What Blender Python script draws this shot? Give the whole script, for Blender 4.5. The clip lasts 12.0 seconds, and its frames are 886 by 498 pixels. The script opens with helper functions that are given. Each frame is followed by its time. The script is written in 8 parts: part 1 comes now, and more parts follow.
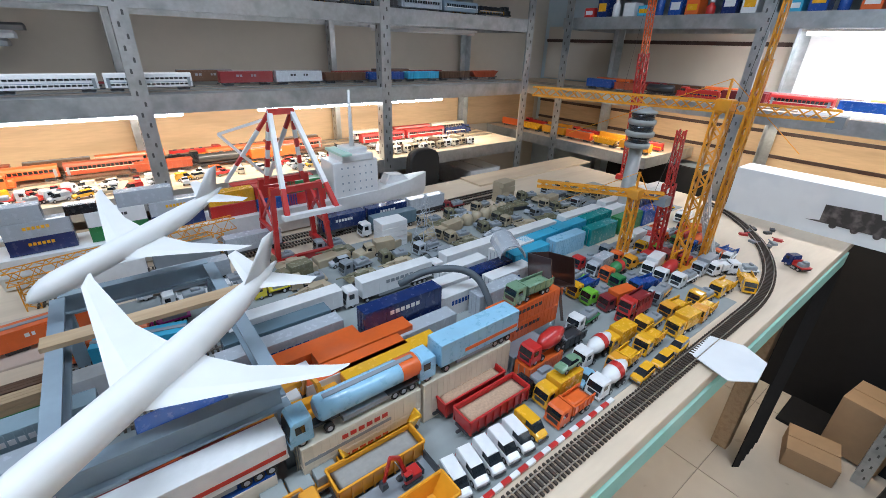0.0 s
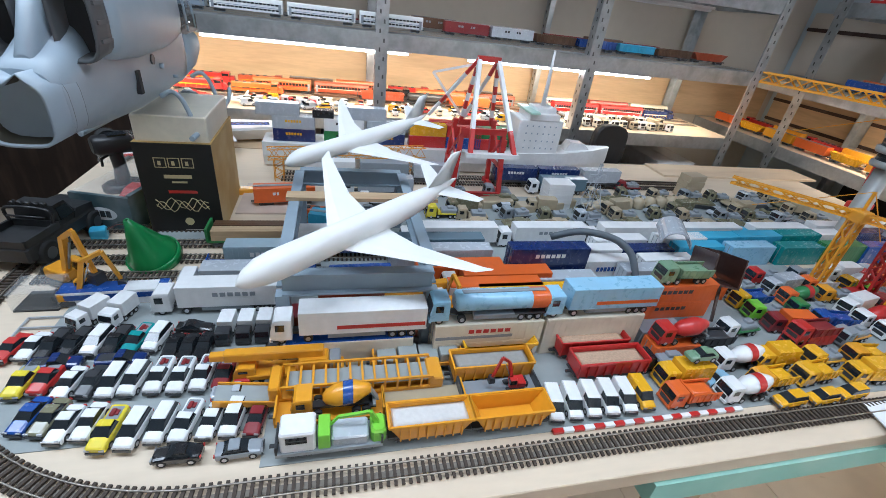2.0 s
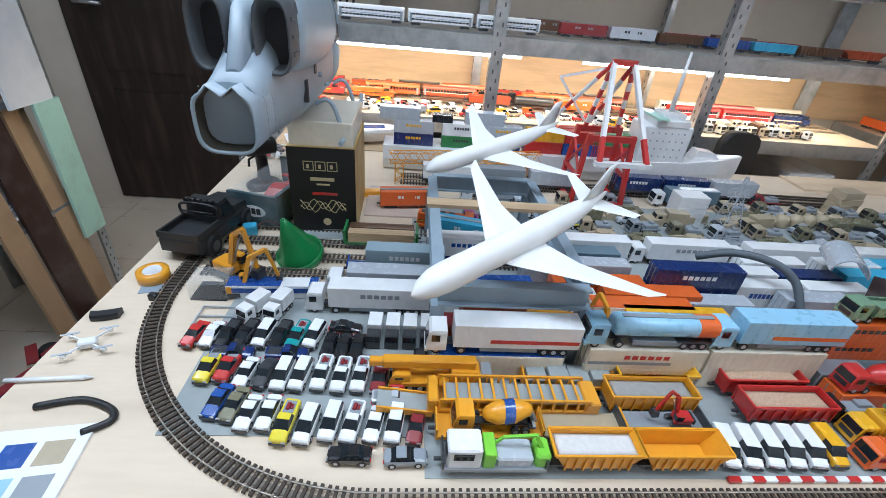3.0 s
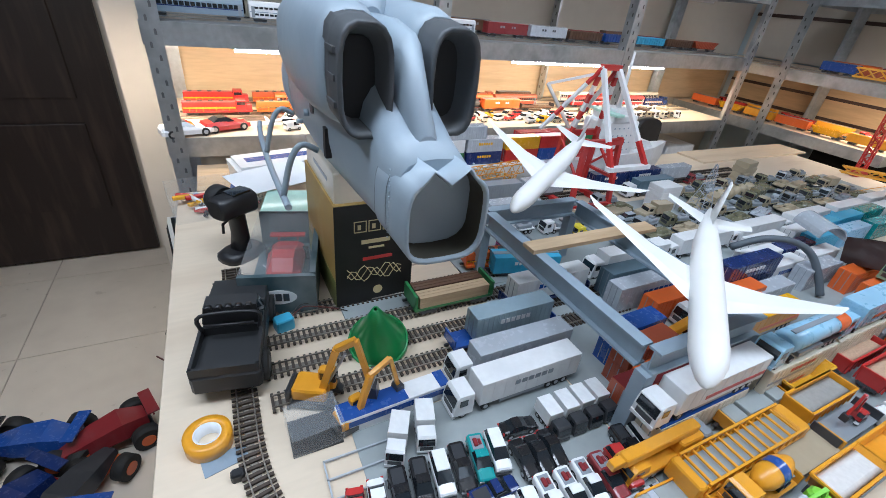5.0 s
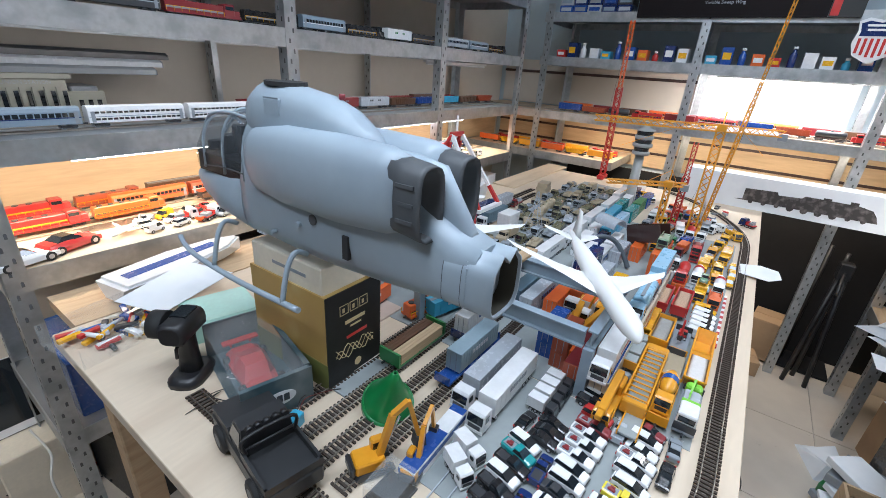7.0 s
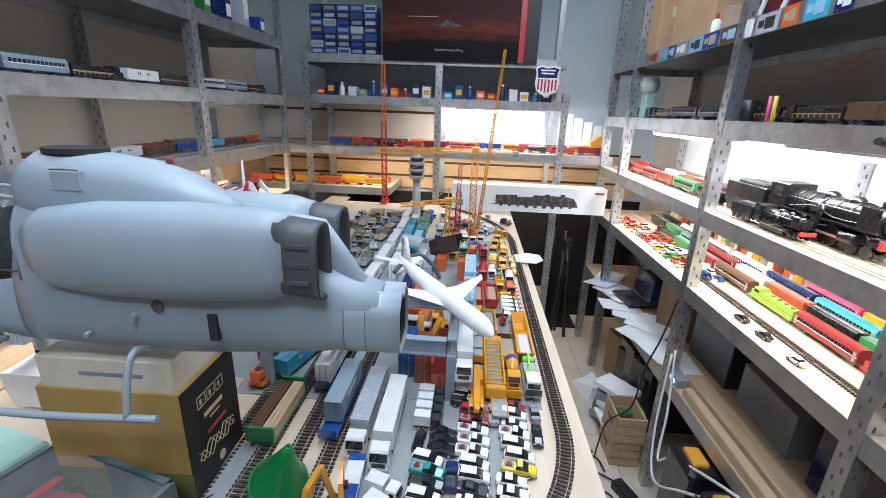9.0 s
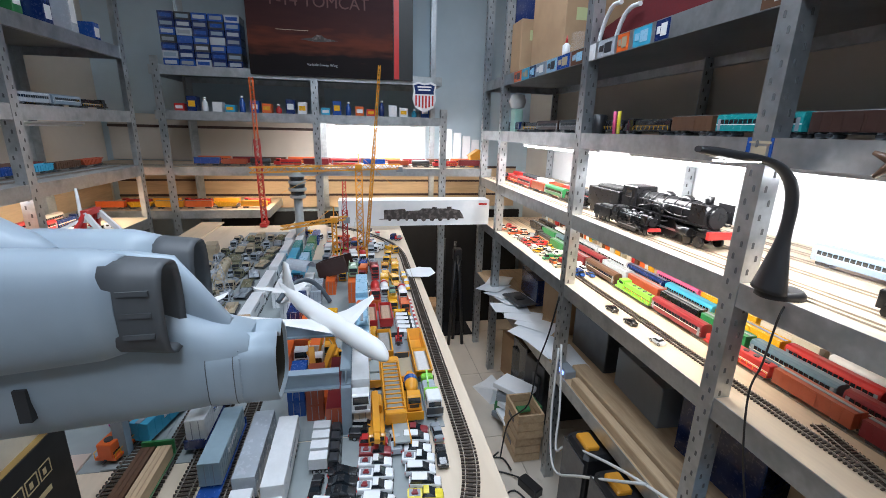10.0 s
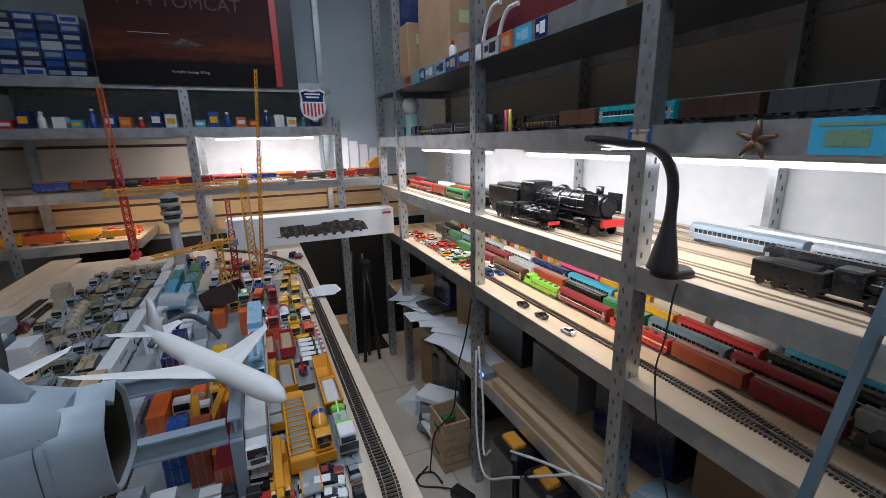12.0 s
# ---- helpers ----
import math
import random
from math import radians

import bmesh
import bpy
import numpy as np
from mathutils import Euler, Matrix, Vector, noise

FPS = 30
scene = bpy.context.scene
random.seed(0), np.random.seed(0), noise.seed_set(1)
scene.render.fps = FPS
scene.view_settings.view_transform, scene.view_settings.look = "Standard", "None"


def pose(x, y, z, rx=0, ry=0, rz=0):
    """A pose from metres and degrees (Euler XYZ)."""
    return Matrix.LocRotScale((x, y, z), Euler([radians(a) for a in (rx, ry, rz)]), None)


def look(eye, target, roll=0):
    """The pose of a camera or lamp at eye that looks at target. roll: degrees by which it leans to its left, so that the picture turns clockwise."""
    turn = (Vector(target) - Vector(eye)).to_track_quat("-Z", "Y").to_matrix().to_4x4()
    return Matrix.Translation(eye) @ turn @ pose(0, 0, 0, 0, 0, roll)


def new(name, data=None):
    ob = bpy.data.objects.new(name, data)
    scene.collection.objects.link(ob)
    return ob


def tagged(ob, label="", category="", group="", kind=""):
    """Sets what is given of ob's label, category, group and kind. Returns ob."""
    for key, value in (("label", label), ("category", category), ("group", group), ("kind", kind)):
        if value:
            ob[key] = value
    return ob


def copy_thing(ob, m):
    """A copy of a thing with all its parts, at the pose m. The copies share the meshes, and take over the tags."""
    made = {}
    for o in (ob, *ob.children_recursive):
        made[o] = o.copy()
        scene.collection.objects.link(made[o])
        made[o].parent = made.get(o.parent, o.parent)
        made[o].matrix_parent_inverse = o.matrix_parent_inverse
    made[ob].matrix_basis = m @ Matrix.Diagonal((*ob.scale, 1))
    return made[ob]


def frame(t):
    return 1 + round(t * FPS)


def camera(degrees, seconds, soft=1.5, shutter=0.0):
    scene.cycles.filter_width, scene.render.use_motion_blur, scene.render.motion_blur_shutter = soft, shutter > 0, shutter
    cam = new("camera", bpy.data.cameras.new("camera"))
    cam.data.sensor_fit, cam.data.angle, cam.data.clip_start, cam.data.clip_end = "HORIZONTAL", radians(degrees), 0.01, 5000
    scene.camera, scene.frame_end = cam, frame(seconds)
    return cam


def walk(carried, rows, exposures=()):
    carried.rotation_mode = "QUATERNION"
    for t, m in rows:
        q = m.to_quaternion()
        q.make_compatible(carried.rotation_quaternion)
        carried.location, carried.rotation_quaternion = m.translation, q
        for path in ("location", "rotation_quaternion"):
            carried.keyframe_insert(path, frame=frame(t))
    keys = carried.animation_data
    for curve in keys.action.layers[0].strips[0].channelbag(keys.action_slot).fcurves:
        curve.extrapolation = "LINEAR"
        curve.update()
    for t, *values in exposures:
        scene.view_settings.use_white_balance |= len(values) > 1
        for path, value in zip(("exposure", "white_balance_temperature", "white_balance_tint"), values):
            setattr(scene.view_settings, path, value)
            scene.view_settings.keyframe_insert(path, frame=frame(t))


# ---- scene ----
cam = camera(92.1, 12.0, 0.7)
PATH = [
    (0, (0.115, -0.202, 1.241), (1.239, 1.209, 0.377), 1.9),
    (0.5, (0.103, -0.236, 1.233), (0.942, 1.347, 0.345), 3.3),
    (1, (0.099, -0.257, 1.225), (0.713, 1.394, 0.279), 4.4),
    (1.5, (0.093, -0.271, 1.219), (0.619, 1.389, 0.236), 6.2),
    (2, (0.078, -0.274, 1.217), (0.553, 1.384, 0.205), 7.6),
    (2.5, (0.053, -0.271, 1.216), (0.448, 1.4, 0.191), 7.1),
    (3, (-0.027, -0.239, 1.213), (0.138, 1.46, 0.171), 5.5),
    (3.5, (-0.132, -0.187, 1.209), (-0.022, 1.507, 0.152), 4.5),
    (3.7, (-0.162, -0.167, 1.206), (-0.054, 1.528, 0.151), 4.6),
    (5.3, (-0.412, 0.004, 1.211), (0.655, 1.361, 0.202), 5.9),
    (5.5, (-0.46, 0.012, 1.219), (0.747, 1.256, 0.223), 5.2),
    (6, (-0.539, 0.026, 1.244), (0.91, 1.069, 0.34), 5.7),
    (6.5, (-0.552, 0.021, 1.26), (0.927, 1.091, 0.441), 4.8),
    (6.7, (-0.56, 0.027, 1.27), (0.922, 1.101, 0.465), 4.4),
    (8.3, (-0.648, 0.155, 1.29), (1.181, 0.618, 0.626), 2.7),
    (8.5, (-0.645, 0.155, 1.294), (1.209, 0.521, 0.641), 2.5),
    (9, (-0.641, 0.145, 1.295), (1.258, 0.266, 0.679), 2.1),
    (9.5, (-0.633, 0.13, 1.297), (1.277, -0.004, 0.718), 1.4),
    (10, (-0.617, 0.131, 1.296), (1.274, -0.236, 0.758), 1.4),
    (10.5, (-0.599, 0.119, 1.297), (1.264, -0.398, 0.787), 1.0),
    (11, (-0.592, 0.114, 1.294), (1.24, -0.517, 0.798), 0.6),
    (11.5, (-0.583, 0.109, 1.293), (1.222, -0.588, 0.789), -0.5),
    (12, (-0.563, 0.1, 1.28), (1.216, -0.667, 0.782), -1.2),
]
walk(cam, [(t, look(eye, target, roll)) for t, eye, target, roll in PATH],
     exposures=[(0.0, 0.10, 5750, 10), (3.5, 0.30, 5750, 10), (5.5, 0.27, 5850, 12), (6.5, 0.34, 5900, 12), (8.5, 0.35, 5950, 12), (9.5, 0.4, 5950, 12), (10.5, -0.42, 5900, 12), (11.5, -0.76, 5900, 14), (12.0, -0.76, 5900, 14)])

# ---- world and lights ----
world = bpy.data.worlds.new("world")
scene.world = world
world.use_nodes = True
world.node_tree.nodes["Background"].inputs[0].default_value = (0.7, 0.8, 1.0, 1)
world.node_tree.nodes["Background"].inputs[1].default_value = 0.003

T = 0.80  # the height of the table top


def area(name, x, y, z, sx, sy, power, colour, rx=0, ry=0, rz=0):
    lamp = bpy.data.lights.new(name, "AREA")
    lamp.shape, lamp.size, lamp.size_y, lamp.energy, lamp.color = "RECTANGLE", sx, sy, power, colour
    ob = new(name, lamp)
    ob.matrix_world = pose(x, y, z, rx, ry, rz)
    return ob


COOL, WARM, NEUTRAL = (0.86, 0.94, 1.0), (1.0, 0.80, 0.56), (1.0, 0.95, 0.88)
area("ceiling_tube_light", -0.38, 0.20, 2.36, 1.2, 0.3, 15, COOL)
area("ceiling_tube_light", -1.2, 0.5, 2.36, 0.3, 1.2, 11, COOL)
# added fill lamp that brightens the aisle floor; no known fitting here
area("ceiling_tube_light", 0.75, -0.22, 2.36, 1.2, 0.3, 11, COOL)
# tubes under the shelves
area("shelf_tube_light", 0.72, -0.62, 1.225, 1.75, 0.05, 10.5, NEUTRAL, -25)
area("shelf_tube_light", 0.80, -0.62, 0.985, 1.5, 0.05, 5, (1.0, 0.88, 0.70), -25)
area("shelf_tube_light", 0.35, 1.22, 1.02, 2.4, 0.05, 9, WARM, 25)
area("shelf_tube_light", 1.84, 0.0, 1.285, 0.05, 0.7, 6, NEUTRAL, 0, -20)
area("shelf_tube_light", 1.84, 0.2, 1.02, 0.05, 1.3, 5, WARM, 0, -20)
# added fill for the upper back wall; the tube at this height is unlit
area("shelf_tube_light", 0.6, 1.22, 1.262, 2.0, 0.04, 1.2, NEUTRAL, 25)

# ---- materials ----
MATS = {}


def mat(name, colour, rough=0.5, metal=0.0, grain=0.0, scale=60.0, bump=0.0, second=None, second_scale=4.0, coat=0.0,
        emit=0.0, alpha=1.0, transmit=0.0, spread=0.0, stretch=(1, 1, 1)):
    """A procedural material: fine grain, a larger stain and a fine relief, at real size."""
    if name in MATS:
        return MATS[name]
    m = bpy.data.materials.new(name)
    m.use_nodes = True
    nt = m.node_tree
    b = nt.nodes["Principled BSDF"]
    b.inputs["Base Color"].default_value = (*colour, 1)
    b.inputs["Roughness"].default_value, b.inputs["Metallic"].default_value = rough, metal
    b.inputs["Coat Weight"].default_value = coat
    b.inputs["Transmission Weight"].default_value = transmit
    if emit:
        b.inputs["Emission Color"].default_value, b.inputs["Emission Strength"].default_value = (*colour, 1), emit
    if alpha < 1:
        b.inputs["Alpha"].default_value = alpha
    if grain or second or bump or spread:
        co = nt.nodes.new("ShaderNodeTexCoord")
        mp = nt.nodes.new("ShaderNodeMapping")
        mp.inputs["Scale"].default_value = stretch
        nt.links.new(co.outputs["Object"], mp.inputs["Vector"])
        n1 = nt.nodes.new("ShaderNodeTexNoise")
        n1.inputs["Scale"].default_value, n1.inputs["Detail"].default_value = scale, 5
        nt.links.new(mp.outputs[0], n1.inputs["Vector"])
        col = nt.nodes.new("ShaderNodeMix")
        col.data_type = "RGBA"
        dark = [c * (1 - grain) for c in colour]
        lite = [min(1, c * (1 + grain)) for c in colour]
        col.inputs[6].default_value, col.inputs[7].default_value = (*dark, 1), (*lite, 1)
        nt.links.new(n1.outputs["Fac"], col.inputs[0])
        out = col.outputs[2]
        if second:
            n2 = nt.nodes.new("ShaderNodeTexNoise")
            n2.inputs["Scale"].default_value, n2.inputs["Detail"].default_value = second_scale, 3
            nt.links.new(mp.outputs[0], n2.inputs["Vector"])
            ramp = nt.nodes.new("ShaderNodeValToRGB")
            ramp.color_ramp.elements[0].position, ramp.color_ramp.elements[1].position = 0.48, 0.68
            nt.links.new(n2.outputs["Fac"], ramp.inputs[0])
            mix = nt.nodes.new("ShaderNodeMix")
            mix.data_type = "RGBA"
            nt.links.new(ramp.outputs[0], mix.inputs[0])
            nt.links.new(out, mix.inputs[6])
            mix.inputs[7].default_value = (*second, 1)
            out = mix.outputs[2]
        if spread:
            info = nt.nodes.new("ShaderNodeObjectInfo")
            hsv = nt.nodes.new("ShaderNodeHueSaturation")
            rng = nt.nodes.new("ShaderNodeMapRange")
            rng.inputs[3].default_value, rng.inputs[4].default_value = 1 - spread, 1 + spread
            nt.links.new(info.outputs["Random"], rng.inputs[0])
            nt.links.new(rng.outputs[0], hsv.inputs["Value"])
            nt.links.new(out, hsv.inputs["Color"])
            out = hsv.outputs[0]
        nt.links.new(out, b.inputs["Base Color"])
        rr = nt.nodes.new("ShaderNodeMapRange")
        rr.inputs[3].default_value, rr.inputs[4].default_value = max(0.03, rough - 0.12), min(1, rough + 0.12)
        nt.links.new(n1.outputs["Fac"], rr.inputs[0])
        nt.links.new(rr.outputs[0], b.inputs["Roughness"])
        if bump:
            bp = nt.nodes.new("ShaderNodeBump")
            bp.inputs["Strength"].default_value, bp.inputs["Distance"].default_value = bump, 0.002
            nt.links.new(n1.outputs["Fac"], bp.inputs["Height"])
            nt.links.new(bp.outputs[0], b.inputs["Normal"])
    MATS[name] = m
    return m


def paint(name, colour, rough=0.35, coat=0.3):
    """Model paint or plastic with slight dust."""
    return mat("paint_" + name, colour, rough, grain=0.10, scale=120, second=tuple(c * 0.85 + 0.03 for c in colour), second_scale=14, coat=coat)


C = dict(white=(0.78, 0.79, 0.80), cream=(0.72, 0.66, 0.54), silver=(0.45, 0.49, 0.54), grey=(0.26, 0.29, 0.32), dark=(0.035, 0.037, 0.042), black=(0.012, 0.012, 0.014),
         red=(0.50, 0.025, 0.022), maroon=(0.22, 0.02, 0.025), orange=(0.72, 0.13, 0.02), rust=(0.38, 0.075, 0.03), yellow=(0.80, 0.42, 0.015), lemon=(0.75, 0.62, 0.04),
         amber=(0.75, 0.33, 0.015), blue=(0.02, 0.08, 0.33), navy=(0.012, 0.03, 0.13), sky=(0.30, 0.55, 0.74), cyan=(0.06, 0.40, 0.62), teal=(0.02, 0.28, 0.29),
         green=(0.03, 0.20, 0.06), lime=(0.22, 0.60, 0.05), sage=(0.18, 0.30, 0.19), olive=(0.20, 0.19, 0.12), tan=(0.42, 0.35, 0.24), brown=(0.11, 0.055, 0.03),
         darkbrown=(0.045, 0.02, 0.015), magenta=(0.42, 0.03, 0.25), pink=(0.70, 0.08, 0.22), steelblue=(0.24, 0.31, 0.38), mint=(0.45, 0.72, 0.62), maersk=(0.30, 0.40, 0.46),
         heli=(0.33, 0.40, 0.46), concrete=(0.36, 0.37, 0.36), bluegrey=(0.12, 0.19, 0.24))


def P(name):
    return paint(name, C[name])


GLASS = mat("dark_glass", (0.015, 0.02, 0.025), 0.06, coat=0.6)
TYRE = mat("tyre_rubber", (0.018, 0.018, 0.018), 0.75, grain=0.2, scale=200)
RIM = mat("rim_metal", (0.5, 0.5, 0.52), 0.3, metal=0.8)
GALV = mat("galvanised_steel", (0.50, 0.53, 0.55), 0.38, metal=0.85, grain=0.22, scale=90, second=(0.36, 0.39, 0.41), second_scale=18, bump=0.08)
# dark colours that paint the shade inside holes, slots and openings
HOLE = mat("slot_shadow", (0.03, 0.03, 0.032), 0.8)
SLOT = mat("slot_shade_grey", (0.10, 0.105, 0.11), 0.7)
DECK = mat("pale_plywood", (0.62, 0.50, 0.36), 0.55, grain=0.10, scale=25, second=(0.55, 0.43, 0.30), second_scale=5, bump=0.06, stretch=(1, 6, 6))
TABLE = mat("table_plywood", (0.66, 0.55, 0.42), 0.50, grain=0.08, scale=30, second=(0.58, 0.47, 0.35), second_scale=4, bump=0.05, stretch=(1, 5, 5))
MAT_GREY = mat("grey_road_sheet", (0.30, 0.33, 0.33), 0.65, grain=0.10, scale=90, second=(0.24, 0.27, 0.27), second_scale=9, bump=0.05)
MINT = mat("mint_edge_paint", (0.33, 0.62, 0.54), 0.5, grain=0.08, scale=40, second=(0.42, 0.66, 0.58), second_scale=10)
WALL = mat("off_white_wall", (0.60, 0.55, 0.48), 0.75, grain=0.05, scale=30, second=(0.54, 0.49, 0.42), second_scale=2.5, bump=0.08)
WALL_BLUE = mat("pale_blue_wall", (0.50, 0.60, 0.66), 0.7, grain=0.05, scale=30, second=(0.44, 0.54, 0.60), second_scale=2.5, bump=0.06)
WOODWALL = mat("wood_backboard", (0.60, 0.44, 0.27), 0.6, grain=0.16, scale=20, second=(0.50, 0.36, 0.22), second_scale=4, stretch=(1, 1, 8), bump=0.08)
FLOOR = mat("cream_floor_tile", (0.62, 0.55, 0.46), 0.32, grain=0.07, scale=18, second=(0.55, 0.48, 0.40), second_scale=3, spread=0.04)
GROUT = mat("floor_joint", (0.34, 0.30, 0.26), 0.8, grain=0.1)
CEIL = mat("ceiling_paint", (0.70, 0.71, 0.72), 0.8, grain=0.04, scale=20)
DOOR = mat("dark_brown_door", (0.016, 0.009, 0.007), 0.55, grain=0.35, scale=14, second=(0.04, 0.024, 0.018), second_scale=3, stretch=(8, 8, 1))
CARD = mat("brown_cardboard", (0.42, 0.28, 0.16), 0.75, grain=0.10, scale=45, second=(0.36, 0.23, 0.13), second_scale=7, bump=0.06)
PAPER = mat("white_paper", (0.78, 0.80, 0.82), 0.7, grain=0.04, scale=30, second=(0.70, 0.73, 0.76), second_scale=10)
RAIL = mat("rail_steel", (0.42, 0.38, 0.33), 0.36, metal=0.8, grain=0.2, scale=120)
SLEEPER = mat("sleeper_brown", (0.055, 0.040, 0.030), 0.8, grain=0.25, scale=150)
BALLAST = mat("track_bed_grey", (0.21, 0.185, 0.155), 0.85, grain=0.3, scale=260, bump=0.25)
CORK = mat("gravel_load", (0.46, 0.31, 0.21), 0.9, grain=0.35, scale=330, bump=0.4)
TUBE = mat("lit_tube", (1.0, 0.97, 0.92), 0.4, emit=9.0)
CLEAR = mat("clear_plastic", (0.85, 0.90, 0.92), 0.08, alpha=0.07)
WOOD = mat("light_wood", (0.50, 0.36, 0.22), 0.6, grain=0.18, scale=30, second=(0.42, 0.29, 0.17), second_scale=8, stretch=(1, 8, 8), bump=0.08)
HELI = mat("helicopter_grey_blue", C["heli"], 0.42, grain=0.05, scale=80, second=(0.29, 0.35, 0.41), second_scale=9, bump=0.03)
NOZZLE = mat("dark_nozzle_paint", (0.085, 0.092, 0.10), 0.5, grain=0.15, scale=90)
PLANE = mat("white_print_plastic", (0.80, 0.80, 0.79), 0.5, grain=0.04, scale=60, second=(0.74, 0.74, 0.73), second_scale=8, bump=0.03)
IBEAM = mat("blue_grey_beam", (0.27, 0.34, 0.40), 0.5, grain=0.12, scale=70, second=(0.22, 0.28, 0.34), second_scale=9)
GREENPL = mat("green_plastic", (0.01, 0.22, 0.055), 0.32, grain=0.06, scale=60, coat=0.3)
BLACKPL = mat("black_plastic", (0.016, 0.016, 0.018), 0.42, grain=0.15, scale=110)
CABLE_B = mat("black_cable", (0.015, 0.015, 0.016), 0.5)
CABLE_W = mat("white_cable", (0.68, 0.68, 0.66), 0.5)
CABLE_R = mat("red_cable", (0.12, 0.02, 0.015), 0.5)

# ---- mesh helpers ----
class Geo:
    """Collects vertices and faces for one mesh."""

    def __init__(self):
        self.v, self.f, self.m, self.smooth = [], [], [], []

    def add(self, verts, faces, m=0, smooth=False):
        k = len(self.v)
        self.v += [tuple(p) for p in verts]
        self.f += [tuple(i + k for i in f) for f in faces]
        self.m += [m] * len(faces)
        self.smooth += [smooth] * len(faces)
        return self

    def box(self, x0, y0, z0, x1, y1, z1, c=0.0, m=0):
        """A box; c > 0 cuts its upright and upper edges."""
        if c <= 0:
            v = [(x, y, z) for z in (z0, z1) for x, y in ((x0, y0), (x1, y0), (x1, y1), (x0, y1))]
            return self.add(v, [(3, 2, 1, 0), (4, 5, 6, 7), (0, 1, 5, 4), (1, 2, 6, 5), (2, 3, 7, 6), (3, 0, 4, 7)], m)
        def ring(z, i):
            a, b, d, e = x0 + i, x1 - i, y0 + i, y1 - i
            return [(a + c, d, z), (b - c, d, z), (b, d + c, z), (b, e - c, z), (b - c, e, z), (a + c, e, z), (a, e - c, z), (a, d + c, z)]
        return self.loft([ring(z0, 0), ring(z1 - c, 0), ring(z1, c * 0.7)], m, smooth=False)

    def loft(self, rings, m=0, caps=True, smooth=True, close=True):
        n = len(rings[0])
        v = [p for r in rings for p in r]
        f = []
        for i in range(len(rings) - 1):
            for j in range(n if close else n - 1):
                a, b = i * n + j, i * n + (j + 1) % n
                f.append((a, b, b + n, a + n))
        k = len(f)
        if caps:
            f.append(tuple(range(n - 1, -1, -1)))
            f.append(tuple((len(rings) - 1) * n + j for j in range(n)))
        self.add(v, f, m, smooth)
        if caps:
            self.smooth[-1] = self.smooth[-2] = False
        return self

    def prism(self, pts, axis, a, b, m=0):
        """A profile pushed along an axis. pts: (u, v) anticlockwise as seen against the axis."""
        def at(u, v, w):
            return {"x": (w, u, v), "y": (u, w, v), "z": (u, v, w)}[axis]
        return self.loft([[at(u, v, a) for u, v in pts], [at(u, v, b) for u, v in pts]], m, smooth=False)

    def cyl(self, p, q, r, r2=None, n=12, m=0, caps=True, smooth=True):
        p, q = Vector(p), Vector(q)
        d = (q - p).normalized()
        s = d.orthogonal().normalized()
        t = d.cross(s)
        r2 = r if r2 is None else r2
        rings = [[c + (s * math.cos(6.28318 * i / n) + t * math.sin(6.28318 * i / n)) * k for i in range(n)] for c, k in ((p, r), (q, r2))]
        return self.loft(rings, m, caps, smooth)

    def tube(self, pts, r, n=6, m=0):
        pts = [Vector(p) for p in pts]
        if 3 < len(pts) < 12:  # round the line off
            out = []
            for i in range(len(pts) - 1):
                a, b, c, d = pts[max(0, i - 1)], pts[i], pts[i + 1], pts[min(len(pts) - 1, i + 2)]
                for k in range(5):
                    u = k / 5
                    out.append(b + (c - a) * (u / 2) + (a * 2 - b * 5 + c * 4 - d) * (u * u / 2) + (b * 3 - a - c * 3 + d) * (u * u * u / 2))
            pts = out + [pts[-1]]
        rings, s = [], None
        for i, p in enumerate(pts):
            d = (pts[min(i + 1, len(pts) - 1)] - pts[max(i - 1, 0)]).normalized()
            s = d.orthogonal().normalized() if s is None else (s - d * s.dot(d)).normalized()
            t = d.cross(s)
            rings.append([p + (s * math.cos(6.28318 * j / n) + t * math.sin(6.28318 * j / n)) * r for j in range(n)])
        return self.loft(rings, m)

    def bar(self, p, q, w, m=0):
        """A square bar between two points."""
        return self.cyl(p, q, w * 0.7071, n=4, m=m, smooth=False)

    def turn(self, prof, n=20, m=0, c=(0, 0, 0)):
        """A turned body from (radius, height) pairs."""
        return self.loft([[(c[0] + r * math.cos(6.28318 * i / n), c[1] + r * math.sin(6.28318 * i / n), c[2] + z) for i in range(n)] for r, z in prof], m)

    def mesh(self, name, mats):
        me = bpy.data.meshes.new(name)
        me.from_pydata(self.v, [], self.f)
        for x in (mats if isinstance(mats, (list, tuple)) else [mats]):
            me.materials.append(x)
        me.polygons.foreach_set("material_index", self.m)
        me.polygons.foreach_set("use_smooth", self.smooth)
        bm = bmesh.new()
        bm.from_mesh(me)
        bmesh.ops.recalc_face_normals(bm, faces=bm.faces)
        bm.to_mesh(me)
        bm.free()
        return me


def part(name, geo, material, parent=None, label=""):
    """Links geometry as one mesh object under a thing or a part."""
    me = geo if isinstance(geo, bpy.types.Mesh) else geo.mesh(name, material)
    ob = new(name, me)
    if parent is not None:
        ob.parent = parent
    return tagged(ob, label)


def thing(name, label, category, m=None, group="", kind=""):
    ob = new(name)
    ob.empty_display_size = 0.02
    if m is not None:
        ob.matrix_world = m
    return tagged(ob, label, category, group, kind)


def solo(name, geo, material, label, category, group="", kind="", m=None):
    ob = part(name, geo, material)
    if m is not None:
        ob.matrix_world = m
    return tagged(ob, label, category, group, kind)


def G():
    return Geo()


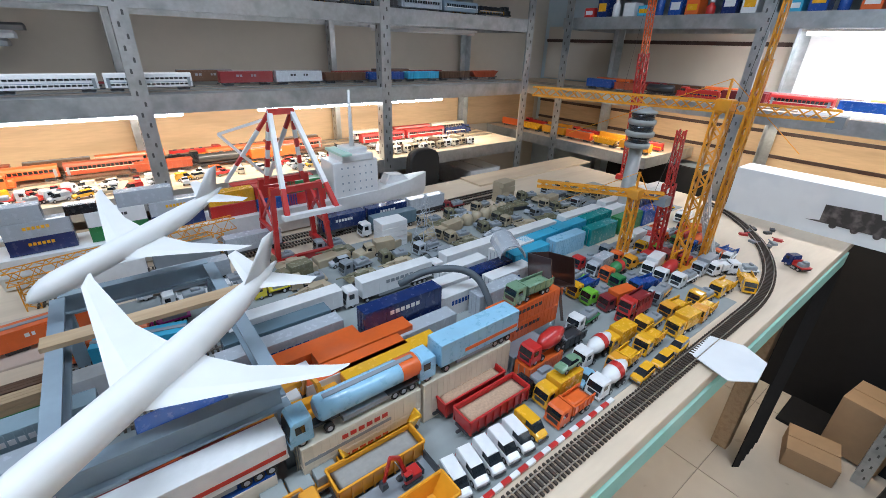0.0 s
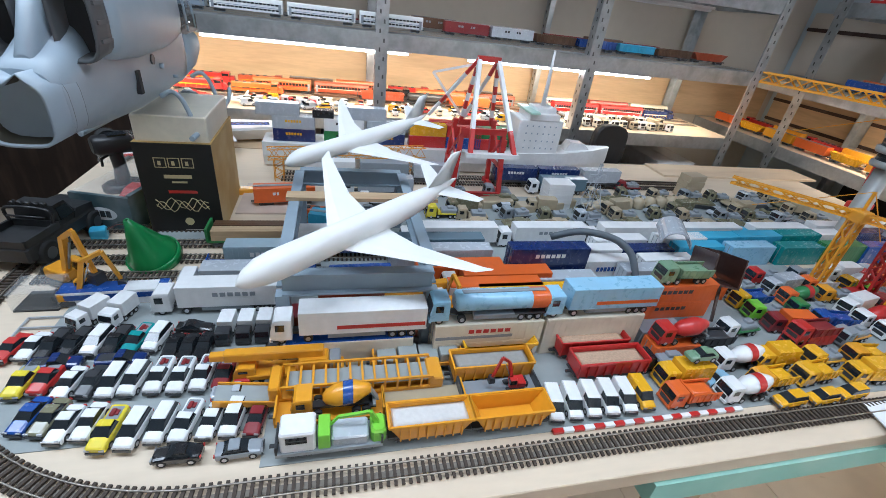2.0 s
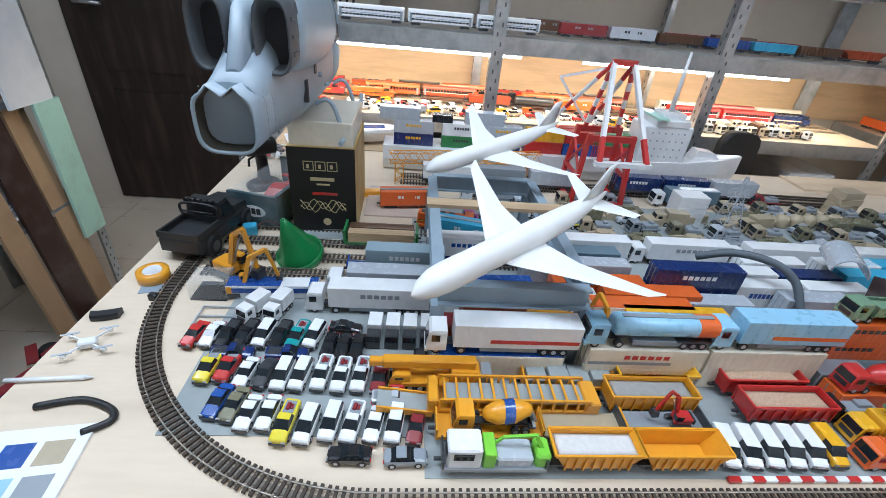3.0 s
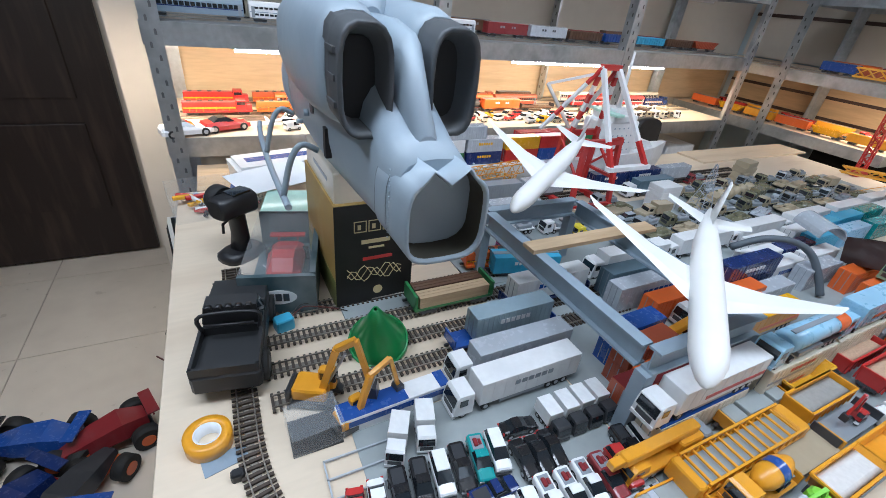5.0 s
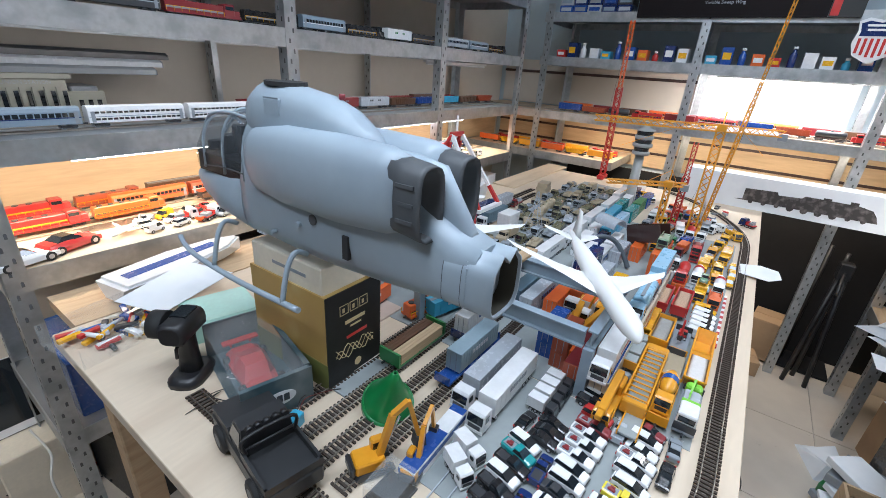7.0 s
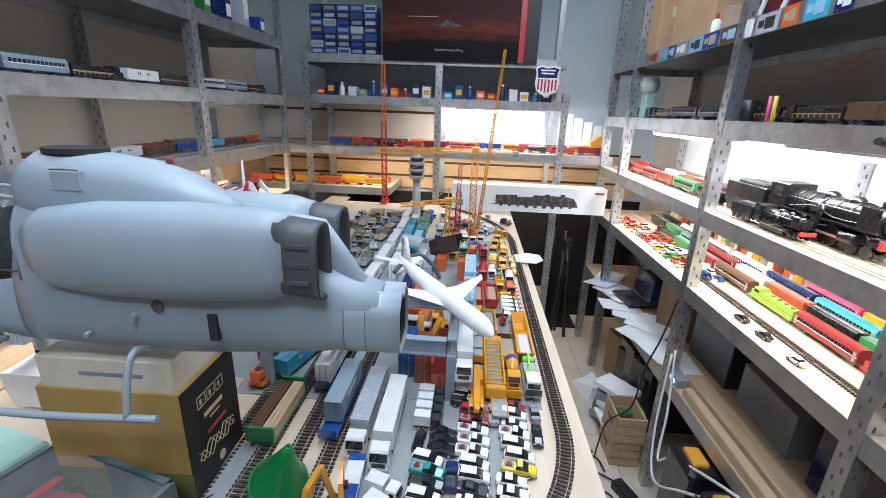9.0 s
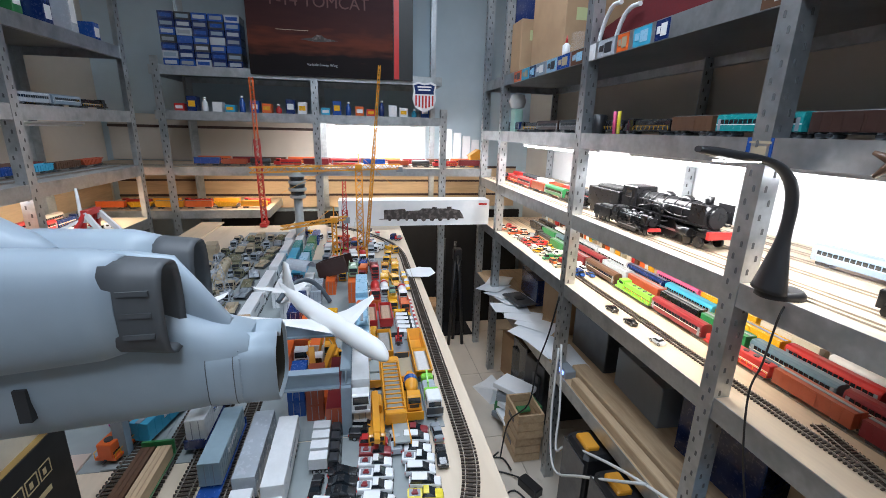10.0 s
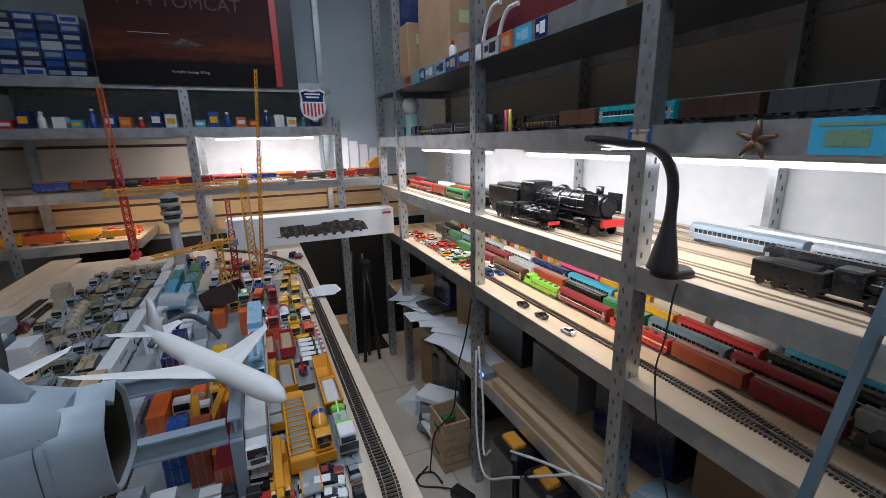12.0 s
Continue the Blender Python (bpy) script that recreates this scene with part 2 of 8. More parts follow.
def word(text, size, material, parent, m, name="lettering", label=""):
    """Lettering with the built-in font, turned into a mesh."""
    cu = bpy.data.curves.new("text", "FONT")
    cu.body, cu.size, cu.align_x, cu.align_y, cu.extrude = text, size, "CENTER", "CENTER", 0.0002
    ob = new("text_source", cu)
    dep = bpy.context.evaluated_depsgraph_get()
    dep.update()
    me = bpy.data.meshes.new_from_object(ob.evaluated_get(dep))
    bpy.data.objects.remove(ob)
    me.materials.clear()
    me.materials.append(material)
    out = new(name, me)
    out.parent = parent
    out.matrix_local = m
    return tagged(out, label)


def rounded(w, h, n=16, k=2.6, cx=0.0, cz=0.0):
    """Points of a rounded box outline: half width w, half height h."""
    out = []
    for i in range(n):
        a = 6.28318 * i / n
        c, s = math.cos(a), math.sin(a)
        out.append((cx + w * math.copysign(abs(c) ** (2 / k), c), cz + h * math.copysign(abs(s) ** (2 / k), s)))
    return out

# ---- the room ----
def setting(name, geo, material, label, category="structure"):
    return solo(name, geo, material, label, category, kind="structure")


floor = setting("floor", G().box(-3.2, -1.1, -0.06, 2.4, 2.3, -0.004), GROUT, "cream tiled workshop floor with thin grey joints", "floor")
setting("ceiling", G().box(-3.2, -1.1, 2.5, 2.4, 2.3, 2.56), CEIL, "plain white painted ceiling", "ceiling")
setting("wall_right", G().box(-3.2, -1.1, 0, 2.4, -0.98, 2.5), WALL, "off-white wall behind the lit train shelves", "wall")
setting("wall_back", G().box(-0.50, 1.56, 0, 2.4, 1.66, 2.5), WALL, "off-white wall behind the long train shelf", "wall")
setting("wall_far", G().box(2.2, -0.98, 0, 2.3, 1.56, 2.5), WALL_BLUE, "pale blue-grey end wall", "wall")
setting("wall_pillar", G().box(-0.60, 1.56, 0, -0.50, 2.2, 2.5), WALL, "white painted wall corner beside the door", "wall")
setting("wall_door_side", G().box(-3.2, 2.2, 0, -0.50, 2.3, 2.5), WALL, "white wall with the dark door", "wall")
setting("wall_behind", G().box(-3.2, -0.98, 0, -3.1, 2.2, 2.5), WALL, "plain white wall behind the camera", "wall")
for k in range(11):
    for j in range(7):
        x, y = -3.1 + k * 0.5, -0.98 + j * 0.5
        w = G().box(x + 0.0015, y + 0.0015, -0.006, min(x + 0.4985, 2.2), min(y + 0.4985, 2.2), 0.0)
        part("tile", w, FLOOR, floor)

door = thing("door_1", "dark brown wooden door, closed, in the white wall", "door", pose(-1.17, 2.17, 0), kind="structure")
part("leaf", G().box(-0.55, 0, 0.01, 0.45, 0.03, 2.06), DOOR, door)
for z0, z1 in ((0.25, 0.62), (0.72, 1.12), (1.22, 1.90)):
    part("panel", G().box(-0.42, -0.008, z0, 0.32, 0.0, z1, 0.004), DOOR, door)
part("door_handle", G().cyl((-0.45, -0.05, 1.02), (-0.33, -0.05, 1.02), 0.008).cyl((-0.45, 0, 1.02), (-0.45, -0.05, 1.02), 0.008), RIM, door, "metal lever handle")

# ---- the table ----
table = thing("layout_table", "large plywood model layout table with a pale worn top", "table", pose(0, 0, 0))
part("tabletop", G().box(-0.455, -0.062, T - 0.022, 1.66, 0.95, T, 0.0015), TABLE, table)
part("edge_board", G().box(0.42, -0.066, T - 0.06, 1.60, -0.040, T - 0.024), MINT, table, "mint green painted edge board")
for x, y in ((-0.40, 0.0), (-0.40, 0.88), (0.6, 0.02), (0.6, 0.88), (1.58, 0.02), (1.58, 0.88)):
    part("leg", G().box(x - 0.025, y - 0.025, 0, x + 0.025, y + 0.025, T - 0.022, 0.003), WOOD, table)
solo("road_sheet", G().box(0.0, 0.0, T, 1.02, 0.33, T + 0.0012), MAT_GREY, "grey sheet of model roadway on the table", "sheet")
solo("road_sheet", G().box(-0.275, 0.045, T, -0.003, 0.272, T + 0.0012), MAT_GREY, "grey sheet under the parking rows", "sheet")
solo("road_sheet", G().box(-0.02, 0.334, T, 1.50, 0.66, T + 0.0012), MAT_GREY, "grey sheet of model roadway on the table", "sheet")


def track(name, pts, label):
    """Model railway track along a line of points, with sleepers and two rails."""
    pts = [Vector(p) for p in pts]
    t = thing(name, label, "track", Matrix.Translation(pts[0]))
    o = pts[0]
    bed, ties = G(), G()
    left, right, l2, r2 = [], [], [], []
    run = 0.0
    for i, p in enumerate(pts):
        d = (pts[min(i + 1, len(pts) - 1)] - pts[max(i - 1, 0)]).normalized()
        s = Vector((-d.y, d.x, 0))
        left.append(p - o + s * 0.00825 + Vector((0, 0, 0.0045)))
        right.append(p - o - s * 0.00825 + Vector((0, 0, 0.0045)))
        l2.append(p - o + s * 0.0035)
        r2.append(p - o - s * 0.0035)
    for i in range(len(pts) - 1):
        a, b = pts[i], pts[i + 1]
        L = (b - a).length
        d = (b - a) / L
        s = Vector((-d.y, d.x, 0))
        while run < L:
            c = a + d * run - o
            q = [c + s * u * 0.0135 + d * w * 0.0016 for u, w in ((-1, -1), (-1, 1), (1, 1), (1, -1))]
            ties.loft([[(x.x, x.y, x.z + 0.0006) for x in q], [(x.x, x.y, x.z + 0.0032) for x in q]], smooth=False)
            run += 0.0074
        run -= L
    bed.add([(*p.xy, 0.0003) for p in l2] + [(*p.xy, 0.0003) for p in r2], [(k, k + 1, k + 1 + len(pts), k + len(pts)) for k in range(len(pts) - 1)])
    tagged(part("sleeper", ties, SLEEPER, t), kind="stuff")
    part("track_bed", bed, BALLAST, t)
    for side in (left, right):
        part("rail", G().tube(side, 0.0011, 4), RAIL, t)
    return t


def arc(cx, cy, r, a0, a1, n, z):
    return [(cx + r * math.cos(radians(a0 + (a1 - a0) * i / n)), cy + r * math.sin(radians(a0 + (a1 - a0) * i / n)), z) for i in range(n + 1)]


ZT = T + 0.0015
track("outer_track", [(-0.372, 0.62, ZT), (-0.372, 0.45, ZT)] + arc(-0.044, 0.303, 0.328, 180, 270, 24, ZT) + [(0.3, -0.025, ZT), (0.65, -0.025, ZT)] + arc(1.0, 0.725, 0.75, 270, 318, 20, ZT) + [(1.62, 0.31, ZT)],
      "curved model railway track along the table edge")
for y, x0, x1 in ((0.335, -0.345, 0.2), (0.383, -0.345, 0.25), (0.432, -0.345, 0.18), (0.485, -0.335, 0.15)):
    track("yard_track", [(x0, y, ZT), (x1, y, ZT)], "straight model railway siding track on the table")

# red and white kerb strip
kerb = thing("striped_barrier", "low red and white striped barrier strip on the table", "barrier", pose(0.315, -0.002, T + 0.0012))
for k in range(20):
    part("block", G().box(k * 0.0135, -0.003, 0, k * 0.0135 + 0.0133, 0.003, 0.004, 0.0005), P("red") if k % 2 == 0 else P("white"), kerb)


# ---- the racks ----
def slotted_post(rack, x, y, z0, z1, sx, sy):
    """Slotted steel angle; sx and sy turn its two flanges."""
    w, t = 0.036, 0.003
    fl = G().box(min(x, x + sx * w), min(y, y + sy * t), z0, max(x, x + sx * w), max(y, y + sy * t), z1)
    fl.box(min(x, x + sx * t), min(y + sy * t, y + sy * w), z0, max(x, x + sx * t), max(y + sy * t, y + sy * w), z1)
    p = part("post", fl, GALV, rack)
    h = G()
    k = 0
    zz = z0 + 0.03
    while zz < z1 - 0.03:
        u = x + sx * (0.012 if k % 2 else 0.024)
        yy = y - sy * 0.0006
        a = 0.0024
        h.prism([(u - a, zz), (u + a, zz), (u + a, zz + 0.010), (u, zz + 0.012), (u - a, zz + 0.010)], "y", min(yy, yy + sy * 0.001), max(yy, yy + sy * 0.001))
        v = y + sy * (0.012 if k % 2 else 0.024)
        xx = x - sx * 0.0006
        h.prism([(v - a, zz), (v + a, zz), (v + a, zz + 0.010), (v, zz + 0.012), (v - a, zz + 0.010)], "x", min(xx, xx + sx * 0.001), max(xx, xx + sx * 0.001))
        zz += 0.025
        k += 1
    # the holes are raised dark shapes, their shade given by colour
    tagged(part("slotting", h, SLOT, p), kind="stuff")


def deck(rack, x0, x1, y0, y1, z, fascia=0.042, board=DECK, name="shelf_deck"):
    """A steel shelf tray: a board on top and folded edges."""
    d = part(name, G().box(x0, y0, z - 0.012, x1, y1, z), board, rack)
    e = G()
    e.box(x0, y0 - 0.003, z - fascia, x1, y0, z + 0.001)
    e.box(x0, y1, z - fascia, x1, y1 + 0.003, z + 0.001)
    e.box(x0, y0, z - fascia, x1, y0 + 0.014, z - fascia + 0.002)
    e.box(x0 - 0.003, y0, z - fascia, x0, y1, z + 0.001)
    e.box(x1, y0, z - fascia, x1 + 0.003, y1, z + 0.001)
    part("folded_edge", e, GALV, d)
    return d


STEEL = mat("dull_shelf_steel", (0.30, 0.32, 0.335), 0.45, metal=0.6, grain=0.12, scale=60, second=(0.24, 0.26, 0.27), second_scale=6)
back_rack = thing("shelf_rack", "long galvanised slotted-angle rack along the back wall", "shelf", pose(0, 0, 0))
for x in (-0.47, 0.19, 0.885, 1.60):
    slotted_post(back_rack, x, 1.117, 0, 2.4, 1 if x < 1 else -1, 1)
    slotted_post(back_rack, x, 1.535, 0, 2.4, 1 if x < 1 else -1, -1)
for z, b in ((0.862, DECK), (1.105, STEEL), (1.34, STEEL), (1.60, STEEL), (0.45, STEEL)):
    deck(back_rack, -0.47, 1.60, 1.122, 1.53, z, 0.045, b)
part("backboard", G().box(-0.47, 1.545, 0.862, 2.15, 1.555, 1.06), WOODWALL, back_rack, "pale wooden backboard")

far_rack = thing("shelf_rack", "galvanised slotted-angle rack along the end wall", "shelf", pose(0, 0, 0))
for y in (1.09, 0.37, -0.30):
    slotted_post(far_rack, 1.76, y, 0, 1.60 if y > 0 else 1.40, 1, -1)
    slotted_post(far_rack, 2.17, y, 0, 2.2, -1, -1)
for z, b, y0, y1 in ((0.862, DECK, 0.62, 1.52), (1.085, DECK, -0.60, 1.52), (1.355, STEEL, -0.30, 1.10), (1.56, STEEL, -0.30, 1.10)):
    deck(far_rack, 1.765, 2.17, y0, y1, z, 0.042, b)
part("backboard", G().box(2.18, -0.9, 0.80, 2.19, 1.52, 1.06), WOODWALL, far_rack, "pale wooden backboard")
for k in range(3):
    part("batten", G().box(2.174, -0.9, 0.875 + 0.09 * k, 2.18, 1.52, 0.888 + 0.09 * k), P("darkbrown"), far_rack, "dark wooden batten")
part("batten", G().box(2.172, 0.37, 1.27, 2.180, 1.52, 1.285), P("darkbrown"), far_rack, "dark wooden batten")
part("beige_board", G().box(2.181, 0.37, 1.09, 2.190, 1.52, 1.345), WALL, far_rack, "beige board behind the end shelf")
# white panel puts the brightness of the lit wall area into colour
part("bright_board", G().box(2.185, -0.28, 1.09, 2.196, 0.36, 1.345), PAPER, far_rack, "white panel standing in for the brightly lit end wall")

right_rack = thing("shelf_rack", "galvanised slotted-angle rack with lit shelves along the wall", "shelf", pose(0, 0, 0))
for x in (-0.68, 0.0, 0.645, 1.43, 1.75):
    slotted_post(right_rack, x, -0.537, 0, 2.4, 1, -1)
    slotted_post(right_rack, x, -0.965, 0, 2.4, 1, 1)
for z, b in ((0.80, DECK), (1.040, DECK), (1.295, STEEL), (1.545, STEEL), (0.47, WOOD)):
    deck(right_rack, -1.4, 1.78, -0.96, -0.542, z, 0.045, b)
# the overlit wall strip is painted as a whiter panel before the wall
part("white_backboard", G().box(-1.4, -0.978, 0.80, 1.78, -0.970, 1.25), PAPER, right_rack, "white panel standing in for the overlit wall behind the shelves")

# tubes under the shelves
for x0, x1, y, z in ((-0.30, 0.45, -0.60, 1.236), (0.66, 1.26, -0.60, 1.236), (-0.9, -0.35, -0.60, 1.236), (0.1, 1.2, -0.62, 0.996)):
    t = thing("tube_lamp", "thin lit tube lamp under the shelf", "lamp", pose(x0, y, z), group="tube lamps")
    part("tube", G().cyl((0, 0, 0), (x1 - x0, 0, 0), 0.006, n=8), TUBE, t)
    part("holder", G().box(-0.01, -0.01, 0.004, x1 - x0 + 0.01, 0.01, 0.012), P("white"), t)
for x0, x1, y, z in ((-0.3, 0.3, 1.20, 1.046), (0.5, 1.2, 1.20, 1.046), (0.9, 1.35, 1.20, 1.28)):
    t = thing("tube_lamp", "thin lit tube lamp under the shelf", "lamp", pose(x0, y, z), group="tube lamps")
    part("tube", G().cyl((0, 0, 0), (x1 - x0, 0, 0), 0.005, n=8), TUBE if z < 1.2 else P("white"), t)
    part("holder", G().box(-0.01, -0.008, 0.004, x1 - x0 + 0.01, 0.008, 0.012), P("white"), t)
t = thing("tube_lamp", "thin lit tube lamp under the shelf", "lamp", pose(1.80, -0.2, 1.302), group="tube lamps")
part("tube", G().cyl((0, 0, 0), (0, 0.45, 0), 0.006, n=8), TUBE, t)
part("holder", G().box(-0.01, -0.01, 0.004, 0.01, 0.46, 0.011), P("white"), t)

# ---- kinds of model vehicles; x is forward, the base lies at z = 0 ----
def wheel(parent, x, y, r, w, name="wheel"):
    o = part(name, WHEELS.setdefault((round(r, 4), round(w, 4)), G().cyl((0, -w / 2, 0), (0, w / 2, 0), r, n=10).cyl((0, -w / 2 - .0003, 0), (0, w / 2 + .0003, 0), r * .55, n=8, m=1).mesh("wheel", [TYRE, RIM])), TYRE, parent)
    o.location = (x, y, r)
    return o


WHEELS, KINDS = {}, {}


def car(colour, kind="sedan", bed=None, plain=False):
    """A small model car: body, glasshouse, lamps and wheels."""
    L, W = {"sedan": (0.054, 0.0215), "pickup": (0.062, 0.0225), "suv": (0.056, 0.0225), "van": (0.058, 0.023)}[kind]
    L, W, full = L * .80, W * .78, not plain
    t = thing("model_car", "", "toy car")
    h = L / 2
    r = 0.0042
    prof = {"sedan": [(-h, .004), (h, .004), (h, .0085), (h * .93, .0098), (h * .40, .0116), (-h * .55, .0120), (-h * .95, .0118), (-h, .010)],
            "pickup": [(-h, .0055), (h, .0055), (h, .0112), (h * .94, .0126), (h * .48, .0140), (-h, .0145)],
            "suv": [(-h, .0052), (h, .0052), (h, .0105), (h * .94, .0122), (h * .50, .0140), (-h, .0145)],
            "van": [(-h, .0045), (h, .0045), (h, .0105), (h * .92, .0120), (h * .62, .0140), (-h, .0145)]}[kind]
    b = G()
    sec = lambda k: [(x * (1 if abs(k) < 1 else 0.99), k * W / 2, z) for x, z in prof]
    b.loft([[(x * k, y * W / 2, z - dz * (z > .006)) for x, z in prof] for y, dz, k in ((-1, .0022, .93), (-.90, .0008, .97), (-.62, 0, 1), (.62, 0, 1), (.90, .0008, .97), (1, .0022, .93))], smooth=False)
    gh = {"sedan": (-.72, .46, -.42, .06, .0108, .0160), "pickup": (-.20, .56, -.12, .20, .0134, .0196), "suv": (-.97, .60, -.86, .14, .0134, .0198), "van": (-.96, .68, -.92, .36, .0134, .0225)}[kind]
    a0, a1, c0, c1, z0, z1 = gh
    w0, w1 = W / 2 * 0.93, W / 2 * 0.74
    if kind == "van":
        w1 = W / 2 * 0.88
    roofz = z1 - 0.0006
    body = part("body", b, paint(colour, C[colour], 0.25, 0.6), t)
    g = G().loft([[(a0 * h, -w0, z0), (a1 * h, -w0, z0), (a1 * h, w0, z0), (a0 * h, w0, z0)], [(c0 * h, -w1, roofz), (c1 * h, -w1, roofz), (c1 * h, w1, roofz), (c0 * h, w1, roofz)]], smooth=False)
    part("glazing", g, GLASS, t)
    rf = G().box(c0 * h, -w1 - 0.0003, roofz, c1 * h, w1 + 0.0003, z1 + 0.0004, 0.0005)
    if kind == "van":
        rf.box(c0 * h - 0.0004, -w0 - 0.0003, z0, -0.05 * h, w0 + 0.0003, z1 - 0.0007)
    part("roof", rf, paint(colour, C[colour], 0.25, 0.6), t)
    if kind == "pickup":
        part("cargo_bed", G().box(-h * 0.90, -W * 0.33, 0.0142, -h * 0.28, W * 0.33, 0.01465), P("dark" if colour in ("black", "dark", "navy") else "grey"), t)
        if bed:
            part("bed_load", G().box(-h * 0.78, -W * 0.22, 0.0146, -h * 0.40, W * 0.05, 0.0165, .001).box(-h * 0.70, W * 0.08, 0.0146, -h * 0.46, W * 0.24, 0.0160), P(bed), t)
    if full:
        part("bumper", G().box(h - 0.0008, -W * 0.46, 0.0042, h + 0.001, W * 0.46, 0.0068), P("dark"), t)
    for sy in (-1, 1):
        if not full:
            for sx in (0.60, -0.60):
                wheel(t, sx * h, sy * (W / 2 - 0.0015), r, 0.0036)
            continue
        part("headlight", G().box(h - 0.0008, sy * W * 0.36 - 0.0022, 0.0078, h + 0.0005, sy * W * 0.36 + 0.0022, 0.0098), RIM, t)
        part("tail_light", G().box(-h - 0.0004, sy * W * 0.40 - 0.0013, 0.0080, -h + 0.0006, sy * W * 0.40 + 0.0013, 0.0108), P("red"), t)
        for sx in (0.60, -0.60):
            wheel(t, sx * h, sy * (W / 2 - 0.0015), r, 0.0036)
    return t


def put(make, key, label, category, m, group="", size=1.0):
    """One thing of a kind: the first is built, the rest are copies of it."""
    if key not in KINDS:
        KINDS[key] = make()
        ob = KINDS[key]
        ob.matrix_world = m @ Matrix.Scale(size, 4)
    else:
        ob = copy_thing(KINDS[key], m)
    return tagged(ob, label, category, group)


def cab(t, x, colour, w=0.029, h=0.036, z=0.006):
    """A flat-fronted lorry cab whose front is at x."""
    c = part("cab", G().loft([[(x - 0.024, s * w / 2 * k, zz) if e == 0 else (x - q, s * w / 2 * k, zz) for e, s in ((0, -1), (1, -1), (1, 1), (0, 1))] for zz, k, q in
                              ((z, 1, 0.0), (z + 0.012, 1, 0.0), (z + h * 0.72, 0.98, 0.003), (z + h * 0.8, 0.93, 0.006))], smooth=False), paint(colour, C[colour], 0.3, 0.5), t)
    part("windscreen", G().add([(x + 0.0004, -w * 0.44, z + 0.0125), (x + 0.0004, w * 0.44, z + 0.0125), (x - 0.0024, w * 0.43, z + h * 0.69), (x - 0.0024, -w * 0.43, z + h * 0.69)], [(0, 1, 2, 3)])
         .box(x - 0.016, -w * 0.505, z + 0.0135, x - 0.006, w * 0.505, z + h * 0.64), GLASS, c)
    part("grille", G().box(x - 0.001, -w * 0.34, z + 0.003, x + 0.0008, w * 0.34, z + 0.010), P("dark"), c)
    part("bumper", G().box(x - 0.002, -w * 0.5, z - 0.002, x + 0.0014, w * 0.5, z + 0.0025), P(colour), c)
    return c


def axles(t, xs, w=0.028, r=0.0056):
    for x in xs:
        for s in (-1, 1):
            wheel(t, x, s * (w / 2 - 0.003), r, 0.0055)


def chassis(t, x0, x1, z=0.007, w=0.010, colour="dark"):
    part("chassis", G().box(x0, -w / 2, z, x1, w / 2, z + 0.004).box(x0, -w * 1.1, z + 0.001, x0 + 0.008, w * 1.1, z + 0.004), P(colour), t)


def stripe_bars(parent, y, x0, x1, z, h, colour, n=1, name="lettering_bar"):
    """Plain bars for lettering on a side at y."""
    g = G()
    s = 1 if y > 0 else -1
    step = (x1 - x0) / n
    for i in range(n):
        g.box(x0 + i * step, min(y, y + s * 0.0005), z, x0 + (i + 0.72) * step, max(y, y + s * 0.0005), z + h)
    part(name, g, P(colour), parent)


def ribs(parent, L, W, z0, z1, colour, n=16):
    g = G()
    for i in range(n):
        x = -L / 2 + (i + 0.5) * L / n
        for s in (-1, 1):
            g.box(x - L / n * 0.22, s * W / 2 - 0.0004, z0 + 0.002, x + L / n * 0.22, s * W / 2 + 0.0004, z1 - 0.002)
    tagged(part("corrugation", g, P(colour), parent), kind="stuff")


def box_body(t, name, x0, x1, w, z0, z1, colour, stripe=None, text=None, roof=None, panels=9):
    b = part(name, G().box(x0, -w / 2, z0, x1, w / 2, z1, 0.0006), paint(colour, C[colour]), t)
    if stripe:
        for s in (-1, 1):
            stripe_bars(b, s * w / 2, x0 + 0.002, x1 - 0.002, z0 + (z1 - z0) * 0.22, (z1 - z0) * 0.16, stripe, 1, "stripe")
    if text:
        for s in ((-1, 1) if x0 + x1 < -.01 else (-1,)):
            stripe_bars(b, s * (w / 2 + 0.0001), x0 + (x1 - x0) * 0.30, x0 + (x1 - x0) * 0.70, z0 + (z1 - z0) * 0.52, (z1 - z0) * 0.20, text, 6)
    if roof:
        part("roof_sheet", G().box(x0 + 0.0008, -w / 2 + 0.0008, z1, x1 - 0.0008, w / 2 - 0.0008, z1 + 0.0005), P(roof), b)
    g = G()
    for i in range(panels + 1):
        x = x0 + 0.001 + (x1 - x0 - 0.002) * i / panels
        for s in (-1, 1):
            g.box(x - 0.0004, s * w / 2 - 0.0003, z0 + 0.001, x + 0.0004, s * w / 2 + 0.0003, z1 - 0.001)
    g.box(x0 - 0.0005, -w / 2, z0, x0, w / 2, z0 + 0.002).box(x0 - 0.0005, -0.0005, z0, x0, 0.0005, z1)
    tagged(part("panel_joint", g, P(colour), b), kind="stuff")
    return b


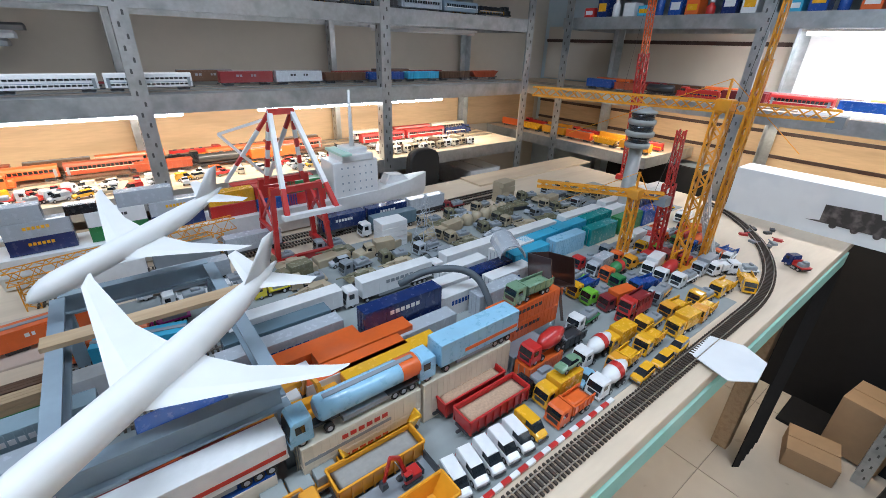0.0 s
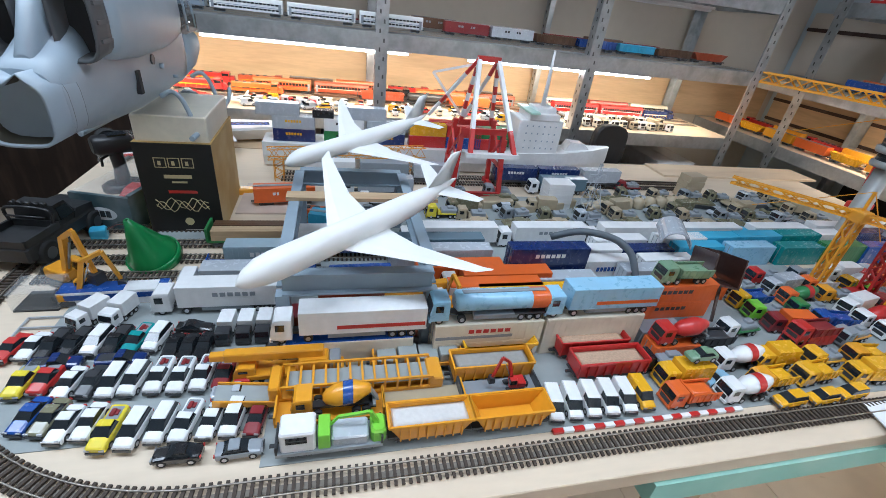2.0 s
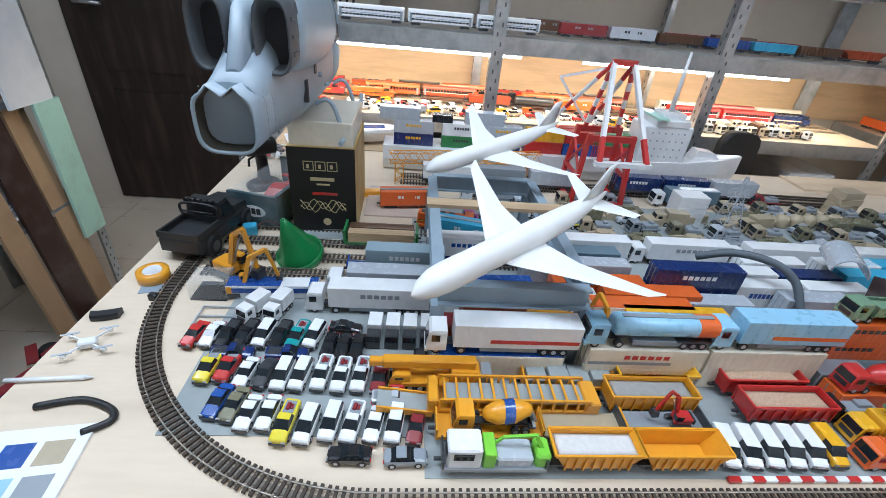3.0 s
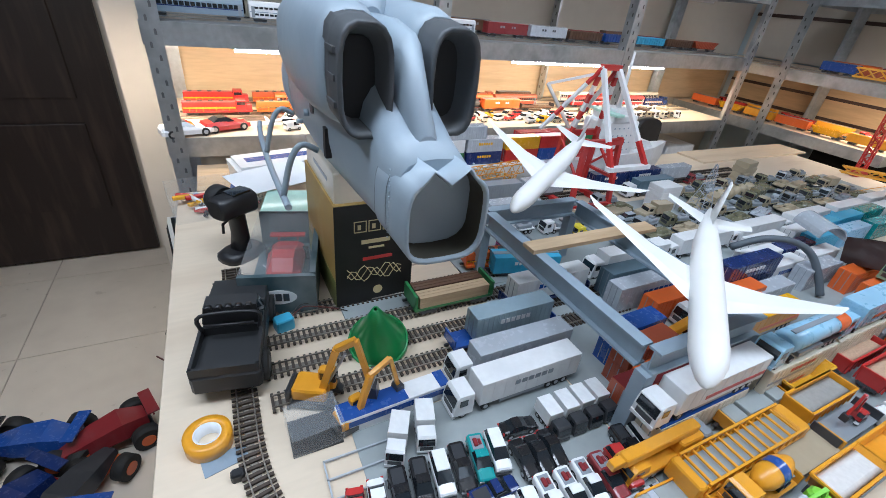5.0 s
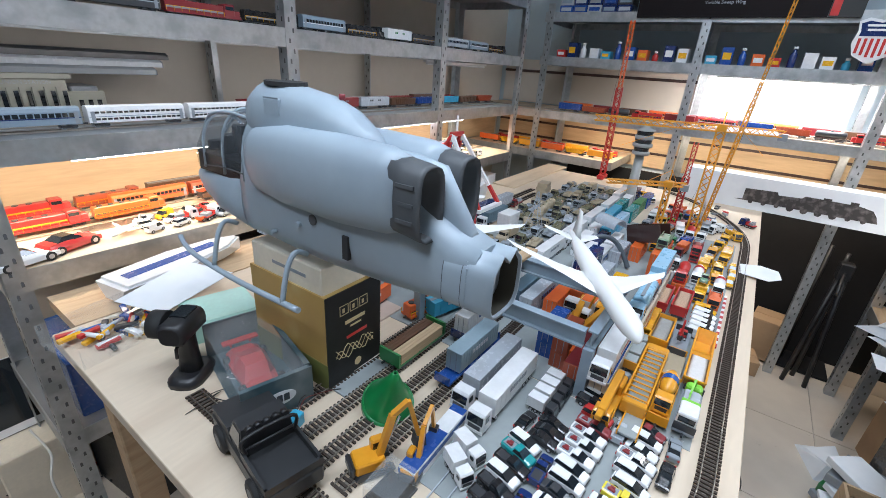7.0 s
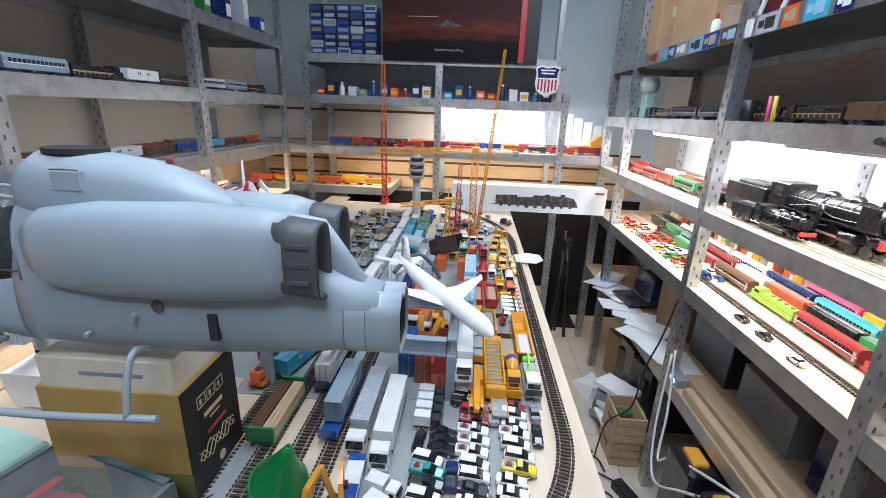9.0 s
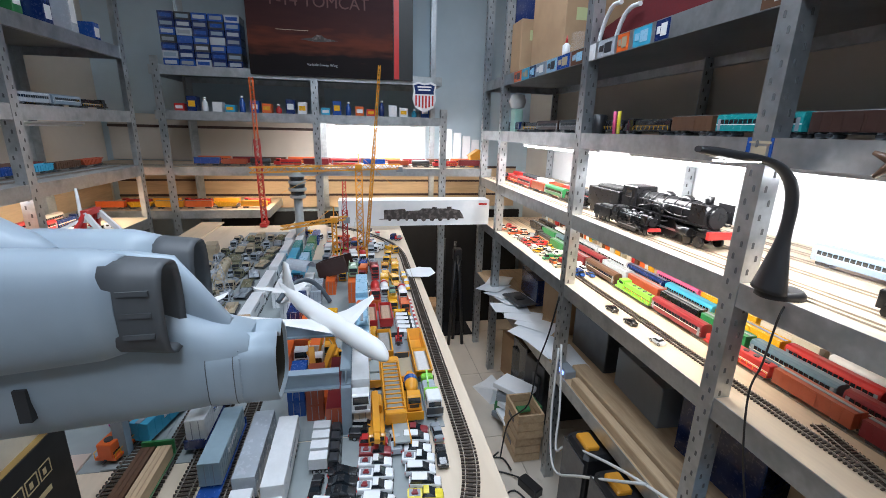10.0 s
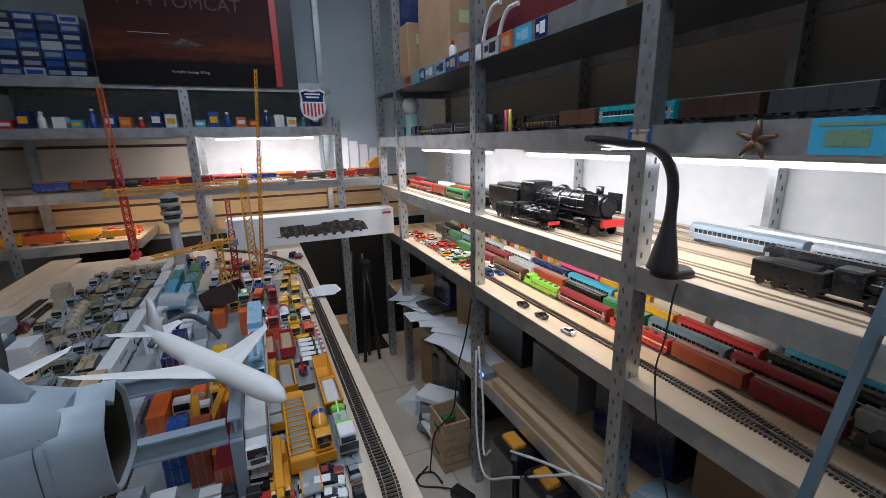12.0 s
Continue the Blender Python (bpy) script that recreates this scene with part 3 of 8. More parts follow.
def semi(cabc, boxc, stripe=None, text=None, L=0.185, roof=None, box_h=0.033, tanker=False):
    """An articulated lorry with a long trailer; the front of the cab points to +x."""
    t = thing("semi_truck", "", "toy truck")
    h = L / 2
    cab(t, h, cabc)
    chassis(t, -h + 0.004, h - 0.004)
    axles(t, [h - 0.012, h - 0.042, -h + 0.018, -h + 0.030, -h + 0.042])
    x0, x1 = -h, h - 0.032
    if tanker:
        b = part("tank", G().loft([[(x, u, v) for u, v in rounded(0.0145 * k, 0.0125 * k, 14, 2.6, 0, 0.027)] for x, k in ((x0, 0.7), (x0 + 0.004, 1), (x1 - 0.004, 1), (x1, 0.7))]), paint(boxc, C[boxc]), t)
        part("catwalk", G().box(x0 + 0.01, -0.003, 0.039, x1 - 0.01, 0.003, 0.0405), P("grey"), b)
        part("tail_band", G().loft([[(x, u, v) for u, v in rounded(0.0147, 0.0127, 14, 2.6, 0, 0.027)] for x in (x0 + 0.005, x0 + 0.03)], caps=False), P(stripe or "orange"), b)
    else:
        b = box_body(t, "trailer_box", x0, x1, 0.0295, 0.012, 0.012 + box_h, boxc, stripe, text, roof)
    part("side_skirt", G().box(-h * 0.45, -0.0135, 0.005, h * 0.30, 0.0135, 0.0115), P("grey"), t)
    part("mudguard", G().box(-h + 0.008, -0.0142, 0.0105, -h + 0.052, 0.0142, 0.0122), P("dark"), t)
    return t


def container(colour, L=0.140, text=None, stripe=None, H=0.030, roof=None):
    t = thing("shipping_container", "", "toy container")
    b = box_body(t, "body", -L / 2, L / 2, 0.0285, 0, H, colour, stripe, text, roof, 4)
    ribs(b, L, 0.0285, 0, H, colour)
    for s in (-1, 1):
        part("door_gear", G().box(s * L / 2 - 0.0006, -0.006, 0.002, s * L / 2 + 0.0009, -0.005, H - 0.002).box(s * L / 2 - 0.0006, 0.005, 0.002, s * L / 2 + 0.0009, 0.006, H - 0.002), P("grey"), t)
    return t


def truck(cabc, bodyc, kind="dump", L=0.095, load=None):
    """A rigid lorry: dump, mixer, box or flat body."""
    t = thing("model_truck", "", "toy truck")
    h = L / 2
    cab(t, h, cabc, 0.028, 0.034)
    chassis(t, -h, h - 0.004)
    axles(t, [h - 0.012, h - 0.030, -h + 0.012, -h + 0.024])
    x0, x1 = -h, h - 0.028
    if kind == "dump":
        w, z0, z1, e = 0.0145, 0.0125, 0.029, 0.0018
        g = G().prism([(x0 + 0.004, z0), (x1, z0), (x1 + 0.001, z1 + 0.003), (x1 - e, z1 + 0.003), (x1 - e, z0 + e), (x0 + 0.004, z0 + e)], "y", -w, w)
        for s in (-1, 1):
            g.prism([(x0, z0 + 0.002), (x1, z0), (x1, z1), (x0 - 0.002, z1 - 0.001)], "y", min(s * w, s * (w - e)), max(s * w, s * (w - e)))
            for i in range(5):
                xx = x0 + 0.006 + i * (x1 - x0 - 0.01) / 4
                g.box(xx - 0.0008, s * (w + 0.0005) - 0.0006, z0 + 0.001, xx + 0.0008, s * (w + 0.0005) + 0.0006, z1 - 0.001)
        b = part("dump_body", g, paint(bodyc, C[bodyc]), t)
        part("load", G().loft([[(x0 + 0.005, -w + e, z0 + 0.011), (x1 - e, -w + e, z0 + 0.011), (x1 - e, w - e, z0 + 0.011), (x0 + 0.005, w - e, z0 + 0.011)], [(x0 + 0.014, -w * 0.5, z0 + 0.0145), (x1 - 0.012, -w * 0.5, z0 + 0.0145), (x1 - 0.012, w * 0.5, z0 + 0.0145), (x0 + 0.014, w * 0.5, z0 + 0.0145)]]), load or P(bodyc), b)
    elif kind == "mixer":
        mx = (x0 + x1) / 2
        part("drum", G().loft([[(mx + u, r * math.cos(a), 0.026 - u * 0.16 + r * math.sin(a)) for a in [6.28318 * i / 14 for i in range(14)]] for u, r in ((-0.030, 0.005), (-0.026, 0.008), (-0.010, 0.0145), (0.012, 0.0140), (0.024, 0.009), (0.028, 0.004))]), paint(bodyc, C[bodyc]), t)
        part("drum_band", G().loft([[(mx + u, r * math.cos(a), 0.026 - u * 0.16 + r * math.sin(a)) for a in [6.28318 * i / 14 for i in range(14)]] for u, r in ((-0.008, 0.0149), (0.004, 0.0149))], caps=False), P("blue" if bodyc in ("yellow", "amber") else "red"), t)
        part("chute", G().prism([(x0 - 0.004, 0.012), (x0 + 0.006, 0.030), (x0 + 0.008, 0.030), (x0 - 0.001, 0.012)], "y", -0.004, 0.004).box(x0, -0.012, 0.011, x0 + 0.004, 0.012, 0.014), P("grey"), t)
    elif kind == "box":
        box_body(t, "cargo_box", x0, x1, 0.0285, 0.012, 0.040, bodyc, None, None, None, 5)
    else:
        part("flat_body", G().box(x0, -0.0142, 0.0115, x1, 0.0142, 0.0145).box(x1 - 0.002, -0.0142, 0.0145, x1, 0.0142, 0.024), paint(bodyc, C[bodyc]), t)
        part("load", G().box(x0 + 0.006, -0.012, 0.0145, x1 - 0.01, 0.012, 0.024, 0.002).box(x0 + 0.015, -0.006, 0.024, x1 - 0.026, 0.006, 0.029, 0.001), load or P("grey"), t)
    return t


def bogies(t, L, w=0.020, z=0.0):
    """Two railway bogies with four wheels each."""
    for s in (-1, 1):
        x = s * (L / 2 - 0.022)
        g = G().box(x - 0.014, -w / 2, z + 0.004, x + 0.014, w / 2, z + 0.008).box(x - 0.012, -w / 2 - 0.001, z + 0.003, x + 0.012, -w / 2 + 0.001, z + 0.007)
        g.box(x - 0.012, w / 2 - 0.001, z + 0.003, x + 0.012, w / 2 + 0.001, z + 0.007)
        for u in (-0.009, 0.009):
            g.cyl((x + u, -0.0095, z + 0.0055), (x + u, 0.0095, z + 0.0055), 0.0055, n=8, m=1)
        part("bogie", g, [P("dark"), P("grey")], t)
    part("coupler", G().box(-L / 2 - 0.007, -0.0015, 0.008, -L / 2, 0.0015, 0.011).box(L / 2, -0.0015, 0.008, L / 2 + 0.007, 0.0015, 0.011), P("dark"), t)


def rail_car(kind, colour, L=0.15, second="grey", load=None):
    """Railway wagons, coaches and locomotives on bogies."""
    t = thing({"coach": "passenger_coach", "loco": "diesel_locomotive"}.get(kind, "freight_wagon"), "", "model train")
    h, w = L / 2, 0.0155
    bogies(t, L)
    pc = paint(colour, C[colour])
    if kind == "coach":
        b = part("body", G().loft([[(x, u * k, v) for u, v in ((-w, .011), (w, .011), (w, .036), (w * .86, .042), (w * .4, .0445), (-w * .4, .0445), (-w * .86, .042), (-w, .036))] for x, k in ((-h, .97), (-h + .002, 1), (h - .002, 1), (h, .97))], smooth=False), pc, t)
        g = G()
        n = int(L / 0.0115)
        for i in range(n):
            x = -h + 0.01 + (L - 0.02) * (i + 0.5) / n
            for s in (-1, 1):
                for z in ((0.0160, 0.0295) if second == "double" else (0.025,)):
                    g.box(x - 0.0042, s * w - 0.0004, z, x + 0.0042, s * w + 0.0004, z + (0.0042 if second == "double" else 0.008))
        tagged(part("glazing", g, GLASS, b), kind="stuff")
        part("band", G().box(-h + .001, -w - 0.0003, 0.0225, h - .001, w + 0.0003, 0.0238 if second == "double" else .0245), P("steelblue" if second == "double" else second), b)
        for s in (-1, 1):
            part("door", G().box(s * (h - 0.008) - 0.0035, -w - 0.0005, 0.012, s * (h - 0.008) + 0.0035, w + 0.0005, 0.034), P("grey"), b)
    elif kind == "loco":
        b = part("body", G().box(-h, -w * .72, .012, h * .52, w * .72, .036, .0015).box(-h, -w, .009, h, w, .0135).box(h * .82, -w * .72, .0135, h, w * .72, .028, .0015), pc, t)
        part("cab", G().box(h * .52, -w * .98, .012, h * .82, w * .98, .041, .0015), pc, b)
        part("cab_window", G().box(h * .55, -w * 1.0, .028, h * .79, w * 1.0, .036).box(h * .515, -w * .7, .029, h * .825, w * .7, .036), GLASS, b)
        part("stripe", G().box(-h + .002, -w * .74, .018, h * .50, w * .74, .022), P(second), b)
        g = G()
        for i in range(4):
            g.cyl((-h * .8 + i * L * .15, 0, .035), (-h * .8 + i * L * .15, 0, .038), .006, n=10)
        part("roof_fan", g, P("dark"), b)
        g = G()
        for s in (-1, 1):
            g.bar((-h, s * w, .022), (h * .5, s * w, .022), .0008)
            for i in range(9):
                x = -h + i * (h * 1.5) / 8
                g.bar((x, s * w, .012), (x, s * w, .022), .0008)
        part("handrail", g, P("yellow" if colour != "yellow" else "dark"), b)
    elif kind == "tank":
        b = part("tank", G().loft([[(x, .0145 * k * math.cos(a), .027 + .0145 * k * math.sin(a)) for a in [6.28318 * i / 14 for i in range(14)]] for x, k in ((-h + .004, .6), (-h + .008, 1), (h - .008, 1), (h - .004, .6))]), pc, t)
        part("dome", G().cyl((0, 0, .038), (0, 0, .044), .006), pc, b)
        part("frame", G().box(-h, -.010, .009, h, .010, .012), P("dark"), t)
    elif kind in ("hopper", "gondola"):
        part("frame", G().box(-h, -.011, .009, h, .011, .012), P("dark"), t)
        e = .0014
        g = G()
        lo = .72 if kind == "hopper" else .96
        for s in (-1, 1):
            g.add([(-h * lo, s * w * .9, .012), (h * lo, s * w * .9, .012), (h, s * w, .034), (-h, s * w, .034), (-h * lo, s * (w * .9 - e), .012), (h * lo, s * (w * .9 - e), .012), (h, s * (w - e), .034), (-h, s * (w - e), .034)],
                  [(0, 1, 2, 3), (4, 5, 6, 7), (3, 2, 6, 7), (0, 3, 7, 4), (1, 2, 6, 5), (0, 1, 5, 4)])
            g.add([(s * h * lo, -w * .9, .012), (s * h * lo, w * .9, .012), (s * h, w, .034), (s * h, -w, .034), (s * (h * lo - e), -w * .9, .012), (s * (h * lo - e), w * .9, .012), (s * (h - e), w, .034), (s * (h - e), -w, .034)],
                  [(0, 1, 2, 3), (4, 5, 6, 7), (3, 2, 6, 7), (0, 3, 7, 4), (1, 2, 6, 5), (0, 1, 5, 4)])
            g.box(-h, s * (w + .0004) - .0011, .032, h, s * (w + .0004) + .0011, .0352)
            n = int(L / .013)
            for i in range(n + 1):
                x = -h * lo + i * 2 * h * lo / n
                g.box(x - .0008, s * (w * .95 + .0012) - .001, .012, x + .0008, s * (w * .95 + .0012) + .001, .0325)
        for s in (-1, 1):
            g.box(s * h - .0011, -w, .032, s * h + .0011, w, .0352)
        g.box(-h * lo, -w * .9, .011, h * lo, w * .9, .0125)
        b = part("body", g, pc, t)
        if load:
            z = .028
            part("load", G().loft([[(-h * .93, -w * .9, z), (h * .93, -w * .9, z), (h * .93, w * .9, z), (-h * .93, w * .9, z)], [(-h * .8, -w * .5, z + .003), (h * .8, -w * .5, z + .003), (h * .8, w * .5, z + .003), (-h * .8, w * .5, z + .003)]]), load, b)
    elif kind == "flat":
        part("bed", G().box(-h, -w * .95, .010, h, w * .95, .0145), pc, t)
        part("end_frame", G().box(-h, -w * .95, .0145, -h + .002, w * .95, .026), P(second), t)
        part("end_frame", G().box(h - .002, -w * .95, .0145, h, w * .95, .026), P(second), t)
        if load:
            g = G()
            for i in range(4):
                g.box(-h * .9 + i * h * .46, -w * .8, .0145, -h * .9 + i * h * .46 + h * .42, w * .8, .024 + .003 * (i % 2), .001)
            part("load", g, load, t)
    else:
        b = box_body(t, "body", -h, h, 2 * w, .011, .042, colour, None, second, None, 8)
        part("roof_walk", G().box(-h, -.004, .0425, h, .004, .0435), P("grey"), b)
        part("side_door", G().box(-.012, -w - .0009, .013, .012, w + .0009, .039), P(colour), b)
    return t


def lattice(g, p, q, w, n, bar=0.0016, m=0, w2=None):
    """A square lattice mast or boom from p to q."""
    p, q = Vector(p), Vector(q)
    d = (q - p).normalized()
    s = Vector((0, 0, 1)) if abs(d.z) < 0.8 else Vector((1, 0, 0))
    s = (s - d * s.dot(d)).normalized()
    t = d.cross(s)
    w2 = w if w2 is None else w2
    def at(k, a, b):
        ww = w + (w2 - w) * k / n
        return p + (q - p) * k / n + s * a * ww / 2 + t * b * ww / 2
    cs = ((-1, -1), (-1, 1), (1, 1), (1, -1))
    for c in cs:
        g.bar(at(0, *c), at(n, *c), bar, m)
    for k in range(n):
        for i in range(4):
            a, b = cs[i], cs[(i + 1) % 4]
            if k % 2:
                a, b = b, a
            g.bar(at(k, *a), at(k + 1, *b), bar * 0.7, m)
    return g

# ---- things on the table ----
def airliner(name, nose, tail, span, length, label, swing=0.0):
    """A white printed airliner: nose and tail are its ends, wings swept back."""
    nose, tail = Vector(nose), Vector(tail)
    d = (nose - tail).normalized()
    side = Vector((0, 0, 1)).cross(d).normalized()
    up = d.cross(side)
    m = Matrix.Translation(nose) @ Matrix((d, side, up)).transposed().to_4x4() @ Matrix.Rotation(radians(swing), 4, "X")
    t = thing(name, label, "model aeroplane", m)
    L, R = length, length * 0.050
    prof = ((0, .02, -.25), (-.012, .34, -.2), (-.035, .62, -.1), (-.08, .90, 0), (-.13, 1, 0), (-.62, 1, 0), (-.74, .90, .10), (-.86, .62, .36), (-.95, .32, .62), (-1.0, .08, .8))
    part("fuselage", G().loft([[(x * L, R * k * math.cos(a), R * (k * math.sin(a) + o)) for a in [6.28318 * i / 20 for i in range(20)]] for x, k, o in prof]), PLANE, t)
    S = span / 2
    for s in (-1, 1):
        def foil(y, xl, c, z, th):
            return [(xl, y, z), (xl - c * .3, y, z + th), (xl - c, y, z), (xl - c * .4, y, z - th * .5)]
        part("wing", G().loft([foil(s * R * .3, -.34 * L, .24 * L, -.45 * R, .016 * L), foil(s * R * 1.2, -.37 * L, .20 * L, -.40 * R, .011 * L), foil(s * S * .42, -.46 * L, .115 * L, -.05 * R, .006 * L), foil(s * S * .93, -.615 * L, .045 * L, .45 * R, .0025 * L), foil(s * S, -.665 * L, .012 * L, .55 * R, .001 * L)], smooth=False), PLANE, t)
        part("tailplane", G().loft([foil(s * R * .15, -.84 * L, .115 * L, .45 * R, .006 * L), foil(s * S * .37, -.955 * L, .045 * L, .65 * R, .002 * L)], smooth=False), PLANE, t)
    part("fin", G().loft([[(x, y, z) for x, y in ((-c0, 0), (-(c0 + c1) / 2, th), (-c1, 0), (-(c0 + c1) / 2, -th))] for c0, c1, z, th in ((.80 * L, .96 * L, R * .5, .008 * L), (.90 * L, .985 * L, R * 3.0, .004 * L), (.925 * L, .99 * L, R * 3.6, .002 * L))]), PLANE, t)
    return t


airliner("model_airliner", (-0.021, 0.097, 0.954), (0.246, 0.303, 0.975), 0.308, 0.338, "plain white unpainted model airliner resting on the beam frame", -10)
airliner("model_airliner", (-0.004, 0.417, 0.961), (0.235, 0.563, 0.999), 0.29, 0.30, "plain white unpainted model airliner further back on the beam frame", -9)

# blue-grey beam frame that carries the airliners
frame_stand = thing("beam_frame", "blue-grey I-beam frame standing over the trucks", "stand", pose(0, 0, 0))


def ibeam(p, q, hgt=0.030, wid=0.016):
    p, q = Vector(p), Vector(q)
    d = (q - p).normalized()
    s = Vector((0, 0, 1)).cross(d).normalized() * (wid / 2)
    g = G()
    for z0, z1, k in ((0, .003, 1), (hgt - .003, hgt, 1), (.003, hgt - .003, .14)):
        g.loft([[c - s * k + Vector((0, 0, z0)), c + s * k + Vector((0, 0, z0)), c + s * k + Vector((0, 0, z1)), c - s * k + Vector((0, 0, z1))] for c in (p, q)], smooth=False)
    return g


A, B, CC, D = (0.012, 0.165, 0.890), (0.195, 0.165, 0.890), (0.195, 0.50, 0.890), (0.012, 0.50, 0.890)
for p, q in ((A, B), ((0.012, 0.175, 0.890), (0.012, 0.49, 0.890)), ((0.195, 0.175, 0.890), (0.195, 0.49, 0.890)), (D, CC)):
    part("beam", ibeam(p, q), IBEAM, frame_stand)
for x, y, *_ in (A, B, CC, D):
    part("post", G().box(x - 0.008, y - 0.008, T, x + 0.008, y + 0.008, 0.890), IBEAM, frame_stand)
part("plank", G().box(0.0, 0.36, 0.920, 0.24, 0.385, 0.926), WOOD, frame_stand, "thin wooden plank across the beams")

# ---- helicopter fuselage on its carton ----
HX = -0.220


def ring(y, w, z0, z1, k=2.6, cx=0.0, n=20):
    return [(cx + u, y, v) for u, v in rounded(w, (z1 - z0) / 2, n, k, 0, (z0 + z1) / 2)]


CANOPY = mat("smoked_canopy", (0.16, 0.18, 0.20), 0.06, alpha=0.30)
heli = thing("helicopter_fuselage", "grey-blue model helicopter fuselage without rotor or tail, on a carton", "model helicopter", pose(HX, 0.026, -0.006) @ Matrix.Diagonal((1, .93, 1, 1)))
part("fuselage", G().loft([ring(y, w, a, b, k) for y, w, a, b, k in ((.225, .030, 1.052, 1.118, 3.2), (.26, .032, 1.046, 1.13, 3.0), (.30, .034, 1.040, 1.15, 2.8), (.36, .038, 1.034, 1.192, 2.7), (.46, .041, 1.028, 1.206, 2.8), (.56, .042, 1.030, 1.206, 3.0), (.622, .042, 1.032, 1.206, 3.0), (.638, .0415, 1.034, 1.150, 3.2))]), HELI, heli)
part("nose", G().loft([ring(y, w, a, b, k) for y, w, a, b, k in ((.640, .0415, 1.034, 1.132, 3.0), (.72, .040, 1.044, 1.122, 2.8), (.77, .034, 1.060, 1.114, 2.5), (.805, .024, 1.078, 1.108, 2.2), (.818, .008, 1.086, 1.102, 2))]), HELI, heli)
part("canopy", G().loft([ring(y, w, a, b, 2.8) for y, w, a, b in ((.624, .041, 1.10, 1.207), (.68, .0405, 1.10, 1.207), (.745, .036, 1.098, 1.195), (.79, .028, 1.096, 1.156), (.812, .012, 1.094, 1.118))]), CANOPY, heli, "clear plastic canopy")
g = G()
for y, w, z in ((.625, .0405, 1.207), (.68, .0405, 1.208), (.745, .0365, 1.196)):
    g.tube([(w * math.cos(a), y, 1.118 + (z - 1.118) * max(0, math.sin(a)) ** .6) for a in [math.pi * i / 12 for i in range(13)]], .0024, 6)
for s in (-1, 1):
    g.tube([(s * .026, .625, 1.202), (s * .026, .68, 1.204), (s * .022, .745, 1.191), (s * .016, .79, 1.148)], .0022, 6)
part("canopy_frame", g, HELI, heli)
part("cockpit_interior", G().box(-.036, .640, 1.112, -.030, .765, 1.140).box(.030, .640, 1.112, .036, .765, 1.140).box(-.030, .640, 1.112, .030, .648, 1.190).box(-.013, .690, 1.150, .013, .700, 1.185, .003).box(-.030, .66, 1.135, .030, .78, 1.139).box(-.018, .665, 1.139, .018, .680, 1.180, .003).box(-.016, .715, 1.139, .016, .728, 1.168, .003).box(-.022, .752, 1.139, .022, .762, 1.155, .002), BLACKPL, heli, "dark seats and panels in the cockpit")
part("rotor_fairing", G().loft([ring(y, w, 1.17, b, 2.6) for y, w, b in ((.385, .008, 1.200), (.405, .020, 1.212), (.44, .028, 1.230), (.48, .032, 1.242), (.55, .034, 1.250), (.60, .034, 1.250), (.622, .030, 1.238), (.628, .022, 1.215))]), HELI, heli)
# solid dark disc painted as the shaded opening
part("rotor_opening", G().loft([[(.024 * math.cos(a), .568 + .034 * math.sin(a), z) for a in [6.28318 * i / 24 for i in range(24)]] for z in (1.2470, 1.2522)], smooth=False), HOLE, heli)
for s in (-1, 1):
    cx = s * .034
    part("engine_nacelle", G().loft([ring(y, w, a, b, 2.5, cx, 18) for y, w, a, b in ((.315, .0235, 1.120, 1.200), (.34, .0265, 1.113, 1.206), (.42, .029, 1.106, 1.208), (.52, .028, 1.106, 1.206), (.585, .023, 1.112, 1.196), (.610, .012, 1.128, 1.180))]), HELI, heli)
    noz = G()
    R0 = [ring(y, w, a, b, 3.2, cx * 1.02, 18) for y, w, a, b in ((.325, .0225, 1.122, 1.200), (.305, .0215, 1.120, 1.198), (.285, .0205, 1.117, 1.196), (.279, .0195, 1.117, 1.195), (.284, .0165, 1.121, 1.191), (.315, .014, 1.126, 1.184))]
    noz.loft(R0)
    n = part("exhaust_nozzle", noz, NOZZLE, heli, "dark grey exhaust nozzle")
    part("nozzle_rib", G().box(cx + s * .018, .288, 1.138, cx + s * .0228, .312, 1.142).box(cx + s * .018, .288, 1.156, cx + s * .0228, .312, 1.160).box(cx + s * .018, .288, 1.174, cx + s * .0228, .312, 1.178), NOZZLE, n)
    # dark plug and dark block paint the shade in mouth and slot
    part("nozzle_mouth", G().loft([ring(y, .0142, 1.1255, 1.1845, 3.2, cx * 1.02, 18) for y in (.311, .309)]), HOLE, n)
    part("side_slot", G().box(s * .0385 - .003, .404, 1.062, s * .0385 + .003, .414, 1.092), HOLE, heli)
    part("wing_stub_root", G().cyl((s * .038, .50, 1.085), (s * .046, .50, 1.085), .004).cyl((s * .038, .56, 1.06), (s * .046, .56, 1.06), .003), HELI, heli)
part("tail_fin_spine", G().loft([ring(y, w, a, b, 2.4, 0, 14) for y, w, a, b in ((.40, .012, 1.15, 1.196), (.33, .013, 1.12, 1.196), (.290, .012, 1.10, 1.190), (.266, .010, 1.10, 1.158), (.245, .009, 1.10, 1.128))]), HELI, heli)
tb = G()
def tail_ring(y, k, inset=0.0):
    """The tail boom's outline: a rounded box with two humps and a notch on top."""
    w, z0, z1 = .0325 * k - inset, 1.048 + inset, 1.113 - inset
    base = rounded(w, (z1 - z0) / 2, 28, 3.6, 0, (z0 + z1) / 2)
    out = []
    for u, v in base:
        if v > 1.10 - inset:
            v += .010 * max(0, 1 - abs(abs(u) - .010) / .010) - .004 * max(0, 1 - abs(u) / .004)
        out.append((u, y, v))
    return out
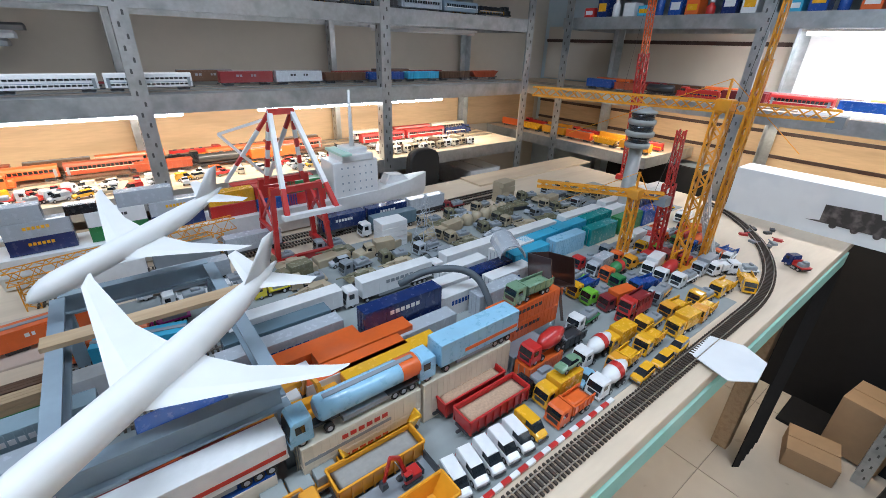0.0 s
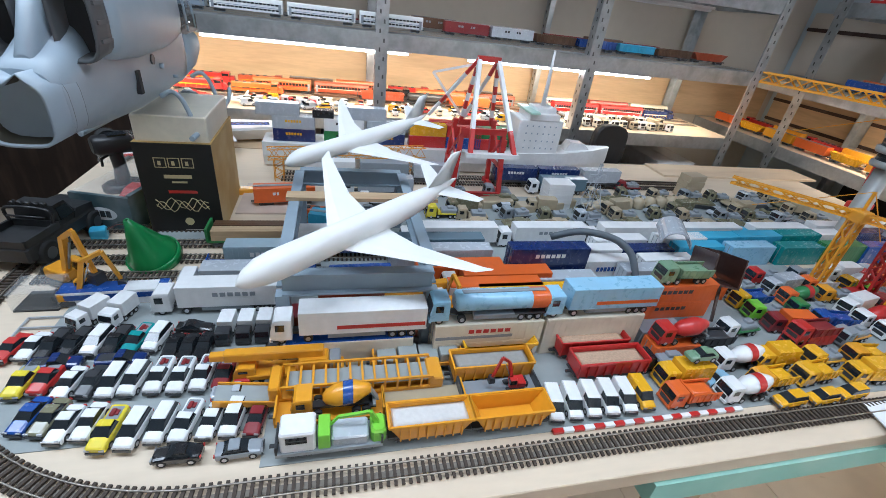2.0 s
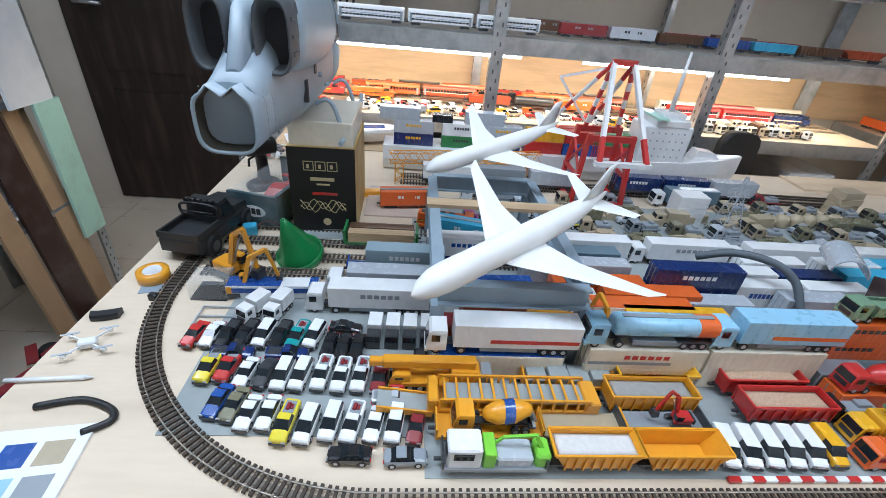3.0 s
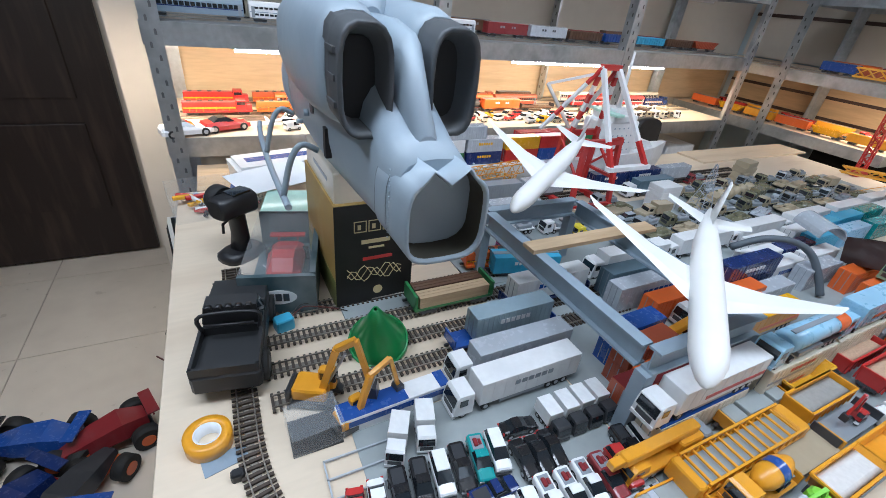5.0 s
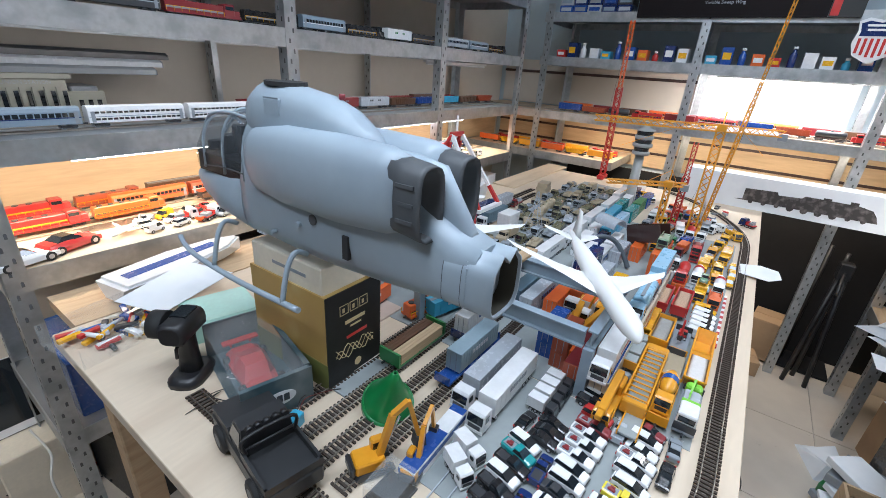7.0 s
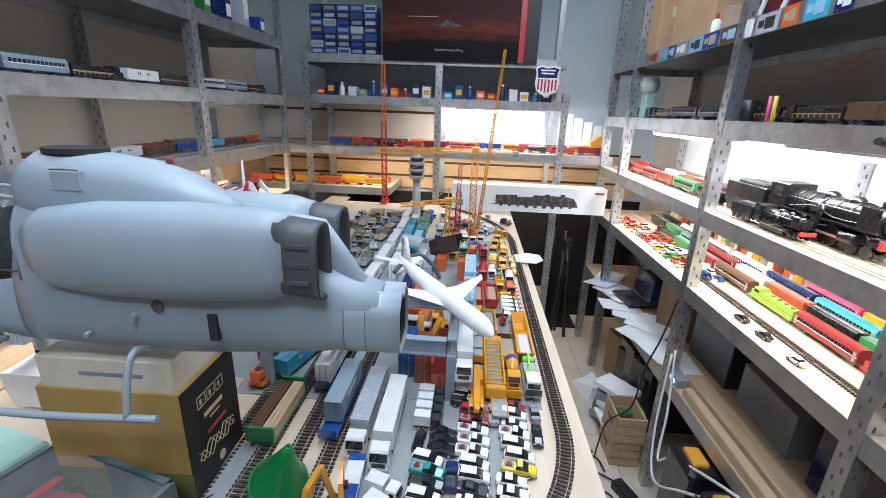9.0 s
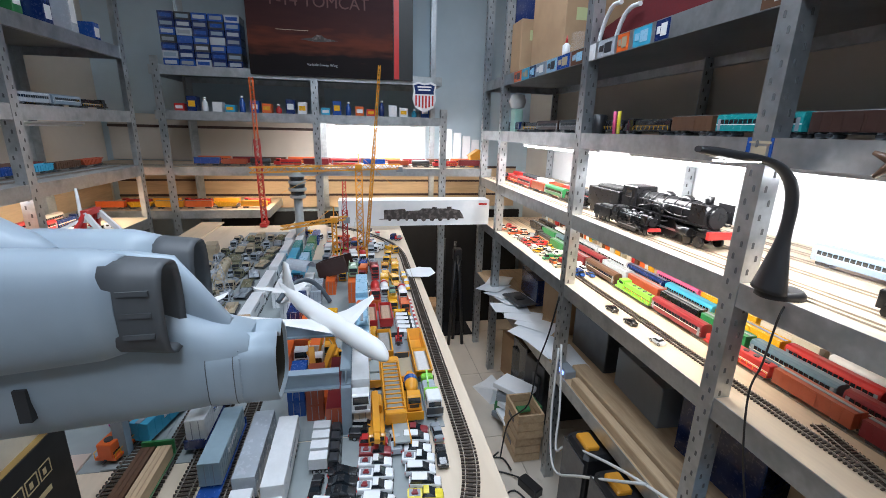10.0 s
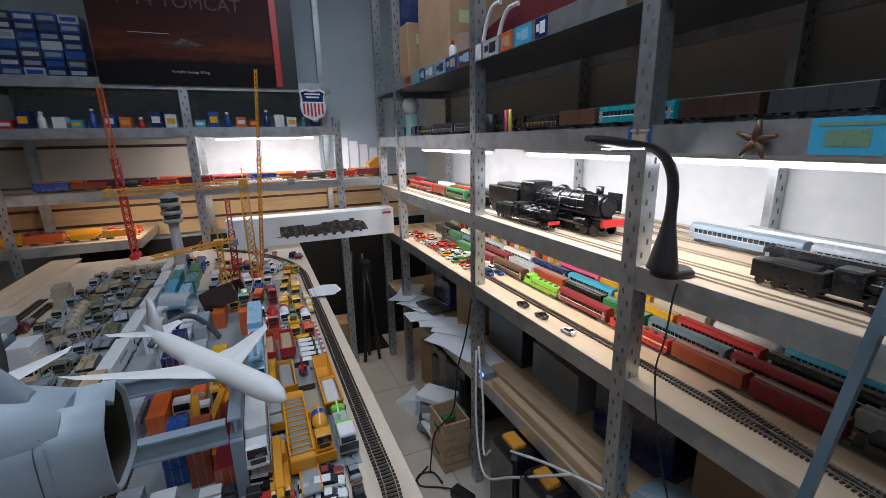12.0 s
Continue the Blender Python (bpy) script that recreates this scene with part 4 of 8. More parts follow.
tb.loft([tail_ring(.262, 1.03), tail_ring(.235, 1.0), tail_ring(.200, .97), tail_ring(.200, .97, .0028), tail_ring(.258, .99, .0028)], caps=False, smooth=True)
tail = part("tail_boom", tb, HELI, heli)
# shade inside the open boom is put into the dark olive lining and end
part("boom_lining", G().loft([tail_ring(.2035, .97, .003), tail_ring(.256, .98, .0031)], caps=False), mat("olive_lining_shaded", (0.07, 0.062, 0.045), 0.7, grain=0.2, scale=60), tail, "olive inner lining, coloured dark as if in shade")
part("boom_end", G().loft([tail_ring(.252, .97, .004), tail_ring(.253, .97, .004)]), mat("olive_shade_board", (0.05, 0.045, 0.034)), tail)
rv = G()
for i in range(14):
    for s in (-1, 1):
        rv.cyl((s * .0322, .232, 1.058 + i * .004), (s * .0331, .232, 1.058 + i * .004), .0007, n=5)
part("rivet_line", rv, HELI, tail)
for yy, k in ((.262, 1.035), (.238, 1.006)):
    part("panel_seam", G().loft([tail_ring(yy, k + .006), tail_ring(yy + .0009, k + .006)], caps=False), NOZZLE, tail)
for s in (-1, 1):
    part("canopy_sill", G().tube([(s * .0418, .625, 1.128), (s * .0415, .68, 1.128), (s * .0385, .735, 1.122), (s * .030, .78, 1.112)], .0010, 5), NOZZLE, heli)
    part("side_port", G().cyl((s * .0400, .47, 1.098), (s * .0425, .47, 1.098), .007, n=14), NOZZLE, heli)
    part("fairing_hatch", G().box(s * .0325 - .002, .535, 1.214, s * .0325 + .002, .570, 1.234, .002), HELI, heli)
part("red_cap", G().cyl((.012, .47, 1.238), (.012, .47, 1.2445), .004, n=10), P("maroon"), heli)
sk = G()
for s in (-1, 1):
    sk.tube([(s * .075, .465, .985), (s * .077, .60, .980), (s * .077, .72, .982), (s * .076, .77, .990), (s * .074, .79, 1.002)], .0042, 8)
    for y in (.50, .68):
        sk.tube([(s * .032, y, 1.040), (s * .050, y, 1.048), (s * .064, y, 1.030), (s * .076, y, .984)], .0038, 8)
part("landing_skid", sk, HELI, heli)

# the carton under it: black front, amber side
carton = thing("wine_carton", "black and amber carton with gold print and pale top", "box", pose(-0.184, 0.566, T, 0, 0, 1) @ Matrix.Scale(1.04, 4))
part("body", G().box(-.055, -.085, 0, .055, .085, .158), mat("amber_print", (0.42, 0.27, 0.08), 0.5, grain=0.25, scale=12, second=(0.55, 0.42, 0.20), second_scale=9), carton)
part("front_panel", G().box(-.0553, -.0865, .0005, .0553, -.085, .1575), mat("black_print", (0.010, 0.009, 0.008), 0.5, grain=0.2, scale=50), carton, "black printed front")
part("base_band", G().box(-.0558, -.0863, .0005, -.0552, .0855, .045), mat("olive_print", (0.16, 0.17, 0.05), 0.5, grain=0.3, scale=14), carton, "olive green printed band")
part("flap_collar", G().box(-.052, -.078, .158, .052, .080, .198, .002), P("cream"), carton, "pale foam insert rising above the carton")
part("collar_print", G().box(-.0526, -.045, .176, -.0519, .030, .181), P("grey"), carton)
gold = mat("gold_print", (0.55, 0.45, 0.25), 0.4)
fr = G()
for i in range(3):
    x = -.030 + i * .0195
    for a, b, c, d in ((0, 0, .0170, .0012), (0, .0153, .0170, .0165), (0, 0, .0012, .0165), (.0158, 0, .0170, .0165)):
        fr.box(x + a, -.0869, .118 + b, x + c, -.0864, .118 + d)
    fr.box(x + .005, -.0869, .122, x + .0095, -.0864, .129)
part("handling_marks", fr, gold, carton, "gold framed handling marks")
part("lettering_bars", G().box(-.020, -.0869, .100, .020, -.0864, .106).box(-.010, -.0869, .092, .012, -.0864, .095), gold, carton)
part("red_bar", G().box(-.018, -.0869, .074, .024, -.0864, .079), P("red"), carton)
sw = G()
for k in range(3):
    sw.tube([(-.040 + i * .006, -.0868, .050 + .010 * math.sin(i * 1.15 + k * 1.7) + k * .003) for i in range(14)], .0007, 4)
part("script_flourish", sw, gold, carton, "gold script flourish")
part("emblem", G().cyl((.004, -.0869, .022), (.004, -.0864, .022), .007, n=16), gold, carton)


# ---- model vehicles on the table ----
Z0 = T + 0.0012


def at(x, y, z=Z0, rz=0.0, rx=0.0, ry=0.0):
    return pose(x, y, z, rx, ry, rz)


WORDS = dict(white="white", cream="cream", silver="silver", grey="grey", dark="dark grey", black="black", red="red", maroon="dark red", orange="orange", rust="rust red", yellow="yellow", lemon="lemon yellow", amber="amber yellow",
             blue="blue", navy="navy blue", sky="light blue", cyan="bright blue", teal="teal", green="green", lime="lime green", sage="sage green", olive="olive green", tan="tan", brown="brown", darkbrown="dark brown",
             magenta="magenta", pink="pink", steelblue="steel blue", mint="mint green", maersk="grey-blue", bluegrey="blue-grey")


def put_car(colour, kind, x, y, rz, bed=None, group="parked cars", z=Z0):
    noun = {"sedan": "saloon car", "pickup": "pickup truck", "suv": "estate car", "van": "delivery van"}[kind]
    where = " on the shelf" if "shelf" in group else " parked among others"
    plain = z > Z0 or "shelf" in group or "military" in group
    put(lambda: car(colour, kind, bed, plain), ("car", colour, kind, bed, plain), f"small {WORDS[colour]} die-cast model {noun}{where}", "toy car", at(x, y, z, rz), group)


rnd = random.Random(5)
# front row of the parking lot, noses to the table edge
for i, (x, col, kind) in enumerate(((-.189, "white", "sedan"), (-.168, "white", "sedan"), (-.147, "lemon", "pickup"), (-.124, "white", "suv"), (-.100, "white", "suv"), (-.077, "white", "pickup"), (-.054, "white", "sedan"), (-.032, "white", "suv"), (-.009, "maroon", "sedan"))):
    put_car(col, kind, x, .055 + .012 * (i < 2) + rnd.uniform(-.002, .002), -90 - 8 + rnd.uniform(-2, 2), "maroon" if kind == "pickup" else None)
for x, y, col in ((-.226, .082, "blue"), (-.207, .078, "olive")):
    put_car(col, "sedan", x, y, -100)
# second row
for i, (x, col, kind) in enumerate(((-.254, "lemon", "pickup"), (-.232, "red", "pickup"), (-.210, "white", "sedan"), (-.188, "dark", "sedan"), (-.167, "white", "suv"), (-.146, "white", "suv"), (-.122, "white", "pickup"), (-.099, "white", "pickup"), (-.076, "white", "pickup"), (-.053, "maroon", "pickup"), (-.030, "red", "suv"), (-.007, "black", "pickup"), (.014, "white", "suv"))):
    put_car(col, kind, x, .122 + .010 * (i < 2) + .014 * (i > 10) + rnd.uniform(-.002, .002), -90 - 7 + rnd.uniform(-2, 2), "maroon" if kind == "pickup" and col in ("white", "maroon") else None)
# third row
for i, (x, col, kind) in enumerate(((-.294, "red", "sedan"), (-.273, "white", "sedan"), (-.252, "black", "pickup"), (-.230, "black", "pickup"), (-.208, "white", "suv"), (-.187, "black", "pickup"), (-.165, "teal", "pickup"), (-.144, "white", "suv"))):
    put_car(col, kind, x, .186 + rnd.uniform(-.002, .002), -90 - 9 + rnd.uniform(-3, 3), "maroon" if col == "teal" else None)
for x, y, rz in ((-.122, .170, -95), (-.104, .168, -95), (-.086, .169, -95), (-.106, .205, -5)):
    put_car("black", "sedan", x, y, rz)
for x, y, rz, col in ((-.170, .152, 0, "navy"), (-.235, .152, 2, "navy")):
    put_car(col, "pickup", x, y, rz)
put_car("black", "sedan", -.075, .020, 178)
put_car("grey", "sedan", -.020, .018, 2)
put_car("silver", "pickup", -.035, .088, 0)
# white box vans behind the rows
for x in (-.066, -.042, -.019, .004):
    put(lambda: truck("dark", "white", "box", 0.070), "boxvan", "small black truck with a white box body", "toy truck", at(x, .196, Z0, -92), "white box vans", .64)
for x, y, rz in ((-.236, .236, -118), (-.204, .240, -108)):
    put(lambda: truck("white", "white", "box", 0.068), "ambulance", "small white van with a white box body", "toy truck", at(x, y, Z0, rz), "white box vans", .70)
solo("parking_frame", G().box(-.31, .205, Z0, -.24, .2065, Z0 + .003).box(-.31, .225, Z0, -.24, .2265, Z0 + .003).box(-.31, .245, Z0, -.24, .2465, Z0 + .003).box(-.31, .205, Z0, -.3085, .2465, Z0 + .003), P("silver"), "thin silver model frame lying on the table", "model part")

# vans in the front row by the striped barrier
for i in range(5):
    put_car("white", "van", .328 + i * .0247, .030, -99 + i * .6, None, "white vans")
put_car("yellow", "van", .452, .032, -93, None, "white vans")


def put_semi(cabc, boxc, x, y, z=Z0, rz=180.0, stripe=None, text=None, roof=None, tanker=False, L=0.185, what=None):
    put(lambda: semi(cabc, boxc, stripe, text, L, roof, 0.033, tanker), ("semi", cabc, boxc, stripe, text, roof, tanker, L), what or f"model lorry with {WORDS[cabc]} cab and {WORDS[boxc]} {'tank' if tanker else 'box'} trailer", "toy truck", at(x, y, z, rz), "lorries")


def put_box(col, x, y, z=Z0, rz=0.0, text=None, stripe=None, L=0.140, H=0.030, roof=None, what=None):
    put(lambda: container(col, L, text, stripe, H, roof), ("box", col, text, stripe, L, H, roof), what or f"{WORDS[col]} corrugated model shipping container in a stack", "toy container", at(x, y, z, rz), "containers")


def put_truck(cabc, body, kind, x, y, z=Z0, rz=180.0, load=None, L=0.095):
    noun = dict(dump="dump truck", mixer="concrete mixer truck", box="box truck", flat="flatbed truck")[kind]
    put(lambda: truck(cabc, body, kind, L, load), ("truck", cabc, body, kind, L, load.name if load else ""), f"model {noun} with {WORDS[cabc]} cab, {WORDS[body]} body", "toy truck", at(x, y, z, rz), "model trucks", .88)


def put_rail(kind, col, x, y, z=Z0, rz=0.0, second="grey", L=0.15, load=None, group="model trains", where="on the table"):
    noun = dict(coach="passenger coach", loco="diesel locomotive", tank="tank wagon", hopper="hopper wagon", gondola="open wagon", flat="flat wagon", box="covered wagon")[kind]
    put(lambda: rail_car(kind, col, L, second, load), ("rail", kind, col, second, L, load.name if load else ""), f"{WORDS[col]} model railway {noun} {where}", "model train", at(x, y, z, rz), group)


# stacks along the front
put_box("cream", .092, .140, Z0, 0, None, None, .155, .040, "blue", "cream model trailer with a blue roof")
put_semi("white", "white", .092, .142, Z0 + .0405, 180, "red", None, None, what="white model lorry with a red stripe, parked on a trailer")
for k in range(2):
    put_box("cream", .270, .135, Z0 + .0305 * k, 0, "red", "grey", .150, .030)
put_semi("sky", "sky", .270, .138, Z0 + .061, 180, "orange", None, None, True, .165)
put_box("cream", .425, .135, Z0, 0, None, None, .152, .062, None, "tall plain cream model trailer body")
put_semi("sky", "sky", .430, .138, Z0 + .0625, 180, "orange", None, None, False, .170)
put_box("rust", .10, .185, Z0, 0, None, None, .17, .045, "maroon")

# yellow works wagons and machines
put_rail("hopper", "amber", .265, .018, load=None, L=.092)
put_rail("hopper", "amber", .172, .018, load=mat("pale_load", (0.62, 0.60, 0.58), 0.9, grain=0.15, scale=200), L=.092)
put_rail("flat", "grey", .068, .015, L=.105, second="dark")
g = thing("works_truck", "white and lime green model works truck with a folded crane", "toy truck", at(.072, .015, Z0 + .0148))
part("cab", G().box(-.052, -.013, 0, -.018, .013, .026, .002), P("white"), g)
part("cab_window", G().box(-.0525, -.011, .012, -.020, .011, .021).box(-.046, -.0134, .012, -.026, .0134, .021), GLASS, g)
part("green_body", G().box(-.016, -.013, 0, -.004, .013, .020, .001), P("lime"), g)
part("green_winch", G().box(.036, -.012, 0, .052, .012, .016, .003), P("lime"), g)
part("tank", G().box(-.003, -.012, 0, .034, .012, .012, .002), P("silver"), g)
part("crane_arm", G().bar((.044, 0, .014), (.036, .002, .030), .004).bar((.036, .002, .030), (.004, .004, .024), .003).bar((.004, .004, .024), (-.004, .004, .014), .0025), P("lime"), g)
put_rail("flat", "amber", .068, .050, L=.115, second="amber")
put_truck("amber", "amber", "mixer", .072, .050, Z0 + .0148, 180, None, .10)
put_rail("flat", "tan", .172, .053, L=.095, second="amber")
put_rail("flat", "grey", .265, .056, L=.10, second="dark")
put_rail("gondola", "amber", .265, .090, L=.105, load=mat("grey_load", (0.30, 0.29, 0.27), 0.9, grain=0.2, scale=150))
put_rail("hopper", "yellow", .285, .122, L=.100)
put_rail("flat", "amber", .175, .118, L=.115, second="amber", load=MAT_GREY)

def truss_wagon():
    """A long yellow conveyor with a lattice deck."""
    t = thing("conveyor_wagon", "", "model train")
    bogies(t, .185)
    g = G()
    for s in (-1, 1):
        g.box(-.095, s * .017 - .0015, .012, .095, s * .017 + .0015, .018)
        g.box(-.085, s * .017 - .0012, .032, .085, s * .017 + .0012, .035)
        for i in range(13):
            x = -.085 + i * .1417 / 10
            g.box(x - .0012, s * .017 - .0012, .018, x + .0012, s * .017 + .0012, .032)
    g.box(-.095, -.017, .010, .095, .017, .0125).box(.080, -.018, .012, .098, .018, .030, .002).box(-.098, -.018, .012, -.086, .018, .034, .002)
    part("frame", g, P("amber"), t)
    for i in range(12):
        part("cross_bar", G().box(-.080 + i * .0137, -.0165, .030, -.0775 + i * .0137, .0165, .032), P("amber"), t)
    part("belt", G().box(-.080, -.0135, .0245, .080, .0135, .0262), MAT_GREY, t)
    return t


put(truss_wagon, "truss", "long amber yellow conveyor wagon with a barred deck", "model train", at(.100, .084))
ramp = thing("loading_ramp", "amber yellow ramp with a dark belt", "model part", at(-.022, .078, Z0 + .012, 0, 0, 8))
part("side_rail", G().box(-.032, -.014, 0, .03, -.012, .008).box(-.032, .012, 0, .03, .014, .008), P("amber"), ramp)
part("belt", G().box(-.032, -.012, .002, .03, .012, .005), MAT_GREY, ramp)


def mobile_crane(colour):
    t = thing("mobile_crane", "", "toy crane")
    chassis(t, -.055, .050, .006, .022, colour)
    axles(t, (-.042, -.028, -.010, .010, .030, .042), .028, .006)
    part("deck", G().box(-.058, -.0145, .010, .052, .0145, .016, .001), P(colour), t)
    cab(t, .066, colour, .026, .026, .006)
    u = part("superstructure", G().box(-.040, -.012, .016, -.005, .012, .032, .002), P(colour), t)
    part("counterweight", G().box(-.054, -.013, .017, -.040, .013, .031, .002), P("grey"), u)
    part("boom", G().box(-.035, -.006, .032, .075, .006, .043, .0015).box(.04, -.0045, .033, .090, .0045, .041, .001), P(colour), u)
    return t


for x, y, rz in ((.025, .118, 180), (.21, .205, 172), (.235, .245, 188)):
    put(lambda: mobile_crane("amber"), "mcrane", "amber yellow model mobile crane with a folded boom", "toy crane", at(x, y, Z0, rz), "mobile cranes")


def excavator(colour, reach=0.05, size=1.0):
    """A tracked excavator with a jointed arm."""
    t = thing("model_excavator", "", "toy excavator")
    k = size
    for s in (-1, 1):
        part("crawler", G().prism([(-.020 * k, .002 * k), (.020 * k, .002 * k), (.023 * k, .006 * k), (.018 * k, .010 * k), (-.018 * k, .010 * k), (-.023 * k, .006 * k)], "y", min(s * .007 * k, s * .015 * k), max(s * .007 * k, s * .015 * k)), P("dark"), t)
    b = part("house", G().box(-.022 * k, -.013 * k, .011 * k, .012 * k, .013 * k, .024 * k, .002 * k), P(colour), t)
    part("cab", G().box(.0 * k, .003 * k, .012 * k, .017 * k, .0135 * k, .036 * k, .002 * k), P(colour), b)
    part("cab_window", G().box(.002 * k, .0028 * k, .022 * k, .0175 * k, .0138 * k, .033 * k), GLASS, b)
    part("counterweight", G().box(-.028 * k, -.013 * k, .011 * k, -.022 * k, .013 * k, .022 * k, .002 * k), P("dark"), b)
    arm = part("boom", G().bar((.006 * k, -.004 * k, .018 * k), (.022 * k, -.004 * k, .075 * k), .007 * k).bar((.022 * k, -.004 * k, .075 * k), (reach * k, -.004 * k, .088 * k), .006 * k), P(colour), t)
    part("stick", G().bar((reach * k, -.004 * k, .088 * k), ((reach + .014) * k, -.004 * k, .034 * k), .005 * k), P(colour), arm)
    part("ram", G().cyl((.012 * k, -.004 * k, .028 * k), (.030 * k, -.004 * k, .070 * k), .0014 * k, n=6), RIM, arm)
    part("bucket", G().prism([((reach + .008) * k, .020 * k), ((reach + .022) * k, .018 * k), ((reach + .020) * k, .034 * k), ((reach + .010) * k, .034 * k)], "y", -.011 * k, .003 * k), P("dark"), arm)
    return t


put(lambda: excavator("amber", .040, 1.12), "exc", "amber yellow model excavator with its arm raised", "toy excavator", at(-.298, .326, Z0, -28), "excavators")
put(lambda: excavator("amber", .050, .85), "excl", "amber yellow model excavator with a lowered arm", "toy excavator", at(-.270, .281, Z0, 14), "excavators")
put(lambda: excavator("red", .04, .55), "excr", "small red model excavator on a flat wagon", "toy excavator", at(.285, .056, Z0 + .0148, 180), "excavators")
put(lambda: excavator("amber", .045, .8), "excy", "amber yellow model excavator between the lorries", "toy excavator", at(.25, .185, Z0, 110), "excavators")

# red open wagons with gravel
for x, y in ((.428, .078), (.422, .118)):
    put_rail("gondola", "red", x, y, L=.105, load=CORK)

# orange and grey stack with trucks on top
put_box("orange", .568, .160, Z0 + .0305, 0, "dark", None, .14)
put_box("maersk", .568, .160, Z0, 0, "dark", None, .14)
put_box("orange", .568, .160, Z0 + .061, 0, "dark", None, .14)
put_truck("sage", "sage", "dump", .575, .160, Z0 + .0915, 180)
put_box("orange", .545, .100, Z0, 0, None, None, .075)
put_truck("red", "red", "mixer", .552, .100, Z0 + .0305, 180)
put_box("grey", .545, .132, Z0, 0, None, None, .075)
put_truck("black", "dark", "dump", .62, .112, Z0, 180)
put_truck("orange", "orange", "dump", .515, .020, Z0, 180, None, .080)
put_truck("yellow", "yellow", "box", .530, .052, Z0, 180, None, .085)
put_car("sage", "sedan", .545, .052, 180, None, "model trucks", Z0 + .0405)
put_car("sky", "sedan", .582, .045, 190, None, "model trucks")
put_truck("white", "white", "mixer", .600, .018, Z0, 180, None, .080)
put_truck("white", "white", "mixer", .640, .070, Z0, 180, None, .090)
put_truck("black", "black", "flat", .515, .080, Z0, 180, None, .090)

# yellow row beyond
for i, (x, y, kind, z) in enumerate(((.660, -.002, "car", 0), (.715, -.004, "car", 0), (.770, -.002, "car", 0), (.66, .030, "dump", 0), (.74, .032, "dump", 0), (.83, .022, "box", 0), (.91, .020, "dump", 0), (.70, .066, "box", 0), (.79, .060, "flat", 0), (.87, .055, "dump", 0), (.96, .045, "flat", 0), (1.03, .035, "dump", 0))):
    if kind == "car":
        put_car("yellow", "suv", x, y, 182, None, "yellow vehicles")
    else:
        put_truck("yellow" if i % 3 else "amber", "yellow", kind, x, y, Z0, 180 + rnd.uniform(-5, 5), None, .075)
put_truck("red", "maroon", "dump", .80, .095, Z0 + .02, 182)
put_truck("red", "red", "box", .80, .095, Z0 - .0, 182)

# crowd of model trucks beyond, in rows
cols = ("white", "orange", "green", "red", "yellow", "white", "grey", "orange", "maroon", "white", "amber", "blue", "silver", "lime")
for j, y in enumerate((.100, .134, .168, .202, .236, .270)):
    for i in range(6):
        x = .70 + i * .100 + rnd.uniform(-.008, .008)
        if y < .12 and x < .86 or x < .66 + .02 * j:
            continue
        a, b = cols[(i * 3 + j * 5) % 14], cols[(i * 5 + j * 2) % 14]
        put_truck(a, b if (i + j) % 3 else a, ("dump", "flat", "mixer", "box", "flat")[(i * 2 + j) % 5], x, y, Z0, 180 + rnd.uniform(-9, 9), None, .085)

# containers and lorries in the middle rows
put_box("silver", .435, .262, Z0, 0, None, None, .145, .036)
put_box("navy", .430, .298, Z0 + .036, 0, "white", None, .145, .036)
put_box("navy", .430, .298, Z0, 0, None, None, .145, .036)
put_box("orange", .275, .300, Z0, 0, None, None, .15, .040)
put_semi("white", "white", .300, .235, Z0, 180, None, None, "orange")
put_semi("amber", "amber", .345, .215, Z0, 180, "orange", None, "yellow")
put_semi("white", "orange", .330, .268, Z0, 180)
put_box("silver", .25, .338, Z0, 0, "blue", None, .18, .048)
put_box("bluegrey", .255, .372, Z0, 0, "navy", None, .16, .05)
for i, (col, x) in enumerate((("white", .62), ("white", .77), ("cyan", .86), ("cyan", .98), ("teal", 1.10), ("white", 1.22), ("navy", 1.34), ("white", 1.46))):
    put_box(col, x, .372 + .004 * i, Z0, 1, None, None, .118, .046)
for i, (col, x, y) in enumerate((("white", .545, .338), ("navy", .66, .335), ("white", .55, .300), ("silver", .62, .268), ("white", .68, .300), ("orange", .70, .232), ("cyan", .79, .345), ("sky", .92, .342), ("teal", 1.05, .338), ("green", 1.18, .340), ("blue", 1.29, .335))):
    put_box(col, x, y, Z0, 0, "blue" if col == "white" else None, None, .112, .044)
for i in range(7):
    x = .285 + i * .196
    put_semi("white" if i != 4 else "cyan", "white", x, .425 + .010 * (i > 4) * (i - 4), Z0, 180 - 1.5 * max(0, i - 4), None, "grey" if i % 2 else None, None, L=.190)

# grey-blue containers and lorries near the yard
put_box("maersk", -.030, .345, Z0 + .018, 0, "white", None, .125, .036)
put_rail("flat", "blue", -.040, .345, Z0, 0, "blue", .165)
put_semi("white", "silver", -.060, .296, Z0, 180, None, None, None, L=.175)
put_semi("white", "white", -.080, .256, Z0, 180, None, "grey", None, L=.175)
put_box("white", .075, .395, Z0 + .018, 0, "blue", None, .14, .036)
put_rail("flat", "navy", .075, .395, Z0, 0, "navy", .16)
for z in (0, .0305):
    put_box("rust", .095, .222, Z0 + z, 2, None, None, .09, .030, None)
    put_box("blue", .110, .255, Z0 + z, 2, None, None, .09, .030, None)
put_box("orange", .078, .192, Z0, 4, None, None, .04, .040, None)
bw = thing("flat_trailer", "blue and white model trailer body lying on the table", "toy container", at(-.222, .283, Z0, 3))
part("body", G().box(-.065, -.012, 0, .065, .012, .022, .001), P("white"), bw)
part("roof_sheet", G().box(-.064, -.0115, .022, .012, .0115, .0228), P("blue"), bw)
